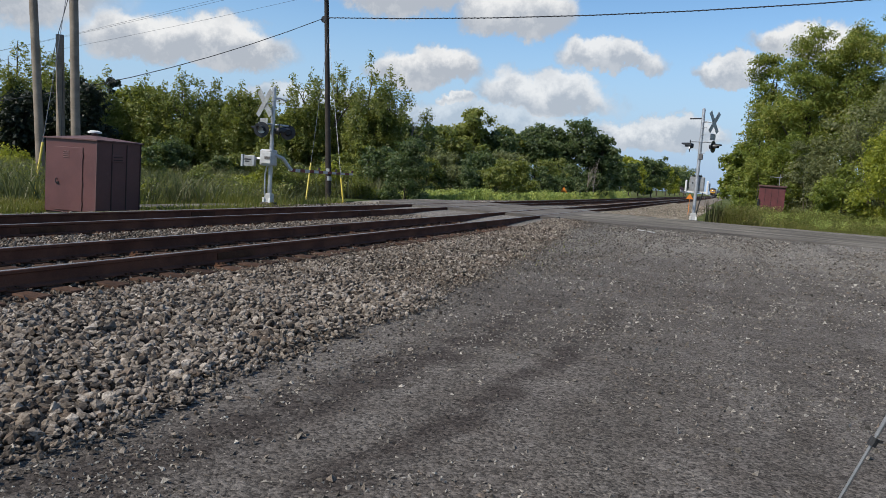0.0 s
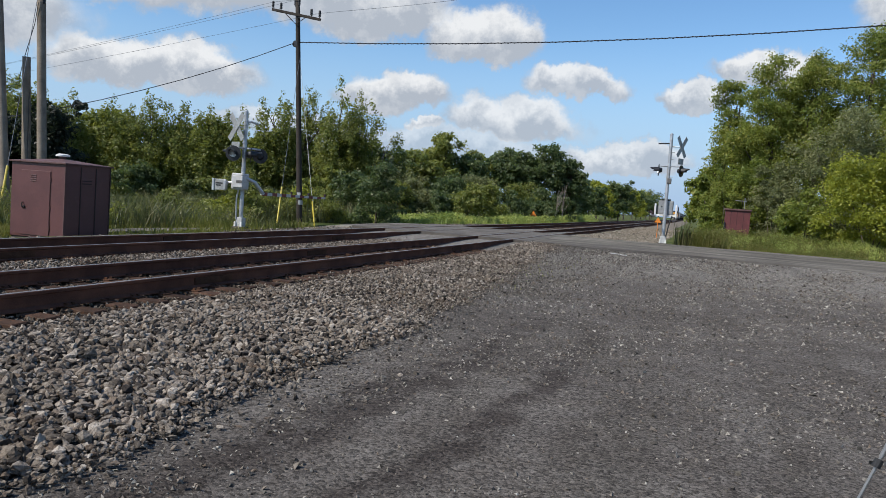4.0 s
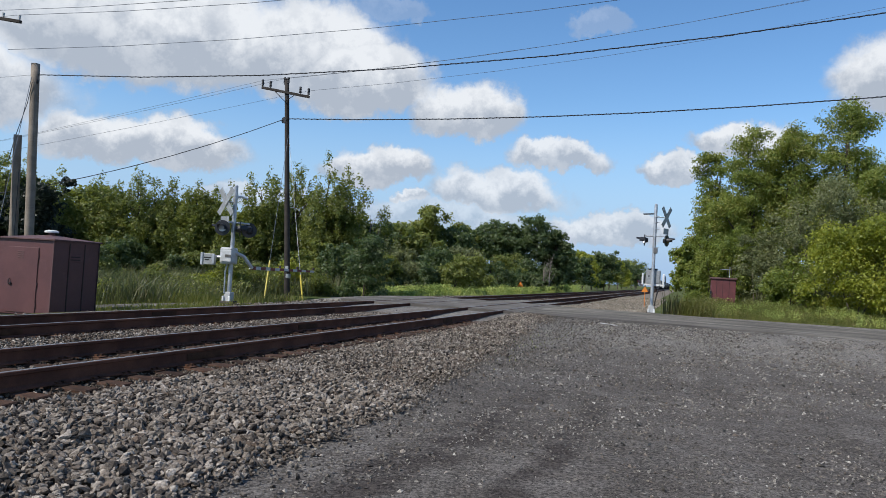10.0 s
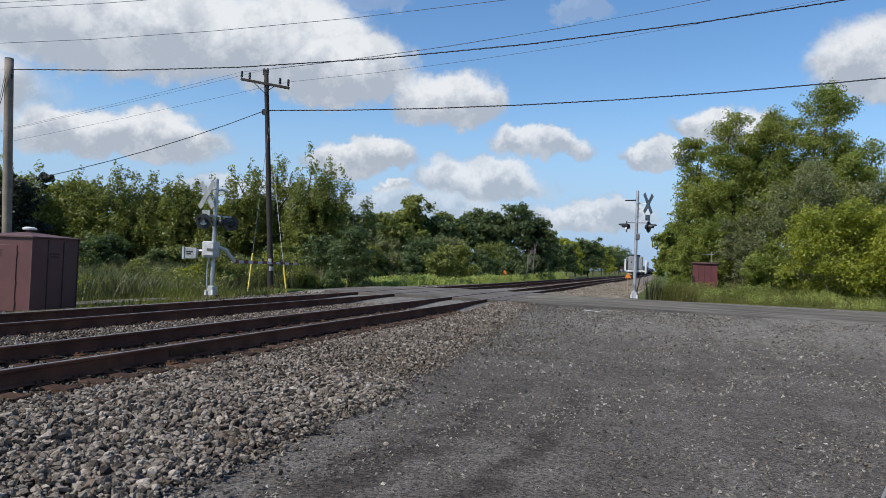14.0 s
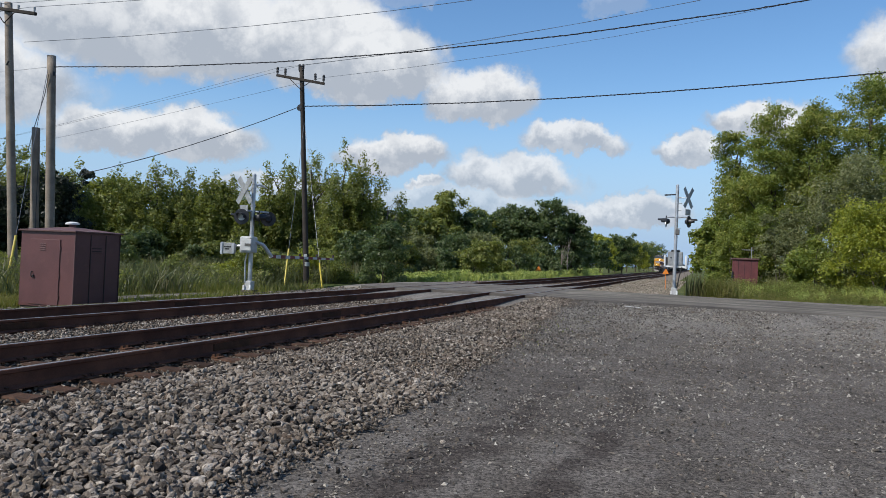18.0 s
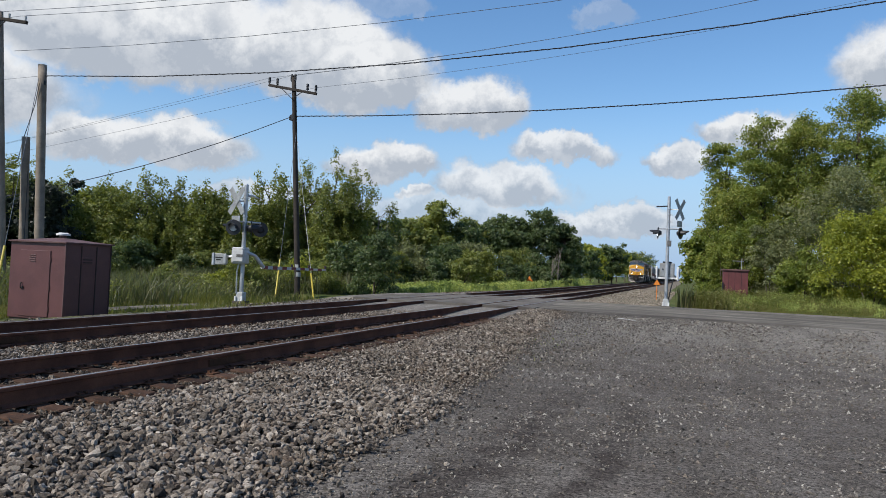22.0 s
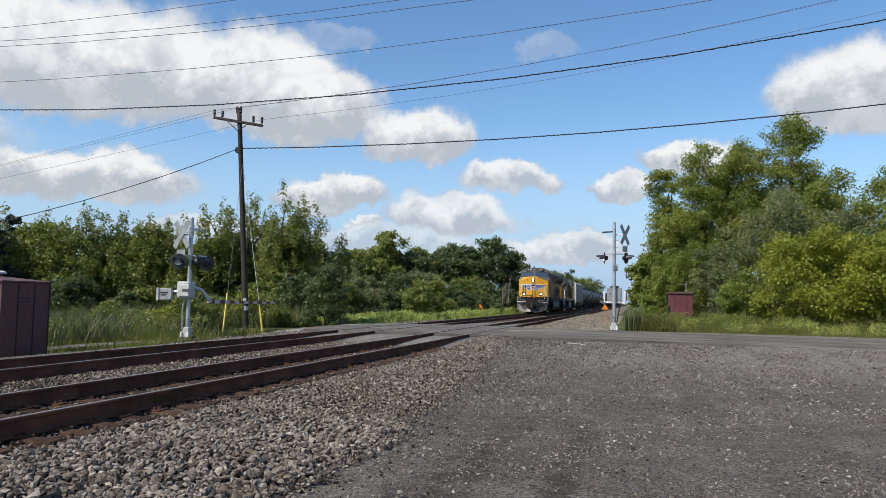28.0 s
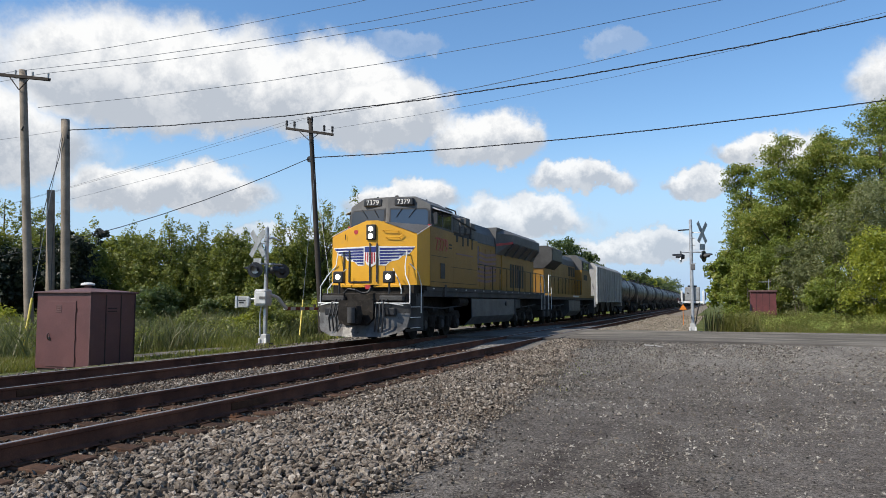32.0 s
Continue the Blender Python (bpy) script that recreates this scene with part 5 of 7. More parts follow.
wire(sagged((-25.4, 22.2, 9.22), (26, 22.7, 14.17), 1.45), 0.009, WIRE, "thin overhead power wire above the tracks")
for xa, za, zb, sag in ((-27.23, 11.0, 16.55, 1.56), (-26.28, 10.58, 15.03, 1.5), (-24.58, 10.34, 14.54, 1.41)):
    wire(sagged((xa, 21.64, za), (26, 21.64, zb), sag), 0.009, WIRE, "thin overhead power wire above the tracks")
    wire(sagged((xa, 21.64, za), (-70, 20, za - 1.0), 0.5), 0.008, WIRE, "thin overhead power wire above the poles")
for (xa, za, zb, zl, sag) in ((-24.28, 12.35, 21.9, 3.6, 1.55), (-22.85, 12.42, 22.2, 3.75, 1.58), (-21.25, 11.67, 20.86, 3.4, 1.5)):
    wire(sagged((xa, 38.64, za), (34, 38.6, zb), sag), 0.009, WIRE, "thin overhead power wire on the crossarm pole")
    wire(sagged((xa, 38.64, za), (-78, 38.6, zl), 0.5), 0.008, WIRE, "thin overhead power wire over the wood")


# ---- small signs by the track ----
def marker(x, y, z, h, size, mat, label):
    s = thing("marker_sign", x, y, z, label, "sign", "track signs")
    part("post", arod((0, 0, -0.2), (0, 0, h), 0.022, seg=8), mat if mat is ORANGE else ALU, s)
    tri = [(-size / 2, h - size * 0.2), (size / 2, h - size * 0.2), (0, h + size * 0.62)]
    part("plate", aprism(tri, -0.03, -0.02), mat, s)
    part("lamp_knob", rod(bmesh.new(), (0, -0.02, h + size * 0.62), (0, -0.02, h + size * 0.8), 0.05, seg=8), BLACK if mat is ORANGE else mat, s)
    return s


marker(-2.46, 55.0, 0.02, 1.2, 0.48, ORANGE, "small orange triangular marker on a thin post")
marker(-17.0, 82.0, -0.3, 1.0, 0.8, ORANGE, "small orange triangular marker in the weeds")
marker(-17.6, 130.0, -0.3, 2.2, 0.95, WHITE, "pale triangular trackside sign on a post")


# ---- tripod at the edge of the lot ----
tp = thing("tripod", 1.517, 4.35, 0, "metal camera tripod with black collars standing on the gravel", "tripod")
for k in range(3):
    a = radians(202 + 120 * k)
    foot = Vector((math.cos(a) * 0.66, math.sin(a) * 0.66, 0.0))
    apex = Vector((math.cos(a) * 0.05, math.sin(a) * 0.05, 1.42))
    leg = part("leg", arod(foot.lerp(apex, 0.30), foot.lerp(apex, 1.0), 0.0115, 0.0125, seg=10), LEG_ALU, tp, "telescopic metal leg")
    part("lower_leg", arod(foot.lerp(apex, 0.02), foot.lerp(apex, 0.31), 0.0085, seg=10), LEG_ALU, leg)
    for f in (0.277, 0.517):
        part("collar", arod(foot.lerp(apex, f - 0.014), foot.lerp(apex, f + 0.016), 0.022, seg=10), RUBBER, leg, "black locking collar")
    part("rubber_foot", arod(foot, foot.lerp(apex, 0.03), 0.016, seg=8), RUBBER, leg)
    part("spreader", arod(foot.lerp(apex, 0.56), (0, 0, 0.70), 0.006, seg=6), LEG_ALU, tp)
part("centre_column", arod((0, 0, 0.66), (0, 0, 1.55), 0.014, seg=10), LEG_ALU, tp)
part("head", abox(-0.05, 0.05, -0.06, 0.06, 1.5, 1.6, 0.02), RUBBER, tp)
# white scrap on the lot by the road
scrap = thing("scrap_board", -2.35, 26.3, 0.0, "short weathered white board lying on the gravel", "board")
b = part("board", abox(-0.34, 0.34, -0.04, 0.04, 0, 0.02, 0.005), OFF_WHITE, scrap)
scrap.matrix_world = pose(-2.35, 26.3, float(height(-2.35, 26.3)) + 0.01, 0, 2, -28)

# ---- the train ----
NOSE_Y, SPEED = 23.3, 14.88       # place of the lead nose at the end, metres a second
moving = []                        # thing, distance behind the lead nose


def wheelset(parent, y, r=0.53):
    bm = bmesh.new()
    for sx in (-1, 1):
        rod(bm, (sx * 0.69, y, r), (sx * 0.83, y, r), r, seg=20)
        rod(bm, (sx * 0.66, y, r), (sx * 0.69, y, r), r + 0.03, seg=20)
    rod(bm, (-0.7, y, r), (0.7, y, r), 0.08, seg=8)
    return part("wheelset", bm, GRIME, parent)


def facet(name, corners, thick, mat, parent, label=""):
    """A flat plate of that thickness through corners, grown along its normal to both sides."""
    p = [Vector(c) for c in corners]
    n = (p[1] - p[0]).cross(p[-1] - p[0]).normalized() * thick / 2
    bm = bmesh.new()
    a, b = [bm.verts.new(q - n) for q in p], [bm.verts.new(q + n) for q in p]
    bm.faces.new(a[::-1]), bm.faces.new(b)
    for i in range(len(p)):
        bm.faces.new((a[i], a[(i + 1) % len(p)], b[(i + 1) % len(p)], b[i]))
    bmesh.ops.recalc_face_normals(bm, faces=bm.faces)
    return part(name, bm, mat, parent, label)


def ring_loft(rings, crease=None):
    """Closed skin through rings of equal length, with both ends capped; crease: two corners between which the first cap folds."""
    bm = bmesh.new()
    vs = [[bm.verts.new(p) for p in r] for r in rings]
    n = len(rings[0])
    for a, b in zip(vs[:-1], vs[1:]):
        for i in range(n):
            bm.faces.new((a[i], a[(i + 1) % n], b[(i + 1) % n], b[i]))
    if crease:
        i, j = crease
        bm.faces.new(vs[0][i:j + 1]), bm.faces.new(vs[0][j:] + vs[0][:i + 1])
    else:
        bm.faces.new(vs[0][::-1])
    bm.faces.new(vs[-1])
    bmesh.ops.recalc_face_normals(bm, faces=bm.faces)
    return bm


NOSE_V = 0.22                      # how far the ridge of the nose stands before its corners


def nose_y(x):
    return -NOSE_V * (1 - abs(x) / 1.58)


def on_nose(name, pts, out, mat, parent, label=""):
    """A thin painted or fixed plate that follows one facet of the nose; pts are (x, z)."""
    return facet(name, [(x, nose_y(x) - out, z) for x, z in pts], 0.006, mat, parent, label)


def truck_of(L, yc, half):
    t = part("truck", aprism([(yc - half, 0.72), (yc - half + 0.25, 0.98), (yc - 0.5, 1.02), (yc + 0.5, 1.02), (yc + half - 0.25, 0.98), (yc + half, 0.72), (yc + half - 0.5, 0.62), (yc - half + 0.5, 0.62)], -1.16, 1.16, "x"), GRIME, L, "grimy three-axle truck")
    for dy in (-1.75, 0, 1.75):
        wheelset(t, yc + dy, 0.50)
        for sg in (-1, 1):
            part("axle_box", abox(sg * 1.14 - 0.10, sg * 1.14 + 0.16, yc + dy - 0.22, yc + dy + 0.22, 0.30, 0.80, 0.05), GRIME, t)
            part("axle_cap", disc(bmesh.new(), (sg * 1.31, yc + dy, 0.52), (1, 0, 0), 0.15, 0.05, 14), SOOT, t)
    for sg in (-1, 1):
        for dy in (-0.88, 0.88):
            for o in (-0.13, 0.13):
                part("spring", arod((sg * 1.2, yc + dy + o, 0.42), (sg * 1.2, yc + dy + o, 0.80), 0.09, seg=10), GRIME, t)
            part("brake_cylinder", arod((sg * 1.25, yc + dy - 0.25, 1.02), (sg * 1.25, yc + dy + 0.25, 1.02), 0.12, seg=12), GRIME, t)
        part("brake_pipe", rods([(sg * 1.3, yc - half, 1.16), (sg * 1.3, yc, 1.08), (sg * 1.3, yc + half, 1.18)], 0.03), SOOT, t)
    return t


def end_rails(L, y0, y1, sg):
    """White corner handrails at the rear platform."""
    part("rear_handrail", rods([(sg * 1.50, y1, 0.9), (sg * 1.50, y1, 2.35), (sg * 1.46, y1 - 0.22, 2.85), (sg * 1.46, y0, 2.85)], 0.026, 8), HAND_WHITE, L, "white corner handrail")
    part("rear_handrail", rods([(sg * 1.53, y0 - 0.1, 0.9), (sg * 1.53, y0 - 0.1, 1.9), (sg * 1.5, y0 - 0.35, 2.4)], 0.022, 8), HAND_WHITE, L, "white step handrail")
    for k in range(3):
        part("step", abox(sg * 1.52 - 0.28, sg * 1.52 + 0.03, y0 + 0.05, y1 - 0.1, 0.46 + 0.36 * k, 0.50 + 0.36 * k), GRIME, L)


def locomotive():
    L = thing("locomotive", 0, 0, 0, "yellow and grey six-axle diesel freight locomotive with lit headlights", "locomotive", "locomotives")
    # nose: two facets that meet in a ridge, hipped top that rises to the cab
    def ring(y, yr, zc, zt, w=1.58):
        k = yr + (y - yr) * 0.20 / w
        return [(-w, y, 1.88), (0, yr, 1.88), (w, y, 1.88), (w, y, zc), (0.20, k, zt), (0, yr, zt), (-0.20, k, zt), (-w, y, zc)]
    n = part("nose", ring_loft([ring(0.0, -NOSE_V, 3.56, 4.06), ring(1.25, 1.22, 3.98, 4.12, 1.58)], (1, 5)), YELLOW, L, "bright yellow nose")
    for sg in (-1, 1):      # pale edge line between front and hip
        part("edge_stripe", rods([(sg * 1.59, -0.005, 3.57), (sg * 1.60, 1.24, 3.99)], 0.018, 6), EMBLEM_WHITE, n, "pale edge stripe")
        facet("hip_panel", [(sg * 0.34, 0.06, 4.035), (sg * 1.54, 0.08, 3.61), (sg * 1.55, 1.18, 3.985), (sg * 0.34, 1.16, 4.105)], 0.008, LOCO_GREY, n, "grey anti-glare panel on the nose top")
    hb = part("headlight_box", abox(-0.17, 0.17, -NOSE_V - 0.06, 0.0, 3.40, 3.92, 0.02), BLACK, n)
    for zz in (3.53, 3.77):
        part("headlight", disc(bmesh.new(), (0, -NOSE_V - 0.06, zz), (0, 1, 0), 0.085, 0.05, 16), HEADLIGHT, hb, "lit headlight")
    # wings and shield as plain coloured shapes
    for sg in (-1, 1):
        on_nose("wing_outline", [(sg * 0.26, 2.54), (sg * 0.52, 2.53), (sg * 0.66, 2.66), (sg * 0.95, 2.72), (sg * 1.08, 2.85), (sg * 1.32, 2.91), (sg * 1.52, 3.16), (sg * 0.26, 3.19)], 0.004, EMBLEM_WHITE, n, "white outline of the wing emblem")
        for z0, z1, x0, x1 in ((3.05, 3.13, 0.30, 1.44), (2.95, 3.03, 0.30, 1.34), (2.85, 2.93, 0.30, 1.08), (2.75, 2.83, 0.30, 0.94), (2.66, 2.73, 0.30, 0.68), (2.57, 2.64, 0.30, 0.54)):
            on_nose("wing_feather", [(sg * x0, z0), (sg * x1, z0 + 0.015), (sg * (x1 + 0.05), z1), (sg * x0, z1)], 0.009, EMBLEM_BLUE, n)
    sh_out = [(0.0, 3.20), (0.27, 3.20), (0.29, 2.86), (0.18, 2.58), (0.0, 2.48)]
    for sg in (-1, 1):
        on_nose("shield_half", [(sg * x, z) for x, z in sh_out], 0.014, EMBLEM_WHITE, n, "painted shield emblem")
        on_nose("shield_field", [(sg * 0.0, 2.99), (sg * 0.255, 2.99), (sg * 0.25, 3.17), (0.0, 3.17)], 0.020, EMBLEM_BLUE, n)
        for x0 in (0.015, 0.10, 0.185):
            on_nose("shield_stripe", [(sg * x0, 2.58 + x0 * 0.5), (sg * (x0 + 0.045), 2.59 + x0 * 0.6), (sg * (x0 + 0.045), 2.98), (sg * x0, 2.98)], 0.020, EMBLEM_RED, n)
    on_nose("small_badge", [(-0.62, 3.60), (-0.54, 3.64), (-0.52, 3.74), (-0.62, 3.76), (-0.70, 3.74), (-0.68, 3.64)], 0.006, EMBLEM_RED, n)
    # door with black posts, grab irons and hinges
    on_nose("nose_door", [(-0.84, 1.98), (-0.05, 1.98), (-0.05, 3.30), (-0.84, 3.30)], 0.0, YELLOW, n, "yellow nose door")
    for x0, z1 in ((-1.08, 3.02), (-0.86, 3.06), (-0.03, 3.30), (0.22, 3.28)):
        on_nose("door_post", [(x0 - 0.028, 1.98), (x0 + 0.028, 1.98), (x0 + 0.028, z1), (x0 - 0.028, z1)], 0.035, BLACK, n, "black upright grab post")
    on_nose("door_sill", [(-0.86, 1.95), (-0.02, 1.95), (-0.02, 2.01), (-0.86, 2.01)], 0.02, BLACK, n)
    for x0, x1, z0 in ((0.42, 0.92, 3.72), (0.52, 0.98, 3.50)):
        part("grab_iron", rods([(x0, nose_y(x0), z0), (x0, nose_y(x0) - 0.07, z0), (x1, nose_y(x1) - 0.07, z0 - 0.03), (x1, nose_y(x1), z0 - 0.03)], 0.013, 6), YELLOW, n)
    part("grab_iron", rods([(0.98, nose_y(0.98) - 0.06, 3.70), (1.12, nose_y(1.1) - 0.06, 3.58), (1.0, nose_y(1.0) - 0.06, 3.48)], 0.013, 6), YELLOW, n)
    part("grab_iron", rods([(-1.02, nose_y(1.0) - 0.05, 3.44), (-1.02, nose_y(1.0) - 0.05, 3.62)], 0.013, 6), BLACK, n)
    for x0 in (0.50, 1.30):
        on_nose("seam", [(x0, 2.02), (x0 + 0.012, 2.02), (x0 + 0.012, 2.52), (x0, 2.52)], 0.004, SOOT, n)
    # front platform, pilot, plow, coupler
    pf = part("pilot", abox(-1.52, 1.52, -0.78, 0.1, 1.16, 1.60, 0.03), GRIME, L, "sooty pilot beam")
    part("platform_back", abox(-1.50, 1.50, -0.06, 0.9, 1.60, 1.88, 0.01), GRIME, pf)
    for sg in (-1, 1):
        part("skirt", abox(sg * 0.62 - 0.55, sg * 0.62 + 0.45, nose_y(0.6) - 0.03, 0.02, 1.80, 1.90, 0.01), YELLOW, pf)
    plow = bmesh.new()
    cols = [(-1.66, 0.10), (-1.1, -0.12), (-0.5, -0.30), (0, -0.38), (0.5, -0.30), (1.1, -0.12), (1.66, 0.10)]
    def plow_row(z, k, dy):
        return [(x * k, -0.86 + y + dy, z) for x, y in cols]
    fr = [plow_row(1.26, 1.0, 0.0), plow_row(0.95, 0.99, 0.05), plow_row(0.50, 0.95, -0.08), plow_row(0.20, 0.86, -0.26)]
    for k in (0, 6):
        fr[3][k] = (fr[3][k][0], fr[3][k][1], 0.36)
    f0 = [[plow.verts.new(p) for p in r] for r in fr]
    b0 = [[plow.verts.new((p[0], p[1] + 0.06, p[2])) for p in r] for r in fr]
    for j in range(3):
        for i in range(6):
            plow.faces.new((f0[j][i], f0[j][i + 1], f0[j + 1][i + 1], f0[j + 1][i]))
            plow.faces.new((b0[j][i], b0[j + 1][i], b0[j + 1][i + 1], b0[j][i + 1]))
    for i in range(6):
        plow.faces.new((f0[0][i], b0[0][i], b0[0][i + 1], f0[0][i + 1]))
        plow.faces.new((f0[3][i], f0[3][i + 1], b0[3][i + 1], b0[3][i]))
    for j in range(3):
        for i in (0, 6):
            plow.faces.new((f0[j][i], f0[j + 1][i], b0[j + 1][i], b0[j][i]))
    bmesh.ops.recalc_face_normals(plow, faces=plow.faces)
    pw = part("plow", plow, SILVER, L, "scuffed silver snow plow")
    for sg in (-1, 1):
        # solid black block imitates the shade inside a recess
        part("recess_shade", abox(sg * 1.02 - 0.24, sg * 1.02 + 0.24, -1.10, -0.86, 0.88, 1.12, 0.03), BLACK, pw, "black block standing for a shaded recess in the plow")
        part("plow_edge", rods([(sg * 0.25, -1.25, 1.27), (sg * 0.9, -1.06, 1.27), (sg * 1.66, -0.80, 1.27)], 0.022, 6), HAND_WHITE, pw, "white step edge")
    cp = part("coupler", abox(-0.20, 0.20, -1.65, -0.7, 0.72, 1.06, 0.06), GRIME, L, "grimy knuckle coupler")
    part("coupler_head", aprism([(-0.30, 0.62), (0.30, 0.62), (0.36, 0.90), (0.28, 1.18), (-0.28, 1.18), (-0.36, 0.90)], -1.88, -1.55), GRIME, cp)
    part("knuckle", arod((0.14, -1.93, 0.66), (0.14, -1.93, 1.14), 0.12, seg=12), SOOT, cp)
    part("draft_box", aprism([(-0.62, 1.36), (0.62, 1.36), (0.62, 0.80), (0.40, 0.56), (-0.40, 0.56), (-0.62, 0.80)], -1.34, -0.7), GRIME, L, "dark draft gear housing")
    part("red_tag", abox(0.02, 0.22, -0.72, -0.66, 1.72, 1.88, 0.02), EMBLEM_RED, L, "small red tag")
    for sg in (-1, 1):
        dl = part("ditch_housing", abox(sg * 0.91 - 0.19, sg * 0.91 + 0.19, -0.86, -0.66, 1.93, 2.32, 0.03), BLACK, L, "black ditch-light housing")
        part("ditch_light", disc(bmesh.new(), (sg * 0.91, -0.87, 2.13), (0, 1, 0), 0.085, 0.04, 18), HEADLIGHT, dl, "lit ditch light")
        part("light_post", arod((sg * 0.91, -0.74, 1.58), (sg * 0.91, -0.74, 1.95), 0.035), BLACK, dl)
        part("anticlimber", abox(sg * 1.05 - 0.42, sg * 1.05 + 0.42, -0.92, -0.74, 1.34, 1.52, 0.03), SOOT, L)
        # white handrails round the front steps
        part("handrail", rods([(sg * 1.63, -0.72, 1.28), (sg * 1.63, -0.72, 1.82), (sg * 1.42, -0.60, 2.20), (sg * 1.28, -0.30, 2.52), (sg * 1.28, -0.14, 3.02), (sg * 0.95, -0.16, 3.04)], 0.019, 8), HAND_WHITE, L, "white corner handrail")
        part("handrail", rods([(sg * 1.34, -0.76, 1.30), (sg * 1.34, -0.76, 1.72), (sg * 1.18, -0.60, 2.02), (sg * 0.86, -0.34, 2.42)], 0.017, 8), HAND_WHITE, L, "white inner handrail")
        part("handrail", rods([(sg * 1.62, 0.30, 0.95), (sg * 1.62, 0.30, 1.88), (sg * 1.60, 0.05, 2.30), (sg * 1.36, -0.10, 2.60)], 0.018, 8), HAND_WHITE, L, "white step handrail")
        for k in range(3):
            st = part("step", abox(sg * 1.50 - 0.28, sg * 1.50 + 0.10, -0.60, 0.25, 0.44 + 0.34 * k, 0.48 + 0.34 * k), GRIME, L)
            part("step_nosing", abox(sg * 1.50 + sg * 0.105 - 0.008, sg * 1.50 + sg * 0.105 + 0.008, -0.60, 0.25, 0.46 + 0.34 * k, 0.485 + 0.34 * k), HAND_WHITE, st)
        part("step_side", abox(sg * 1.44 - 0.03, sg * 1.44 + 0.03, -0.62, 0.9, 0.35, 1.60, 0.01), SOOT, L)
        for k in range(3):
            x = sg * (0.66 + 0.13 * k)
            part("air_hose", rods([(x, -0.8, 1.42), (x, -1.22, 1.28), (x + 0.05 * sg, -1.34, 0.82), (x - 0.03, -1.26, 0.36)], 0.026, 8), RUBBER, L, "hanging black air hose")
        part("uncoupling_lever", rods([(sg * 0.3, -1.3, 1.24), (sg * 0.9, -1.20, 1.30), (sg * 1.5, -0.95, 1.2)], 0.016, 6), HAND_WHITE, L)
    part("cable_loop", rods([(-0.62, -0.82, 1.30), (-0.60, -1.0, 1.58), (-0.42, -1.08, 1.74), (-0.15, -1.08, 1.70), (0.05, -1.0, 1.60), (0.25, -0.95, 1.62), (0.30, -0.85, 1.78)], 0.035, 8), RUBBER, L, "looped black cable")
    # deck and sill
    part("deck", abox(-1.50, 1.50, 0.3, 20.3, 1.50, 1.74, 0.02), SOOT, L)
    part("sill", abox(-1.55, 1.55, 1.0, 20.1, 1.70, 1.86, 0.01), SOOT, L, "sooty side sill")
    for k in range(15):
        for sg in (-1, 1):
            part("reflector", abox(sg * 1.555 - 0.006, sg * 1.555 + 0.006, 1.6 + 1.22 * k, 1.76 + 1.22 * k, 1.77, 1.81), OFF_WHITE, L)
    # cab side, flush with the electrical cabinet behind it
    # sides take the yellow with shade in its colour
    low = part("cab_side", ring_loft([[(-1.59, 1.2, 1.86), (1.59, 1.2, 1.86), (1.59, 1.2, 3.97), (-1.59, 1.2, 3.97)], [(-1.59, 3.7, 1.86), (1.59, 3.7, 1.86), (1.59, 3.7, 3.93), (-1.59, 3.7, 3.93)]]), YELLOW_SHADED, L, "yellow cab side")
    def cab_front(x, z):
        return 1.05 + 0.21 * abs(x) / 1.57 + 0.11 * (z - 3.9) / 1.14
    cab_out = [(-1.57, 3.90), (0, 3.90), (1.57, 3.90), (1.54, 4.74), (0.98, 5.04), (0, 5.04), (-0.98, 5.04), (-1.54, 4.74)]
    cb = part("cab", ring_loft([[(x, cab_front(x, z), z) for x, z in cab_out], [(x, 3.7, z) for x, z in cab_out]], (1, 5)), LOCO_GREY, L, "grey upper cab")
    for sg in (-1, 1):
        fr = [(0.08, 4.06), (1.53, 3.96), (1.52, 4.52), (1.42, 4.61), (0.08, 4.63)]
        gl = [(0.13, 4.10), (1.48, 4.00), (1.47, 4.49), (1.38, 4.56), (0.13, 4.58)]
        wf = facet("windshield_frame", [(sg * x, cab_front(x, z) - 0.006, z) for x, z in fr], 0.014, BLACK, cb, "black windshield frame")
        facet("windshield", [(sg * x, cab_front(x, z) - 0.018, z) for x, z in gl], 0.012, GLASS, wf, "cab windshield reflecting the sky")
        for a, b in ((1.05, 0.80), (0.55, 0.34)):
            part("wiper", rods([(sg * a, cab_front(a, 4.6) - 0.04, 4.62), (sg * b, cab_front(b, 4.3) - 0.04, 4.30)], 0.012, 5), BLACK, wf)
        nb = part("number_board", abox(sg * 0.60 - 0.36, sg * 0.60 + 0.36, 1.14, 1.45, 4.72, 4.98, 0.03), BLACK, cb, "black number board")
        lettering("7379", 0.25, EMBLEM_WHITE, nb, Matrix.Translation((sg * 0.60, 1.132, 4.85)) @ Matrix.Rotation(radians(90), 4, "X"), label="white road number")
        # side windows, shade, mirror
        sf = part("window_band", abox(sg * 1.565 - 0.012, sg * 1.565 + 0.012, 1.50, 3.55, 3.94, 4.62, 0.008), BLACK, cb, "black side window surround")
        for y0, y1 in ((1.62, 2.42), (2.54, 3.44)):
            part("side_window", abox(sg * 1.578 - 0.006, sg * 1.578 + 0.006, y0, y1, 4.02, 4.54, 0.004), GLASS, sf, "dark side window")
        part("sun_shade", aprism([(sg * 1.56, 4.62), (sg * 1.86, 4.52), (sg * 1.86, 4.55), (sg * 1.56, 4.67)], 1.45, 3.6), OFF_WHITE, cb, "pale sun shade")
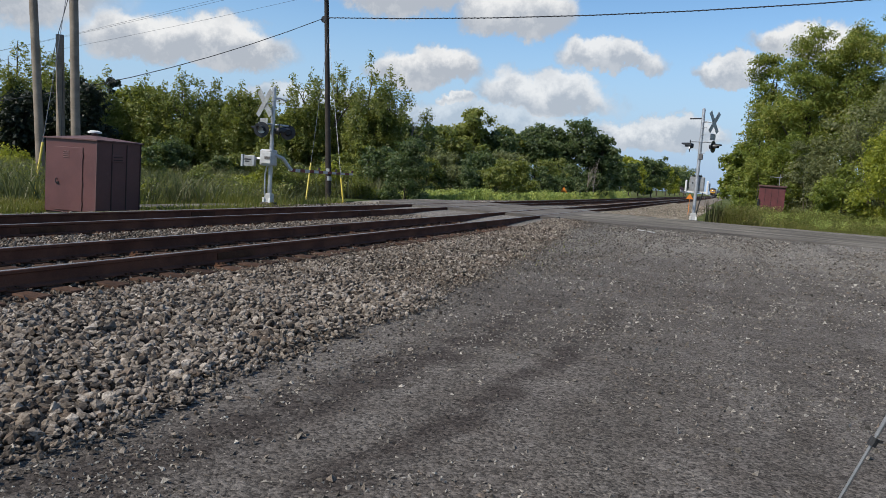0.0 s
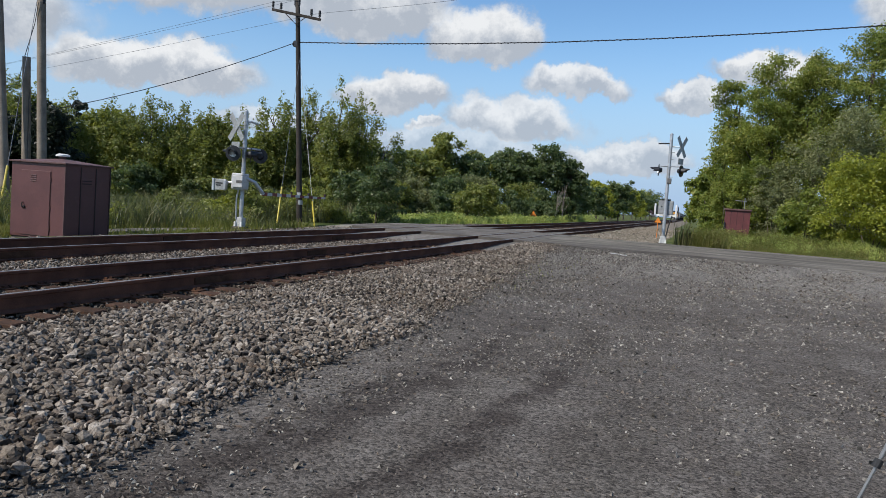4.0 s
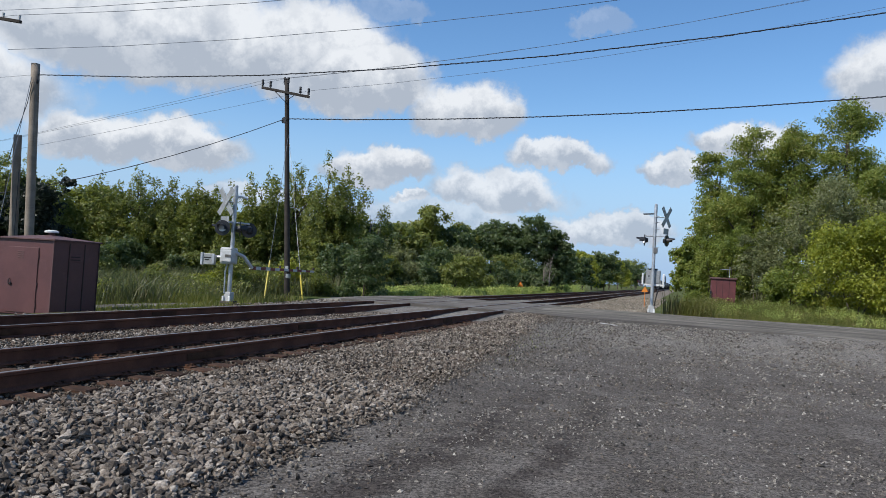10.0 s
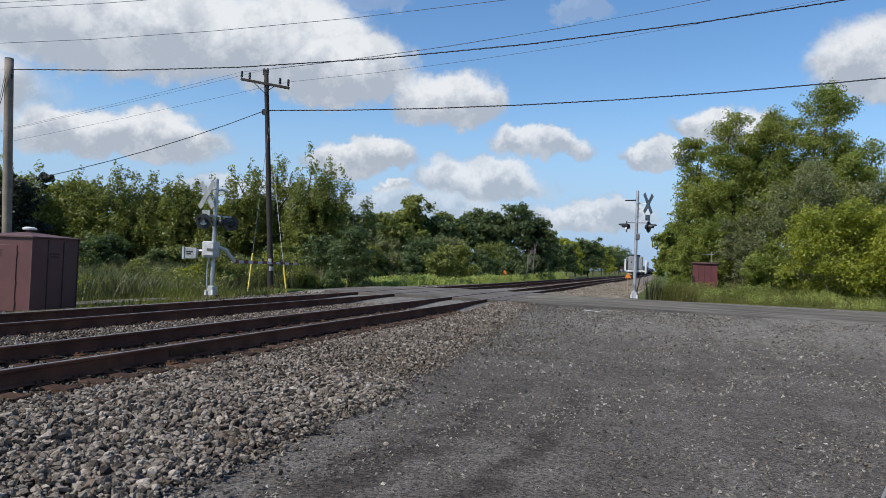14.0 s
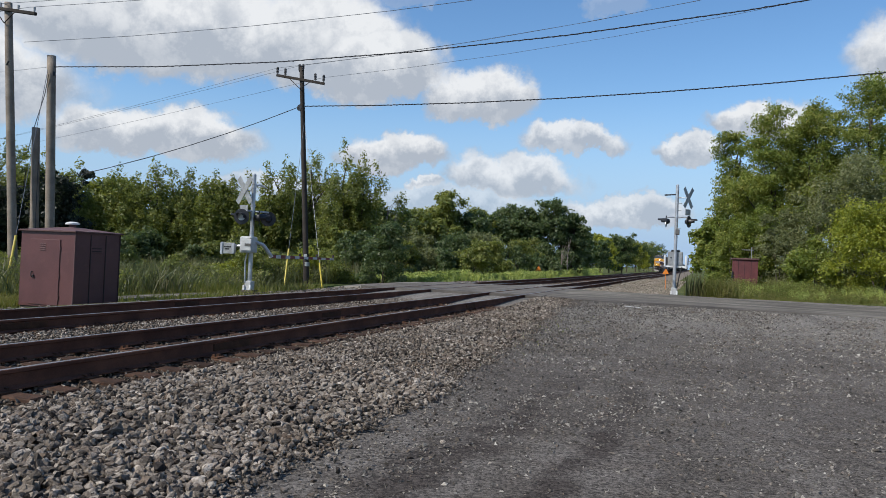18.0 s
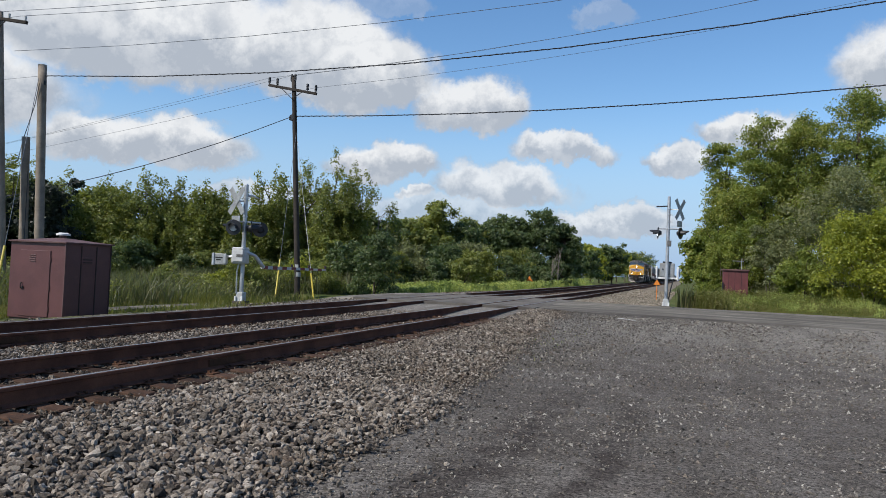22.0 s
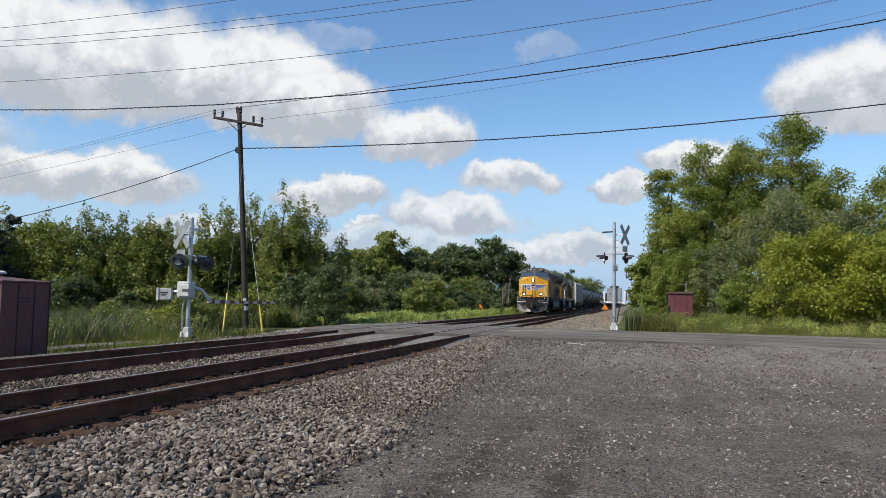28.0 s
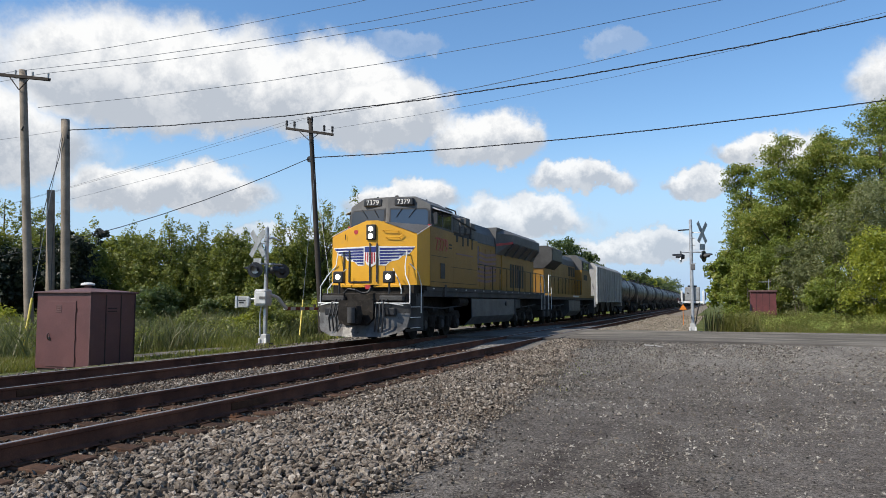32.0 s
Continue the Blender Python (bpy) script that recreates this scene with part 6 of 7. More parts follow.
        part("mirror", abox(sg * 1.62 - 0.03, sg * 1.62 + 0.16, 1.40, 1.44, 4.05, 4.45, 0.01), BLACK, cb)
        part("red_corner", abox(sg * 1.55 - 0.05, sg * 1.55 + 0.035, 1.20, 1.36, 3.93, 4.03), EMBLEM_RED, cb)
        lettering("7379", 0.66, EMBLEM_RED, low, Matrix.Translation((sg * 1.60, 2.36, 3.36)) @ Matrix.Rotation(radians(90 * sg), 4, "Z") @ Matrix.Rotation(radians(90), 4, "X"), label="red road number")
        part("side_vent", abox(sg * 1.59 - 0.008, sg * 1.59 + 0.014, 2.25, 2.72, 2.16, 2.72, 0.006), SOOT, low, "dark side vent")
        for z0, y0, y1 in ((3.42, 3.15, 3.5), (3.30, 3.15, 3.45), (3.14, 4.0, 6.1)):
            part("writing_bar", abox(sg * 1.595 - 0.004, sg * 1.595 + 0.006, y0, y1, z0, z0 + 0.05), SOOT if y1 < 4 else PALE_EMBLEM, low)
        for y0, y1, zz in ((1.3, 3.1, 2.94), (3.4, 6.6, 2.62), (1.3, 6.6, 2.02)):
            part("panel_seam", abox(sg * 1.592 - 0.004, sg * 1.592 + 0.004, y0, y1, zz, zz + 0.018), SOOT, low)
        part("jacking_post", abox(sg * 1.56 - 0.05, sg * 1.56 + 0.05, 2.7, 2.9, 1.50, 1.95, 0.02), SOOT, L)
    part("roof_hatch", abox(-0.55, 0.55, 1.9, 3.3, 5.03, 5.10, 0.02), SOOT, cb)
    hn = part("horn", rods([(-0.25, 3.1, 5.20), (-0.25, 2.7, 5.20)], 0.05), SOOT, cb, "roof horn")
    part("horn_bell", arod((-0.25, 2.72, 5.20), (-0.25, 2.5, 5.20), 0.05, 0.10, seg=12), SOOT, hn)
    for x0, y0 in ((0.45, 2.2), (-0.7, 1.8), (0.75, 3.0)):
        part("antenna", arod((x0, y0, 5.0), (x0, y0, 5.16), 0.05, 0.03), BLACK, cb)
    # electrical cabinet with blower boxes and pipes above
    ec = part("electrical_cabinet", abox(-1.585, 1.585, 3.7, 6.8, 1.86, 3.86, 0.02), YELLOW_SHADED, L, "yellow equipment cabinet")
    part("cabinet_top", aprism([(-1.45, 3.86), (1.45, 3.86), (1.40, 4.45), (1.0, 4.88), (-1.0, 4.88), (-1.40, 4.45)], 3.7, 6.8), SOOT, ec, "sooty grey cabinet top")
    for sg in (-1, 1):
        for y0, y1, z0, z1 in ((3.85, 4.55, 4.0, 4.5), (4.75, 5.2, 3.95, 4.62), (5.4, 5.9, 4.05, 4.7), (6.1, 6.6, 3.9, 4.55)):
            gr = part("grille", abox(sg * 1.43 - 0.10, sg * 1.43 + 0.10, y0, y1, z0, z1, 0.02), LOCO_GREY, ec, "grey blower box")
            for k in range(4):
                part("slat", abox(sg * 1.535 - 0.006, sg * 1.535 + 0.006, y0 + 0.05, y1 - 0.05, z0 + 0.06 + 0.11 * k, z0 + 0.10 + 0.11 * k), BLACK, gr)
        part("cabinet_pipe", rods([(sg * 1.50, 3.8, 4.56), (sg * 1.55, 5.2, 4.40), (sg * 1.55, 6.6, 4.30), (sg * 1.2, 7.2, 4.30)], 0.04), SOOT, ec)
        for y0, w_, z0 in ((4.0, 0.22, 3.62), (4.75, 0.16, 3.50), (5.35, 0.2, 3.55), (5.95, 0.12, 3.45)):
            part("cabinet_slot", abox(sg * 1.585 - 0.006, sg * 1.585 + 0.010, y0, y0 + w_, z0, 3.86), SOOT, ec)
        part("roof_guard", rods([(sg * 0.8, 4.9, 4.85), (sg * 0.8, 5.0, 5.08), (sg * 0.8, 6.2, 5.08), (sg * 0.8, 6.3, 4.85)], 0.03, 6), SOOT, ec)
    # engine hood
    hood = part("hood", abox(-1.05, 1.05, 6.8, 12.4, 1.86, 3.95, 0.03), YELLOW_SHADED, L, "yellow engine hood")
    part("hood_top", aprism([(-1.05, 3.95), (1.05, 3.95), (1.00, 4.40), (0.75, 4.82), (-0.75, 4.82), (-1.00, 4.40)], 6.8, 12.4), LOCO_GREY, hood, "grey hood top")
    for k in range(4):
        part("exhaust_stack", abox(-0.3, 0.3, 7.4 + 1.2 * k, 8.0 + 1.2 * k, 4.8, 4.92, 0.02), SOOT, hood)
    for sg in (-1, 1):
        for k in range(6):
            hd_ = part("hood_door", abox(sg * 1.05 - 0.008, sg * 1.05 + 0.012, 6.95 + 0.90 * k, 7.78 + 0.90 * k, 2.0, 3.75, 0.006), YELLOW_SHADED, hood)
            part("door_latch", abox(sg * 1.066 - 0.006, sg * 1.066 + 0.006, 7.70 + 0.90 * k, 7.75 + 0.90 * k, 2.7, 2.9), SOOT, hd_)
        # flag: dark canton, then wavy faded stripes
        facet("flag_canton", [(sg * 1.068, 7.3, 3.05), (sg * 1.068, 8.6, 3.0), (sg * 1.068, 8.6, 3.78), (sg * 1.068, 7.3, 3.88)], 0.006, EMBLEM_BLUE, hood, "faded blue flag field")
        for k in range(7):
            z0 = 3.55 - 0.2 * k
            ya = 8.65 if k < 3 else 7.3
            facet("flag_stripe", [(sg * 1.068, ya, z0 - 0.09), (sg * 1.068, 9.8, z0 - 0.16), (sg * 1.068, 11.4, z0 - 0.05), (sg * 1.068, 11.4, z0 + 0.06), (sg * 1.068, 9.8, z0 - 0.05), (sg * 1.068, ya, z0 + 0.02)], 0.006, PALE_EMBLEM, hood, "faded painted flag stripe")
    # radiator cabin with its flared overhang
    rad = part("radiator_cabin", abox(-1.10, 1.10, 12.4, 19.2, 1.86, 3.7, 0.03), YELLOW_SHADED, L, "yellow radiator cabin")
    def fl(y, w, zb, zt):
        return [(-1.08, y, 3.60), (1.08, y, 3.60), (w, y, zb), (w, y, zt), (1.15, y, 4.88), (-1.15, y, 4.88), (-w, y, zt), (-w, y, zb)]
    part("radiator_overhang", ring_loft([fl(11.3, 1.10, 4.10, 4.60), fl(12.6, 1.58, 4.22, 4.62), fl(18.6, 1.58, 4.22, 4.62), fl(19.2, 1.35, 4.15, 4.60)]), LOCO_GREY, rad, "flared grey radiator overhang")
    for sg in (-1, 1):
        facet("red_edge", [(sg * 1.12, 11.3, 3.98), (sg * 1.60, 12.6, 4.16), (sg * 1.60, 12.6, 4.26), (sg * 1.12, 11.3, 4.10)], 0.02, EMBLEM_RED, rad, "red warning edge")
        facet("radiator_grille", [(sg * 1.13, 12.7, 3.66), (sg * 1.13, 18.5, 3.66), (sg * 1.57, 18.5, 4.18), (sg * 1.57, 12.7, 4.18)], 0.02, BLACK, rad, "dark radiator intake")
        for k in range(5):
            part("strut", arod((sg * 1.13, 12.8 + 1.4 * k, 3.60), (sg * 1.60, 12.8 + 1.4 * k, 4.16), 0.05, seg=6), LOCO_GREY, rad)
        for k in range(6):
            part("door_louvre", abox(sg * 1.10 - 0.004, sg * 1.10 + 0.02, 13.9 + 0.5 * k, 14.2 + 0.5 * k, 2.05, 3.25, 0.004), SOOT, rad, "tall dark louvre")
        part("side_rail", rods([(sg * 1.47, 6.95, 2.92), (sg * 1.47, 19.6, 2.92)], 0.018, 6), SOOT, L, "walkway handrail")
        for k in range(11):
            part("stanchion", arod((sg * 1.47, 7.0 + 1.23 * k, 1.74), (sg * 1.47, 7.0 + 1.23 * k, 2.92), 0.02, seg=6), SOOT, L)
        end_rails(L, 19.5, 20.35, sg)
    part("rear_light_box", abox(-0.2, 0.2, 19.18, 19.27, 3.6, 4.2, 0.03), BLACK, rad)
    part("rear_door", abox(-0.4, 0.4, 19.2, 19.23, 2.0, 3.4, 0.01), YELLOW_SHADED, rad)
    part("rear_pilot", abox(-1.5, 1.5, 20.0, 20.5, 0.45, 1.7, 0.05), SOOT, L)
    part("rear_coupler", abox(-0.22, 0.22, 20.5, 21.05, 0.72, 1.08, 0.05), GRIME, L)
    # tank and trucks
    tank = part("fuel_tank", aprism([(-1.50, 1.46), (1.50, 1.46), (1.52, 0.72), (1.20, 0.38), (-1.20, 0.38), (-1.52, 0.72)], 6.1, 13.3), TANK_GREY, L, "grey fuel tank")
    for y0 in (6.12, 13.22):
        part("tank_rim", aprism([(-1.53, 1.48), (1.53, 1.48), (1.55, 0.70), (1.22, 0.35), (-1.22, 0.35), (-1.55, 0.70)], y0 - 0.02, y0 + 0.08), SOOT, tank)
    for sg in (-1, 1):
        part("filler", disc(bmesh.new(), (sg * 1.53, 11.5, 1.25), (1, 0, 0), 0.10, 0.08, 14), SOOT, tank)
        part("air_tank", arod((sg * 1.28, 4.9, 1.32), (sg * 1.28, 6.0, 1.32), 0.17, seg=14), GRIME, L)
        part("equipment_box", abox(sg * 1.25 - 0.22, sg * 1.25 + 0.22, 13.6, 14.6, 1.0, 1.48, 0.05), SOOT, L)
    truck_of(L, 3.25, 2.55), truck_of(L, 16.1, 2.55)
    # dark block added to close the gap below and stand for shade
    part("shade_block", abox(-0.62, 0.62, 0.4, 20.2, 0.38, 1.52, 0.04), GRIME, L)
    return L


def trailing_locomotive():
    """Runs long hood first: radiator end at y = 0, cab and nose behind."""
    L = thing("locomotive", 0, 0, 0, "dusty, shade-toned yellow and grey diesel locomotive running long hood first", "locomotive", "locomotives")
    hood = part("hood", abox(-1.02, 1.02, 1.0, 12.0, 1.86, 3.95, 0.03), YELLOW_SHADED, L, "dusty yellow engine hood, darkened as in shade")
    part("hood_top", aprism([(-1.02, 3.95), (1.02, 3.95), (0.95, 4.35), (0.7, 4.66), (-0.7, 4.66), (-0.95, 4.35)], 4.6, 12.0), LOCO_GREY, hood, "grey hood top")
    fl = lambda y, w, zb, zt: [(-1.02, y, zb - 0.5), (1.02, y, zb - 0.5), (w, y, zb), (w, y, zt), (1.2, y, 4.80), (-1.2, y, 4.80), (-w, y, zt), (-w, y, zb)]
    part("radiator_overhang", ring_loft([fl(0.95, 1.55, 3.9, 4.62), fl(4.2, 1.55, 3.9, 4.62), fl(4.8, 1.12, 3.95, 4.5)]), SOOT, hood, "flared sooty radiator overhang")
    for sg in (-1, 1):
        facet("radiator_grille", [(sg * 1.56, 1.1, 3.92), (sg * 1.56, 4.1, 3.92), (sg * 1.56, 4.1, 4.58), (sg * 1.56, 1.1, 4.58)], 0.016, BLACK, hood, "black radiator grille")
        for k in range(10):
            hd_ = part("hood_door", abox(sg * 1.02 - 0.006, sg * 1.02 + 0.012, 1.2 + 1.06 * k, 2.15 + 1.06 * k, 2.0, 3.7, 0.006), YELLOW_SHADED, hood)
            part("door_latch", abox(sg * 1.036 - 0.005, sg * 1.036 + 0.005, 2.05 + 1.06 * k, 2.10 + 1.06 * k, 2.7, 2.9), SOOT, hd_)
        for k in range(3):
            part("intake_grille", abox(sg * 1.02 - 0.004, sg * 1.02 + 0.02, 9.2 + 0.9 * k, 9.9 + 0.9 * k, 3.2, 3.85, 0.006), SOOT, hood)
        part("side_rail", rods([(sg * 1.47, 0.9, 2.92), (sg * 1.47, 12.0, 2.92)], 0.018, 6), SOOT, L, "walkway handrail")
        for k in range(10):
            part("stanchion", arod((sg * 1.47, 0.95 + 1.2 * k, 1.74), (sg * 1.47, 0.95 + 1.2 * k, 2.92), 0.02, seg=6), SOOT, L)
        part("handrail", rods([(sg * 1.52, 0.0, 0.9), (sg * 1.52, 0.0, 2.35), (sg * 1.48, 0.2, 2.95), (sg * 1.48, 0.8, 2.95)], 0.028, 8), HAND_WHITE, L, "white corner handrail")
        part("handrail", rods([(sg * 1.53, 0.75, 0.9), (sg * 1.53, 0.75, 2.2)], 0.022, 8), HAND_WHITE, L, "white step handrail")
        for k in range(3):
            part("step", abox(sg * 1.52 - 0.28, sg * 1.52 + 0.03, 0.05, 0.7, 0.46 + 0.36 * k, 0.50 + 0.36 * k), GRIME, L)
        part("sill_writing", abox(sg * 1.54 - 0.004, sg * 1.54 + 0.004, 8.2, 10.6, 1.68, 1.80), EMBLEM_WHITE, L, "pale stripe on the sill")
    low = part("cab_side", abox(-1.54, 1.54, 12.0, 15.6, 1.86, 3.75, 0.02), YELLOW_SHADED, L, "dusty yellow cab side, darkened as in shade")
    cb = part("cab", aprism([(-1.54, 3.75), (1.54, 3.75), (1.52, 4.45), (1.1, 4.86), (-1.1, 4.86), (-1.52, 4.45)], 12.0, 15.6), LOCO_GREY, L, "grey upper cab")
    for sg in (-1, 1):
        sf = part("window_band", abox(sg * 1.53 - 0.012, sg * 1.53 + 0.02, 12.4, 15.2, 3.75, 4.40, 0.008), BLACK, cb)
        for y0, y1 in ((12.6, 13.6), (13.9, 15.0)):
            part("side_window", abox(sg * 1.555 - 0.006, sg * 1.555 + 0.006, y0, y1, 3.85, 4.32, 0.004), GLASS, sf, "cab side window")
        part("writing_bar", abox(sg * 1.545 - 0.004, sg * 1.545 + 0.006, 12.8, 14.4, 3.0, 3.4), SOOT, low)
    n = part("nose", ring_loft([[(-1.50, 15.6, 1.86), (1.50, 15.6, 1.86), (1.50, 15.6, 3.7), (-1.50, 15.6, 3.7)], [(-1.40, 17.2, 1.86), (1.40, 17.2, 1.86), (1.40, 17.2, 3.3), (-1.40, 17.2, 3.3)]]), YELLOW_SHADED, L, "dusty yellow nose, darkened as in shade")
    part("nose_door", abox(-0.4, 0.4, 17.2, 17.23, 1.95, 3.2, 0.01), YELLOW_SHADED, n)
    part("rear_light_box", abox(-0.2, 0.2, 0.9, 1.0, 3.7, 4.2, 0.03), BLACK, hood)
    part("deck", abox(-1.50, 1.50, 0.1, 18.3, 1.50, 1.74, 0.02), SOOT, L)
    part("sill", abox(-1.54, 1.54, 0.6, 18.0, 1.66, 1.86, 0.01), YELLOW_SHADED, L)
    part("pilot", abox(-1.5, 1.5, -0.1, 0.4, 0.45, 1.7, 0.05), SOOT, L)
    part("rear_pilot", abox(-1.5, 1.5, 18.0, 18.4, 0.45, 1.7, 0.05), SOOT, L)
    part("coupler", abox(-0.22, 0.22, -0.6, -0.1, 0.72, 1.08, 0.05), GRIME, L)
    part("rear_coupler", abox(-0.22, 0.22, 18.4, 18.9, 0.72, 1.08, 0.05), GRIME, L)
    for sg in (-1, 1):
        part("rear_handrail", rods([(sg * 1.50, 18.2, 0.9), (sg * 1.50, 18.2, 2.4), (sg * 1.45, 17.6, 2.9)], 0.026, 8), HAND_WHITE, L, "white corner handrail")
    tank = part("fuel_tank", aprism([(-1.48, 1.46), (1.48, 1.46), (1.50, 0.72), (1.20, 0.38), (-1.20, 0.38), (-1.50, 0.72)], 6.6, 11.4), TANK_GREY, L, "grey fuel tank")
    part("tank_rim", aprism([(-1.51, 1.48), (1.51, 1.48), (1.53, 0.70), (1.22, 0.35), (-1.22, 0.35), (-1.53, 0.70)], 6.56, 6.68), SOOT, tank)
    truck_of(L, 3.4, 2.5), truck_of(L, 14.6, 2.5)
    # same added block that darkens the gap under the deck
    part("shade_block", abox(-0.62, 0.62, 0.2, 18.2, 0.38, 1.52, 0.04), GRIME, L)
    return L


def bogie(parent, y):
    b = part("bogie", abox(-1.0, 1.0, y - 0.25, y + 0.25, 0.45, 0.85, 0.05), GRIME, parent)
    for sg in (-1, 1):
        part("side_frame", aprism([(y - 1.25, 0.35), (y - 0.9, 0.35), (y - 0.5, 0.3), (y + 0.5, 0.3), (y + 0.9, 0.35), (y + 1.25, 0.35), (y + 1.2, 0.62), (y + 0.4, 0.85), (y - 0.4, 0.85), (y - 1.2, 0.62)], sg * 1.0 - 0.08, sg * 1.0 + 0.08, "x"), GRIME, b)
    for dy in (-0.87, 0.87):
        wheelset(b, y + dy, 0.46)


def hopper_car():
    h = thing("hopper_car", 0, 0, 0, "dusty grey covered hopper freight car", "freight car", "freight cars")
    body = part("body", aprism([(-1.56, 1.35), (1.56, 1.35), (1.58, 4.35), (1.2, 4.66), (-1.2, 4.66), (-1.58, 4.35)], 0.9, 18.5), HOPPER, h, "grey slab-sided hopper body")
    for k in range(13):
        for sg in (-1, 1):
            part("side_post", abox(sg * 1.57 - 0.02, sg * 1.57 + 0.04, 1.5 + 1.36 * k, 1.58 + 1.36 * k, 1.4, 4.3), HOPPER, body)
    part("roof_walk", abox(-0.9, 0.9, 0.5, 18.9, 4.68, 4.74), SOOT, h)
    part("end_frame", abox(-1.5, 1.5, 0.35, 0.9, 0.95, 1.35, 0.03), HOPPER, h)
    part("end_frame", abox(-1.5, 1.5, 18.5, 19.1, 0.95, 1.35, 0.03), HOPPER, h)
    for sg in (-1, 1):
        lad = part("ladder", rods([(sg * 1.55, 0.45, 1.2), (sg * 1.55, 0.45, 4.4)], 0.03), HAND_WHITE, h, "pale end ladder")
        part("ladder_rail", rods([(sg * 1.55, 0.9, 1.2), (sg * 1.55, 0.9, 4.4)], 0.03), HAND_WHITE, lad)
        for k in range(8):
            part("rung", arod((sg * 1.55, 0.45, 1.5 + 0.38 * k), (sg * 1.55, 0.9, 1.5 + 0.38 * k), 0.016, seg=5), HAND_WHITE, lad)
    for k in range(4):
        part("outlet", aprism([(3.0 + 3.6 * k, 1.35), (6.2 + 3.6 * k, 1.35), (5.0 + 3.6 * k, 0.5), (4.2 + 3.6 * k, 0.5)], -1.0, 1.0, "x"), SOOT, h)
    bogie(h, 2.3), bogie(h, 17.0)
    return h


def tank_car():
    c = thing("tank_car", 0, 0, 0, "black railway tank car", "freight car", "freight cars")
    tk = bmesh.new()
    prof = [(0.9, 0.05), (0.98, 0.7), (1.2, 1.15), (1.5, 1.36), (1.9, 1.42), (14.6, 1.42), (15.0, 1.36), (15.3, 1.15), (15.52, 0.7), (15.6, 0.05)]
    rings = [[tk.verts.new((r * math.cos(a), y, 2.72 + r * math.sin(a))) for a in [i * math.pi / 14 for i in range(28)]] for y, r in prof]
    for p, q in zip(rings[:-1], rings[1:]):
        for i in range(28):
            tk.faces.new((p[i], q[i], q[(i + 1) % 28], p[(i + 1) % 28]))
    tk.faces.new(rings[0]), tk.faces.new(rings[-1][::-1])
    bmesh.ops.recalc_face_normals(tk, faces=tk.faces)
    t = part("tank", tk, TANKER, c, "black cylindrical tank", smooth=True)
    for y in (3.2, 6.0, 10.4, 13.2):
        part("tank_band", arod((0, y - 0.05, 2.72), (0, y + 0.05, 2.72), 1.435, seg=28, caps=True), TANKER, t)
    d = part("dome", arod((0, 8.25, 4.0), (0, 8.25, 4.5), 0.42, seg=18), TANKER, c)
    part("dome_rail", rods([(-0.8, 7.2, 4.15), (-0.8, 7.2, 4.75), (-0.8, 9.3, 4.75), (-0.8, 9.3, 4.15)], 0.025, 5), SOOT, d)
    part("dome_rail", rods([(0.8, 7.2, 4.15), (0.8, 7.2, 4.75), (0.8, 9.3, 4.75), (0.8, 9.3, 4.15)], 0.025, 5), SOOT, d)
    part("platform", abox(-0.9, 0.9, 7.1, 9.4, 4.1, 4.15), SOOT, d)
    for y0, y1 in ((0.2, 3.2), (13.3, 16.3)):
        part("stub_sill", abox(-0.5, 0.5, y0, y1, 0.95, 1.45, 0.04), GRIME, c)
        part("end_platform", abox(-1.5, 1.5, y0 if y0 < 1 else y1 - 0.6, y0 + 0.6 if y0 < 1 else y1, 1.25, 1.32), SOOT, c)
    for sg in (-1, 1):
        part("end_rail", rods([(sg * 1.45, 0.3, 1.3), (sg * 1.45, 0.3, 2.3), (0, 0.3, 2.35)], 0.025, 5), SOOT, c)
        part("side_ladder", rods([(sg * 1.48, 8.0, 1.3), (sg * 1.48, 8.0, 3.2), (sg * 0.9, 8.0, 4.15)], 0.03, 5), SOOT, c)
    # dark bar added under the tank in place of the shade there
    part("shade_bar", abox(-0.35, 0.35, 3.4, 13.1, 0.55, 1.25, 0.05), GRIME, c)
    bogie(c, 2.2), bogie(c, 14.3)
    return c


moving.append((locomotive(), 0.0))
moving.append((trailing_locomotive(), 21.35))
moving.append((hopper_car(), 40.1))
tk0 = tank_car()
moving.append((tk0, 59.5))
for k in range(1, 26):
    moving.append((copy_thing(tk0, pose(0, 0, 0)), 59.5 + 17.6 * k))

# ---- vegetation ----
def unit(n):
    v = rng.normal(size=(n, 3))
    return v / np.linalg.norm(v, axis=1, keepdims=True)


def leaf_mesh(name, c, out, size, mat):
    """Small folded leaf sprays at the centres c, turned mostly along out."""
    n = len(c)
    nrm = out * 0.7 + unit(n) * 0.75
    nrm /= np.linalg.norm(nrm, axis=1, keepdims=True)
    a = np.cross(nrm, unit(n))
    a /= np.linalg.norm(a, axis=1, keepdims=True) + 1e-9
    b = np.cross(nrm, a)
    s = size[:, None]
    fold = nrm * s * 0.25
    v = np.stack([c - a * s - b * s * 0.25, c + b * s * 0.75 + fold, c + a * s * 1.1 - b * s * 0.45], 1)
    f = (np.arange(n) * 3)[:, None, None] + np.array([[0, 1, 2]])[None]
    return raw_mesh(name, v.reshape(-1, 3), f.reshape(-1, 3), mat)


def limb_mesh(bm, a, b, r0, r1, bend=0.1, seg=6, n=3):
    a, b = Vector(a), Vector(b)
    last = a
    for k in range(1, n + 1):
        f = k / n
        q = a.lerp(b, f) + Vector(rng.normal(size=3)) * bend * (b - a).length * (0.5 if k < n else 0.0) * 0.4
        rod(bm, last, q, r0 + (r1 - r0) * (f - 1 / n), r0 + (r1 - r0) * f, seg, caps=False)
        last = q
    return bm


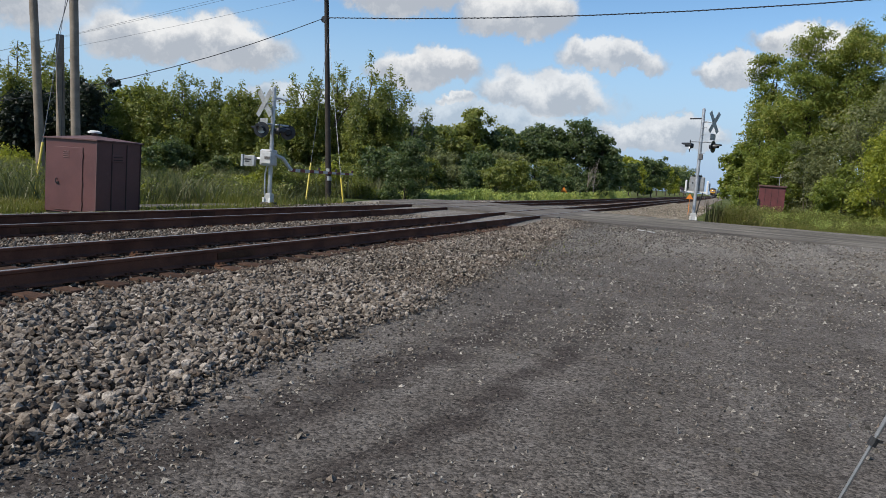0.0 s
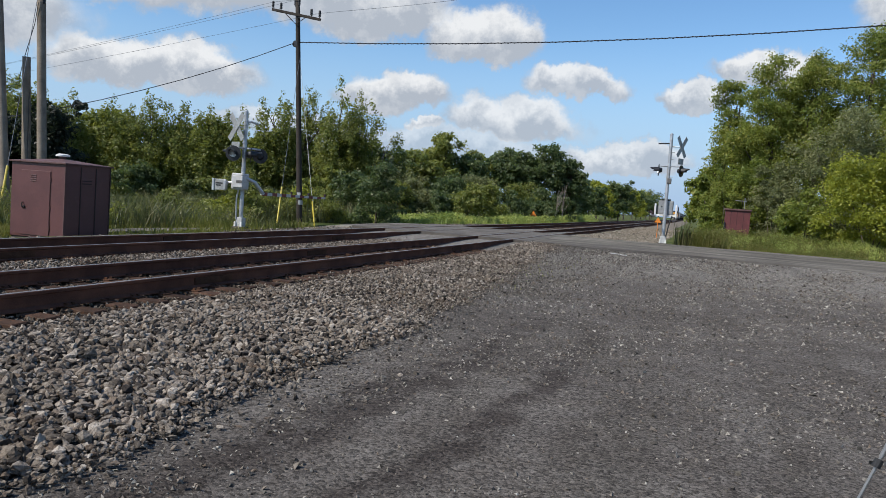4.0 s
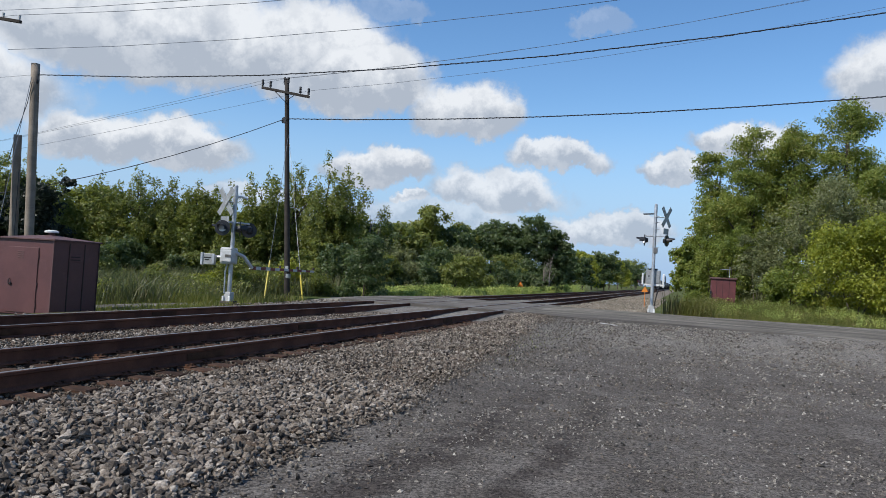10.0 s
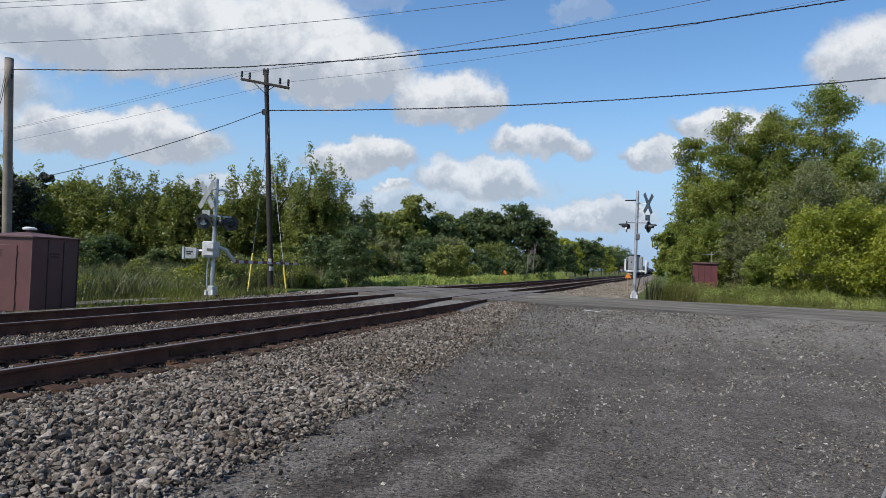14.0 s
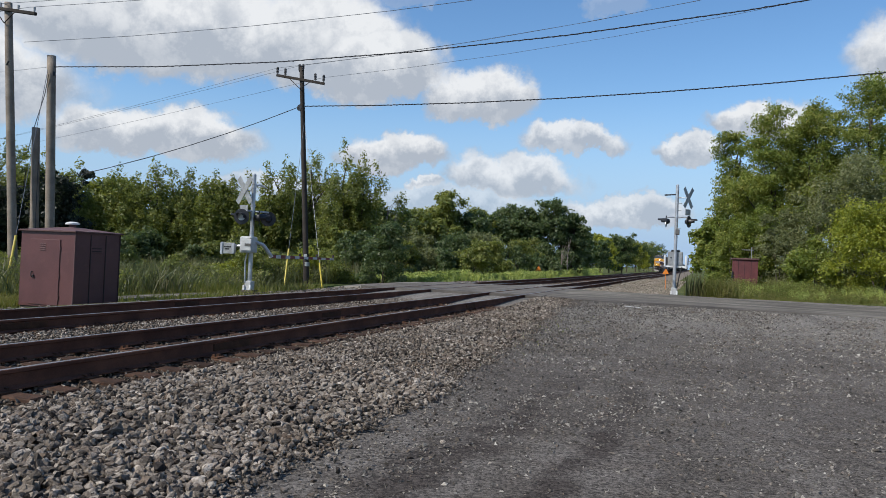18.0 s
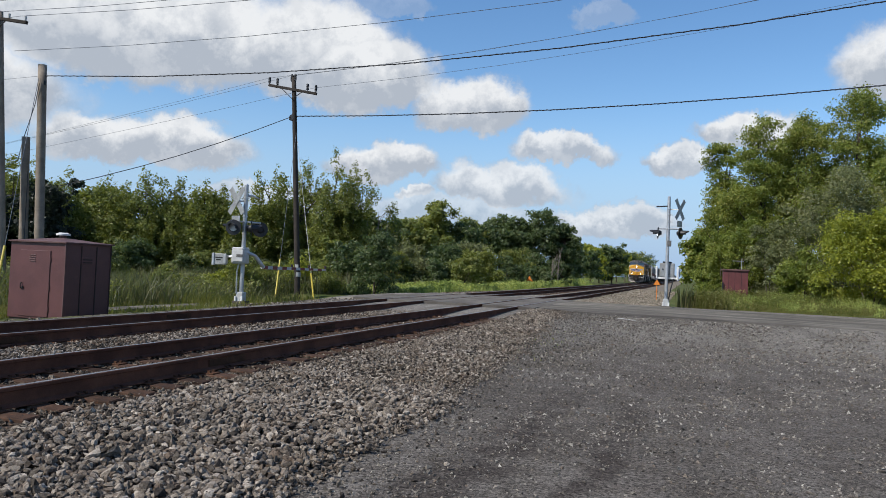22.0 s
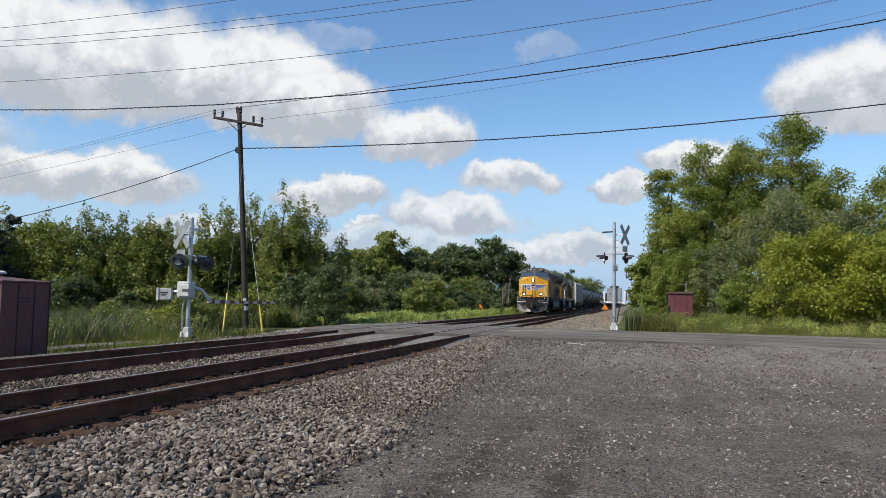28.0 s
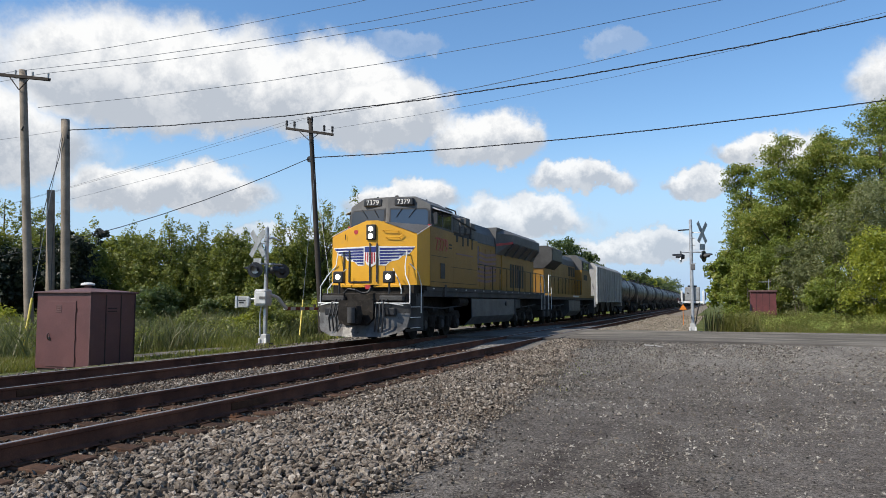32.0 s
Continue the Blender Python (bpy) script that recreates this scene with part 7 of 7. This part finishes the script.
def foliage(blobs, n, clump, tall=0.72, bulk=1.3):
    """Leaf places and facings: sprays of about that radius, set through a group of ellipsoids (x, y, z, half width, half height)."""
    bl = np.array(blobs)
    wgt = bl[:, 3] ** bulk * bl[:, 4] ** 0.9
    m = max(50, n // 38)
    i = rng.choice(len(bl), m, p=wgt / wgt.sum())
    d = unit(m)
    d[:, 2] = np.where(rng.uniform(size=m) < 0.55, np.abs(d[:, 2]), d[:, 2])
    c = bl[i, :3] + d * rng.uniform(0, 1, (m, 1)) ** 0.33 * bl[i][:, [3, 3, 4]]
    rad = clump * rng.uniform(0.55, 1.45, m) * np.minimum(1.0, 0.35 + bl[i, 3] / clump * 0.45)
    j = rng.choice(m, n, p=rad ** 2 / (rad ** 2).sum())
    e = unit(n)
    p = c[j] + e * (rng.uniform(0, 1, (n, 1)) ** 0.42) * rad[j][:, None] * np.array([1.0, 1.0, tall])
    out = 0.45 * d[j] + 0.75 * e + np.array([0, 0, 0.4])
    keep = p[:, 2] > 0.03
    return p[keep], out[keep], i[j][keep]


def tree(x, y, z, h, w, kind, mat, n, leaf, label, group, name="tree", bark=None):
    """h: height, w: half width of the crown."""
    t = thing(name, x, y, z, label, name.replace("_", " "), group)
    bl = []
    if kind == "poplar":
        for k in range(11):
            lx, ly = (0, 0) if k == 0 else (rng.normal() * w * 0.55, rng.normal() * w * 0.5)
            top = h * (1.0 if k == 0 else rng.uniform(0.70, 0.97))
            bl.append((lx, ly, top * 0.92, 0.36, top * 0.07))
            bl.append((lx, ly, top * 0.79, 0.66, top * 0.11))
            bl.append((lx * 1.03, ly * 1.05, top * 0.60, 0.95, top * 0.16))
            bl.append((lx * 1.1, ly * 1.1, top * 0.38, 1.10, top * 0.20))
            bl.append((lx * 1.2, ly * 1.2, top * 0.18, 1.0, top * 0.18))
        clump = 0.36
    elif kind == "round":
        bl.append((0, 0, h * 0.48, w * 0.62, h * 0.36))
        for k in range(26):
            a, f = rng.uniform(0, 6.28), rng.uniform(0.16, 0.88)
            r = w * max(0.1, 1 - (2.0 * f - 0.9) ** 2) ** 0.5 * rng.uniform(0.45, 0.80)
            q = rng.uniform(0.16, 0.30)
            bl.append((r * math.cos(a), r * math.sin(a), f * h, w * q, min(h * 0.17, w * q * 1.25)))
        for k in range(5):
            bl.append((rng.normal() * w * 0.30, rng.normal() * w * 0.30, h * rng.uniform(0.78, 0.92), w * rng.uniform(0.14, 0.22), h * 0.09))
        clump = 0.17 * w + 0.12
    elif kind == "open":
        for k in range(44):
            a, f = rng.uniform(0, 6.28), rng.uniform(0.10, 0.93)
            r = w * max(0.12, 1 - (1.9 * f - 0.9) ** 2) ** 0.5 * rng.uniform(0.3, 0.80)
            q = rng.uniform(0.14, 0.27)
            bl.append((r * math.cos(a), r * math.sin(a), f * h, w * q, w * q * 0.8))
        for k in range(12):
            a, f = rng.uniform(0, 6.28), rng.uniform(0.68, 0.97)
            r = w * (1.05 - f) * 1.9 * rng.uniform(0.3, 1.0)
            bl.append((r * math.cos(a), r * math.sin(a), h * f, w * rng.uniform(0.13, 0.22), h * 0.035))
        bl.append((0, 0, h * 0.45, w * 0.6, h * 0.34))
        clump = 0.66
    else:
        for k in range(24 if w > 3 else 14):
            a, f = rng.uniform(0, 6.28), rng.uniform(0.0, 0.86)
            r = w * max(0.05, 1 - f ** 1.8) ** 0.5 * rng.uniform(0.5, 0.80)
            q = rng.uniform(0.18, 0.36)
            bl.append((r * math.cos(a), r * math.sin(a), f * h, w * q, min(0.26 * h, w * q)))
        bl.append((0, 0, h * 0.42, w * 0.64, h * 0.38))
        bl.append((0.15 * w, 0, h * 0.8, w * 0.30, h * 0.17))
        clump = 0.50 if w > 3 else 0.34
    n, leaf = int(n * (1.55 if leaf < 0.2 else 1.15)), leaf * (0.80 if leaf < 0.2 else 0.84)
    c, d, i = foliage(bl, n, clump, *((1.5, 1.0) if kind == "poplar" else (0.72, 1.3)))
    sz = leaf * rng.uniform(0.6, 1.3, len(c))
    if name == "shrub":
        grp = i % 4
        for k in range(4):
            s = grp == k
            if s.sum() > 20:
                tagged(part("bough", leaf_mesh("bough", c[s], d[s], sz[s], mat), None, t), kind="stuff")
        for k in range(3):
            a = rng.uniform(0, 6.28)
            part("stem", limb_mesh(bmesh.new(), (0.1 * math.cos(a), 0.1 * math.sin(a), -0.2), (w * 0.4 * math.cos(a), w * 0.4 * math.sin(a), h * 0.7), 0.05, 0.015, 0.1, 5, 3), bark or BARK, t)
        return t
    tagged(part("crown", leaf_mesh("crown", c, d, sz, mat), None, t), kind="stuff")
    part("trunk", limb_mesh(bmesh.new(), (0, 0, -0.3), (0.02 * h * rng.normal(), 0.02 * h * rng.normal(), h * 0.82), 0.016 * h + 0.03, 0.02, 0.05, 8, 5), bark or BARK, t)
    for q in [bl[k] for k in rng.choice(len(bl), min(8, len(bl)), replace=False)]:
        part("limb", limb_mesh(bmesh.new(), (0, 0, max(0.10 * h, q[2] - 0.22 * h)), q[:3], 0.006 * h + 0.012, 0.012, 0.12, 5, 3), bark or BARK, t)
    return t


WOOD_G, RIGHT_G = "trees of the left wood", "trees beside the road"
z_of = lambda x, y: float(height(x, y))
# tall poplars of the wood west of the tracks: x, y, top, half width
for x, y, top, w in ((-50.0, 33.2, 8.1, 3.2), (-48.2, 35.6, 7.7, 2.9), (-46.2, 38.2, 8.6, 2.8), (-43.3, 38.5, 7.2, 2.3), (-42.4, 42.4, 6.9, 2.3), (-40.6, 44.1, 6.7, 2.2), (-38.6, 45.8, 7.7, 2.5),
                     (-38.4, 48.6, 6.7, 1.9), (-35.4, 48.4, 7.2, 2.3), (-34.2, 49.2, 6.8, 1.9), (-34.3, 56.3, 9.0, 2.6), (-32.1, 57.6, 10.6, 2.8), (-29.7, 58.8, 11.0, 2.6), (-28.1, 59.6, 9.9, 1.9),
                     (-53.0, 31.0, 7.6, 3.2), (-56.0, 28.0, 8.2, 3.2), (-45.0, 42.0, 7.6, 2.4), (-37.0, 50.5, 7.0, 2.2)):
    zb = z_of(x, y)
    tree(x, y, zb, (top - zb) * 1.07, w, "poplar", LEAF_POPLAR, 12000, 0.125, "tall slender poplar with ragged green crown in the wood", WOOD_G)
# trees whose shade is painted into their leaves
for x, y, h, w in ((-33.6, 32.2, 6.4, 1.9), (-36.6, 31.2, 5.6, 2.1), (-39.6, 29.6, 7.4, 2.0)):
    tree(x, y, z_of(x, y), h, w, "round", LEAF_SHADED, 7000, 0.15, "shaggy tree behind the poles, leaves coloured as in deep shade", WOOD_G)
# darker backing trees and the understorey of the wood
for k in range(22):
    f = k / 21
    x, y = -62 + 36 * f + rng.normal() * 0.8, 31 + 37 * f + rng.normal()
    tree(x, y, z_of(x, y), rng.uniform(6.0, 7.6), 3.2, "round", (LEAF_DARK, LEAF_POPLAR)[k % 2], 4800, 0.22, "dark broadleaf tree deep in the wood", WOOD_G)
for k in range(30):
    f = k / 29
    x, y = -52 + 33.5 * f + rng.normal() * 0.5, 26.5 + 33 * f + rng.normal() * 1.2
    tree(x, y, z_of(x, y), rng.uniform(1.9, 3.4), rng.uniform(1.7, 2.4), "shrub", (LEAF_DARK, LEAF_POPLAR, LEAF_DARK, LEAF_OLIVE)[k % 4], 3000, 0.125, "dense green shrub at the foot of the wood", "shrubs of the wood edge", "shrub")
for k in range(16):
    f = k / 15
    x, y = -36 + 13.5 * f + rng.normal() * 0.8, 25.5 + 18.5 * f + rng.normal() * 0.8
    if 28.5 < y < 40.5 and x > -24:
        x = -25.5
    tree(x, y, z_of(x, y), rng.uniform(1.3, 2.5), rng.uniform(1.2, 1.9), "shrub", (LEAF_POPLAR, LEAF_OLIVE, LEAF_BRIGHT, LEAF_POPLAR)[k % 4], 3000, 0.09, "low green shrub among the reeds", "shrubs among the reeds", "shrub")
# dark round shrub and scrub between the pole and the crossing
tree(-19.6, 44.6, -0.3, 4.1, 2.0, "shrub", LEAF_DARK, 6500, 0.11, "dark dense rounded shrub near the utility pole", "shrubs of the wood edge", "shrub")
for x, y, h, w, m in ((-23.5, 49, 3.6, 2.6, LEAF_DARK), (-26.5, 52, 3.9, 2.8, LEAF_POPLAR), (-24.5, 60, 4.6, 3.4, LEAF_OLIVE), (-22.0, 66, 4.0, 3.2, LEAF_DARK), (-25.5, 70, 5.6, 3.5, LEAF_OLIVE), (-21.0, 74, 3.9, 3.2, LEAF_POPLAR),
                      (-19.5, 80, 3.6, 3.0, LEAF_DARK), (-23, 80, 5.0, 3.4, LEAF_OLIVE), (-17.8, 88, 3.2, 2.6, LEAF_DARK), (-20.5, 92, 5.0, 3.3, LEAF_POPLAR), (-17.0, 98, 3.6, 2.8, LEAF_DARK), (-27.5, 64, 5.2, 3.0, LEAF_DARK), (-30, 62, 4.6, 3.0, LEAF_DARK)):
    tree(x, y, -0.34, h, w, "shrub", m, 4200, 0.15, "rounded green shrub in the scrub beside the tracks", "shrubs of the wood edge", "shrub")
# broad trees further along the line
for x, y, top, w in ((-28.9, 85.4, 9.9, 3.6), (-25.6, 86.4, 7.9, 3.2), (-31.5, 84, 7.4, 3.2), (-25.3, 102.0, 9.9, 3.9), (-19.9, 103.2, 10.8, 4.4), (-16.9, 104.5, 8.8, 2.6), (-22.6, 103, 9.6, 3.6), (-29, 100, 8.6, 3.6)):
    tree(x, y, -0.3, top + 0.3, w, "round", LEAF_DARK if x > -27 else LEAF_POPLAR, 8000, 0.24, "broad dark green tree beside the railway", "trees along the line")
for x, y, top, w in ((-20.5, 130, 7.5, 4.0), (-20.2, 150, 6.8, 4.4), (-21.0, 170, 8.3, 5.2), (-21.5, 192, 8.9, 5.6), (-22.5, 215, 9.5, 6.0), (-21.5, 240, 9.8, 6.0), (-21.0, 268, 10.0, 5.6), (-22.0, 300, 10.5, 6.2), (-23.0, 340, 12, 7.0), (-24, 390, 14, 8.5), (-25, 460, 15, 9)):
    tree(x, y, -0.3, top + 0.3, w, "round", (LEAF_BRIGHT, LEAF_POPLAR, LEAF_DARK)[int(x * 10) % 3], 4000, 0.36, "distant green tree along the railway", "trees along the line")
for x, y, top, w in ((-17.9, 186, 9.4, 4.6), (-18.6, 330, 11.6, 5.0)):
    tree(x, y, -0.3, top + 0.3, w, "round", LEAF_DARK, 4600, 0.34, "distant dark green tree close beside the railway", "trees along the line")
for x, y, h in ((-26.8, 61.5, 7.4), (-27.6, 60.5, 6.4), (-25.9, 62.0, 6.0), (-16.2, 96.0, 5.4), (-16.9, 95.5, 4.6)):
    d = thing("dead_tree", x, y, -0.3, "bare bleached dead tree with thin branches", "dead tree", "dead trees")
    db = bmesh.new()
    limb_mesh(db, (0, 0, -0.2), (0.1, 0.0, h * 0.9), 0.07, 0.015, 0.05, 6, 5)
    part("trunk", db, DEAD, d)
    for k in range(9):
        a, f = rng.uniform(0, 6.28), rng.uniform(0.25, 0.8)
        db = bmesh.new()
        limb_mesh(db, (0.1 * f, 0, f * h * 0.9), (0.1 + 0.14 * h * math.cos(a), 0.14 * h * math.sin(a), min(h, f * h + 0.26 * h)), 0.03, 0.008, 0.2, 5, 4)
        part("branch", db, DEAD, d)
# woods east of the tracks
for x, y, top, w, n in ((2.6, 75.0, 15.2, 3.0, 7000), (5.4, 71.8, 16.5, 4.0, 10000), (9.2, 71.4, 16.6, 4.2, 10000), (12.9, 70.8, 18.6, 4.8, 11000), (15.3, 66.2, 13.0, 3.6, 7000), (18.6, 63.4, 12.4, 3.9, 7000), (22.0, 60.7, 12.2, 4.2, 7000), (26, 58, 12.5, 4.2, 6000)):
    tree(x, y, 0.3, top - 0.3, w, "open", LEAF_COTTON, int(n * 2.2), 0.13, "tall open-crowned cottonwood with sunlit leaves", RIGHT_G)
for x, y, top, w in ((1.2, 85.0, 7.0, 2.8), (2.6, 95, 8.0, 3.0), (3.5, 110, 9.5, 3.4), (4.5, 130, 10.5, 4), (5.5, 160, 12, 5), (6.5, 210, 13, 6), (8.0, 280, 15, 8), (9, 380, 16, 9), (6.2, 88, 11, 3.6), (10, 84, 13, 4)):
    tree(x, y, 0.3, top, w, "round", LEAF_COTTON if y < 100 else LEAF_DARK, 6000, 0.26, "green tree in the line beside the railway", RIGHT_G)
for x, y, top, w, m, lab in ((9.8, 60.6, 11.0, 4.8, LEAF_OLIVE, "large grey-green willow shrub"), (5.6, 63.5, 6.6, 2.6, LEAF_OLIVE, "grey-green willow shrub"), (13.4, 60.0, 9.4, 4.2, LEAF_OLIVE, "large grey-green willow shrub"), (17.5, 57.5, 8.8, 4.0, LEAF_DARK, "dark green thicket tree"),
                             (10.4, 52.4, 6.6, 4.2, LEAF_BRIGHT, "bright yellow-green bush"), (13.6, 49.0, 6.5, 3.6, LEAF_BRIGHT, "bright yellow-green bush"), (16.6, 46.6, 6.2, 3.4, LEAF_BRIGHT, "bright yellow-green bush"), (7.0, 56.0, 4.4, 2.4, LEAF_COTTON, "green bush"),
                             (20.0, 45.0, 6.0, 3.4, LEAF_COTTON, "green bush"), (2.6, 68.0, 6.0, 2.2, LEAF_COTTON, "green bush"), (1.2, 72.0, 4.6, 1.8, LEAF_COTTON, "green bush"), (4.2, 66.5, 7.5, 2.2, LEAF_COTTON, "green bush")):
    tree(x, y, 0.28, top - 0.28, w, "shrub", m, 16000 if w > 3 else 6500, 0.11, lab + " at the edge of the grass", RIGHT_G, "shrub")


for k in range(9):
    x, y = 4.5 + 2.6 * k, 69.0 - 1.55 * k
    tree(x, y, 0.28, rng.uniform(2.6, 3.4), 2.2, "shrub", (LEAF_DARK, LEAF_COTTON, LEAF_OLIVE)[k % 3], 3200, 0.14, "dense low bush under the tall trees", RIGHT_G, "shrub")


def blades(name, p, h, wid, mat, label, lean=0.25, category="grass"):
    n = len(p)
    z = height(p[:, 0], p[:, 1])
    a = rng.uniform(0, 6.283, n)
    s = np.stack([np.cos(a), np.sin(a), np.zeros(n)], 1) * wid[:, None]
    base = np.column_stack([p, z - 0.03])
    tip = base + np.column_stack([rng.normal(0, lean, n) * h, rng.normal(0, lean, n) * h, h])
    mid = base * 0.45 + tip * 0.55 - np.column_stack([(tip - base)[:, :2] * 0.22, np.zeros(n)])
    v = np.stack([base - s, base + s, mid + s * 0.8, tip, mid - s * 0.8], 1)
    f = (np.arange(n) * 5)[:, None, None] + np.array([[0, 1, 2], [0, 2, 4], [4, 2, 3]])[None]
    return tagged(new(name, raw_mesh(name, v.reshape(-1, 3), f.reshape(-1, 3), mat)), label, category, kind="stuff")


def field(n, x0, x1, y0, y1, power=0.0):
    return scatter(n, x0, x1, y0, y1, power)


q = field(42000, -44, -20.2, 18, 54)
q = q[(q[:, 1] < 30 + (-21 - q[:, 0]) * 0.9 + 10) & ~((q[:, 1] > 26.5) & (q[:, 1] < 40.5) & (q[:, 0] > -23.0))]
blades("reeds", q, rng.uniform(0.5, 1.5, len(q)), rng.uniform(0.012, 0.03, len(q)), REED, "tall green and straw reeds in front of the wood", 0.42, "reeds")
q = np.concatenate([field(9000, -22.5, -15.0, 9, 26), field(7000, -21.5, -18.1, 12, 18.5)])
q = q[~((q[:, 0] > -18.4) & (q[:, 0] < -16.2) & (q[:, 1] > 16.05) & (q[:, 1] < 17.95)) & ~((q[:, 0] < -18.4) & (q[:, 0] > -19.6) & (q[:, 1] > 18.6))]
q = q[~((q[:, 0] > -18.15) & (q[:, 1] < 17.9))]
blades("grass", q, rng.uniform(0.08, 0.30, len(q)), rng.uniform(0.008, 0.016, len(q)), TURF, "uneven bright green grass round the shed")
q = field(46000, 0.2, 26, 40.4, 66, 0.6)
q = q[~((np.abs(q[:, 0] - 3.1) < 1.0) & (np.abs(q[:, 1] - 63) < 0.9))]
edge_n = np.array([noise.noise(Vector((a * 0.25, b * 0.25, 1))) for a, b in q])
blades("grass", q, np.clip(rng.uniform(0.12, 0.42, len(q)) * (1 + edge_n) * (0.35 + 0.05 * (q[:, 1] - 40)), 0.05, 0.7), rng.uniform(0.007, 0.015, len(q)), TURF, "rough yellow-green meadow grass beyond the road")
q = field(1500, 2.0, 24, 45, 60)
blades("goldenrod", q, rng.uniform(0.3, 0.75, len(q)), rng.uniform(0.01, 0.022, len(q)), GOLD, "yellow-flowering weeds in the meadow", 0.15, "weeds")
q = field(9000, -22.5, -15.2, 46, 125, 0.5)
g_n = np.array([noise.noise(Vector((a * 0.35, b * 0.3, 4))) for a, b in q])
blades("goldenrod", q, np.clip(rng.uniform(0.2, 0.6, len(q)) * (1 + 1.1 * g_n), 0.12, 0.9), rng.uniform(0.02, 0.045, len(q)), GOLD, "pale yellow-green tall weeds along the far side of the tracks", 0.38, "weeds")
q = field(9000, -30, -15.2, 25.5, 31.0)
q = q[(q[:, 1] < 29.0 + 0.15 * (-15 - q[:, 0])) & ~((np.abs(q[:, 0] + 16.5) < 0.5) & (np.abs(q[:, 1] - 24.85) < 0.5))]
blades("grass", q, rng.uniform(0.15, 0.6, len(q)), rng.uniform(0.008, 0.018, len(q)), TURF, "rough roadside grass by the crossing signal")
q = field(7000, -30, -21.5, 41, 70)
blades("reeds", q, rng.uniform(0.8, 1.7, len(q)), rng.uniform(0.02, 0.04, len(q)), REED, "tall reeds below the scrub", 0.16, "reeds")


def herbs(name, p, h, leaf, per, mat, label, category="weeds"):
    """Leafy low plants: per small leaves on each of the places p, up to the heights h."""
    n = len(p)
    z = height(p[:, 0], p[:, 1])
    k = np.repeat(np.arange(n), per)
    f = rng.uniform(0.05, 1, len(k))
    e = unit(len(k))
    c = np.column_stack([p[k], z[k] + f * h[k]]) + e * (0.10 + 0.12 * h[k])[:, None] * np.array([1, 1, 0.4])
    return tagged(new(name, leaf_mesh(name, c, e * 0.5 + np.array([0, 0, 0.6]), leaf * rng.uniform(0.6, 1.4, len(k)), mat)), label, category, kind="stuff")


q = field(2600, -21.5, -15.4, 47.0, 128, 0.5)
g_n = np.array([noise.noise(Vector((a * 0.30, b * 0.12, 4))) for a, b in q])
q, g_n = q[g_n > -0.25], g_n[g_n > -0.25]
herbs("goldenrod", q, np.clip(0.55 + 0.6 * g_n + 0.006 * (q[:, 1] - 41), 0.25, 1.2), 0.075, 26, GOLD, "pale yellow-green flowering weeds along the far side of the tracks")
q = field(2400, 1.2, 26, 41.2, 62, 0.3)
g_n = np.array([noise.noise(Vector((a * 0.28, b * 0.3, 9))) for a, b in q])
sel = (g_n > 0.0) & ~((np.abs(q[:, 0] - 3.1) < 1.4) & (np.abs(q[:, 1] - 63) < 2.2))
herbs("meadow_weeds", q[sel], np.clip(0.25 + 0.9 * g_n[sel] + 0.02 * (q[sel][:, 1] - 41), 0.15, 0.9), 0.034, 40, TURF, "mixed olive weeds in the meadow")
sel = (g_n < -0.18) & ~((np.abs(q[:, 0] - 3.1) < 1.4) & (np.abs(q[:, 1] - 63) < 2.2))
herbs("meadow_weeds", q[sel], np.clip(0.2 - 0.8 * g_n[sel] + 0.02 * (q[sel][:, 1] - 41), 0.15, 0.8), 0.034, 34, GOLD, "yellow-green flowering weeds in the meadow")
q = field(2600, -40, -20.6, 20, 46)
q = q[(q[:, 1] < 40 + (-21 - q[:, 0]) * 0.9) & ~((q[:, 1] > 26.5) & (q[:, 1] < 40.5) & (q[:, 0] > -23.0))]
g_n = np.array([noise.noise(Vector((a * 0.22, b * 0.22, 13))) for a, b in q])
q, g_n = q[g_n > -0.05], g_n[g_n > -0.05]
herbs("marsh_weeds", q, np.clip(0.7 + 1.3 * g_n, 0.4, 1.5), 0.06, 26, LEAF_POPLAR, "leafy green weeds mixed into the reeds")
# weed clump at the foot of the signal
q = np.column_stack([rng.normal(0.55, 0.5, 1500), rng.normal(40.6, 0.35, 1500)])
blades("weed_clump", q, rng.uniform(0.3, 1.0, len(q)), rng.uniform(0.005, 0.012, len(q)), TURF, "tall brownish weed clump beside the signal", 0.3, "weeds")
q = np.column_stack([rng.normal(0.5, 0.55, 70), rng.normal(40.6, 0.35, 70)])
herbs("weed_clump", q, rng.uniform(0.5, 1.15, len(q)), 0.035, 60, TURF, "leafy olive weed clump beside the signal")
q = np.column_stack([rng.normal(-0.45, 0.22, 60), rng.normal(40.2, 0.2, 60)])
DOCK = leaf_material("brown_seed_stalks", ((0.10, 0.08, 0.04), (0.13, 0.12, 0.05), (0.12, 0.14, 0.04), (0.10, 0.06, 0.03)), (0.1, 0.08, 0.03))
blades("weed_clump", q, rng.uniform(0.7, 1.4, len(q)), rng.uniform(0.012, 0.028, len(q)), DOCK, "dark brown seed stalks beside the signal", 0.1, "weeds")
q = np.column_stack([rng.uniform(-4.4, -2.9, 350), rng.normal(17.5, 3.0, 350)])
blades("sparse_weeds", q, rng.uniform(0.03, 0.10, len(q)), rng.uniform(0.006, 0.012, len(q)), TURF, "sparse green weeds sprouting through the gravel", 0.4, "weeds")


def motions():
    for ob, back in moving:
        rows = [(t, pose(TRACK_X[1], NOSE_Y + back + SPEED * (32.0 - t), RAIL_TOP)) for t in (0.0, 16.0, 32.0)]
        walk(ob, rows)


motions()
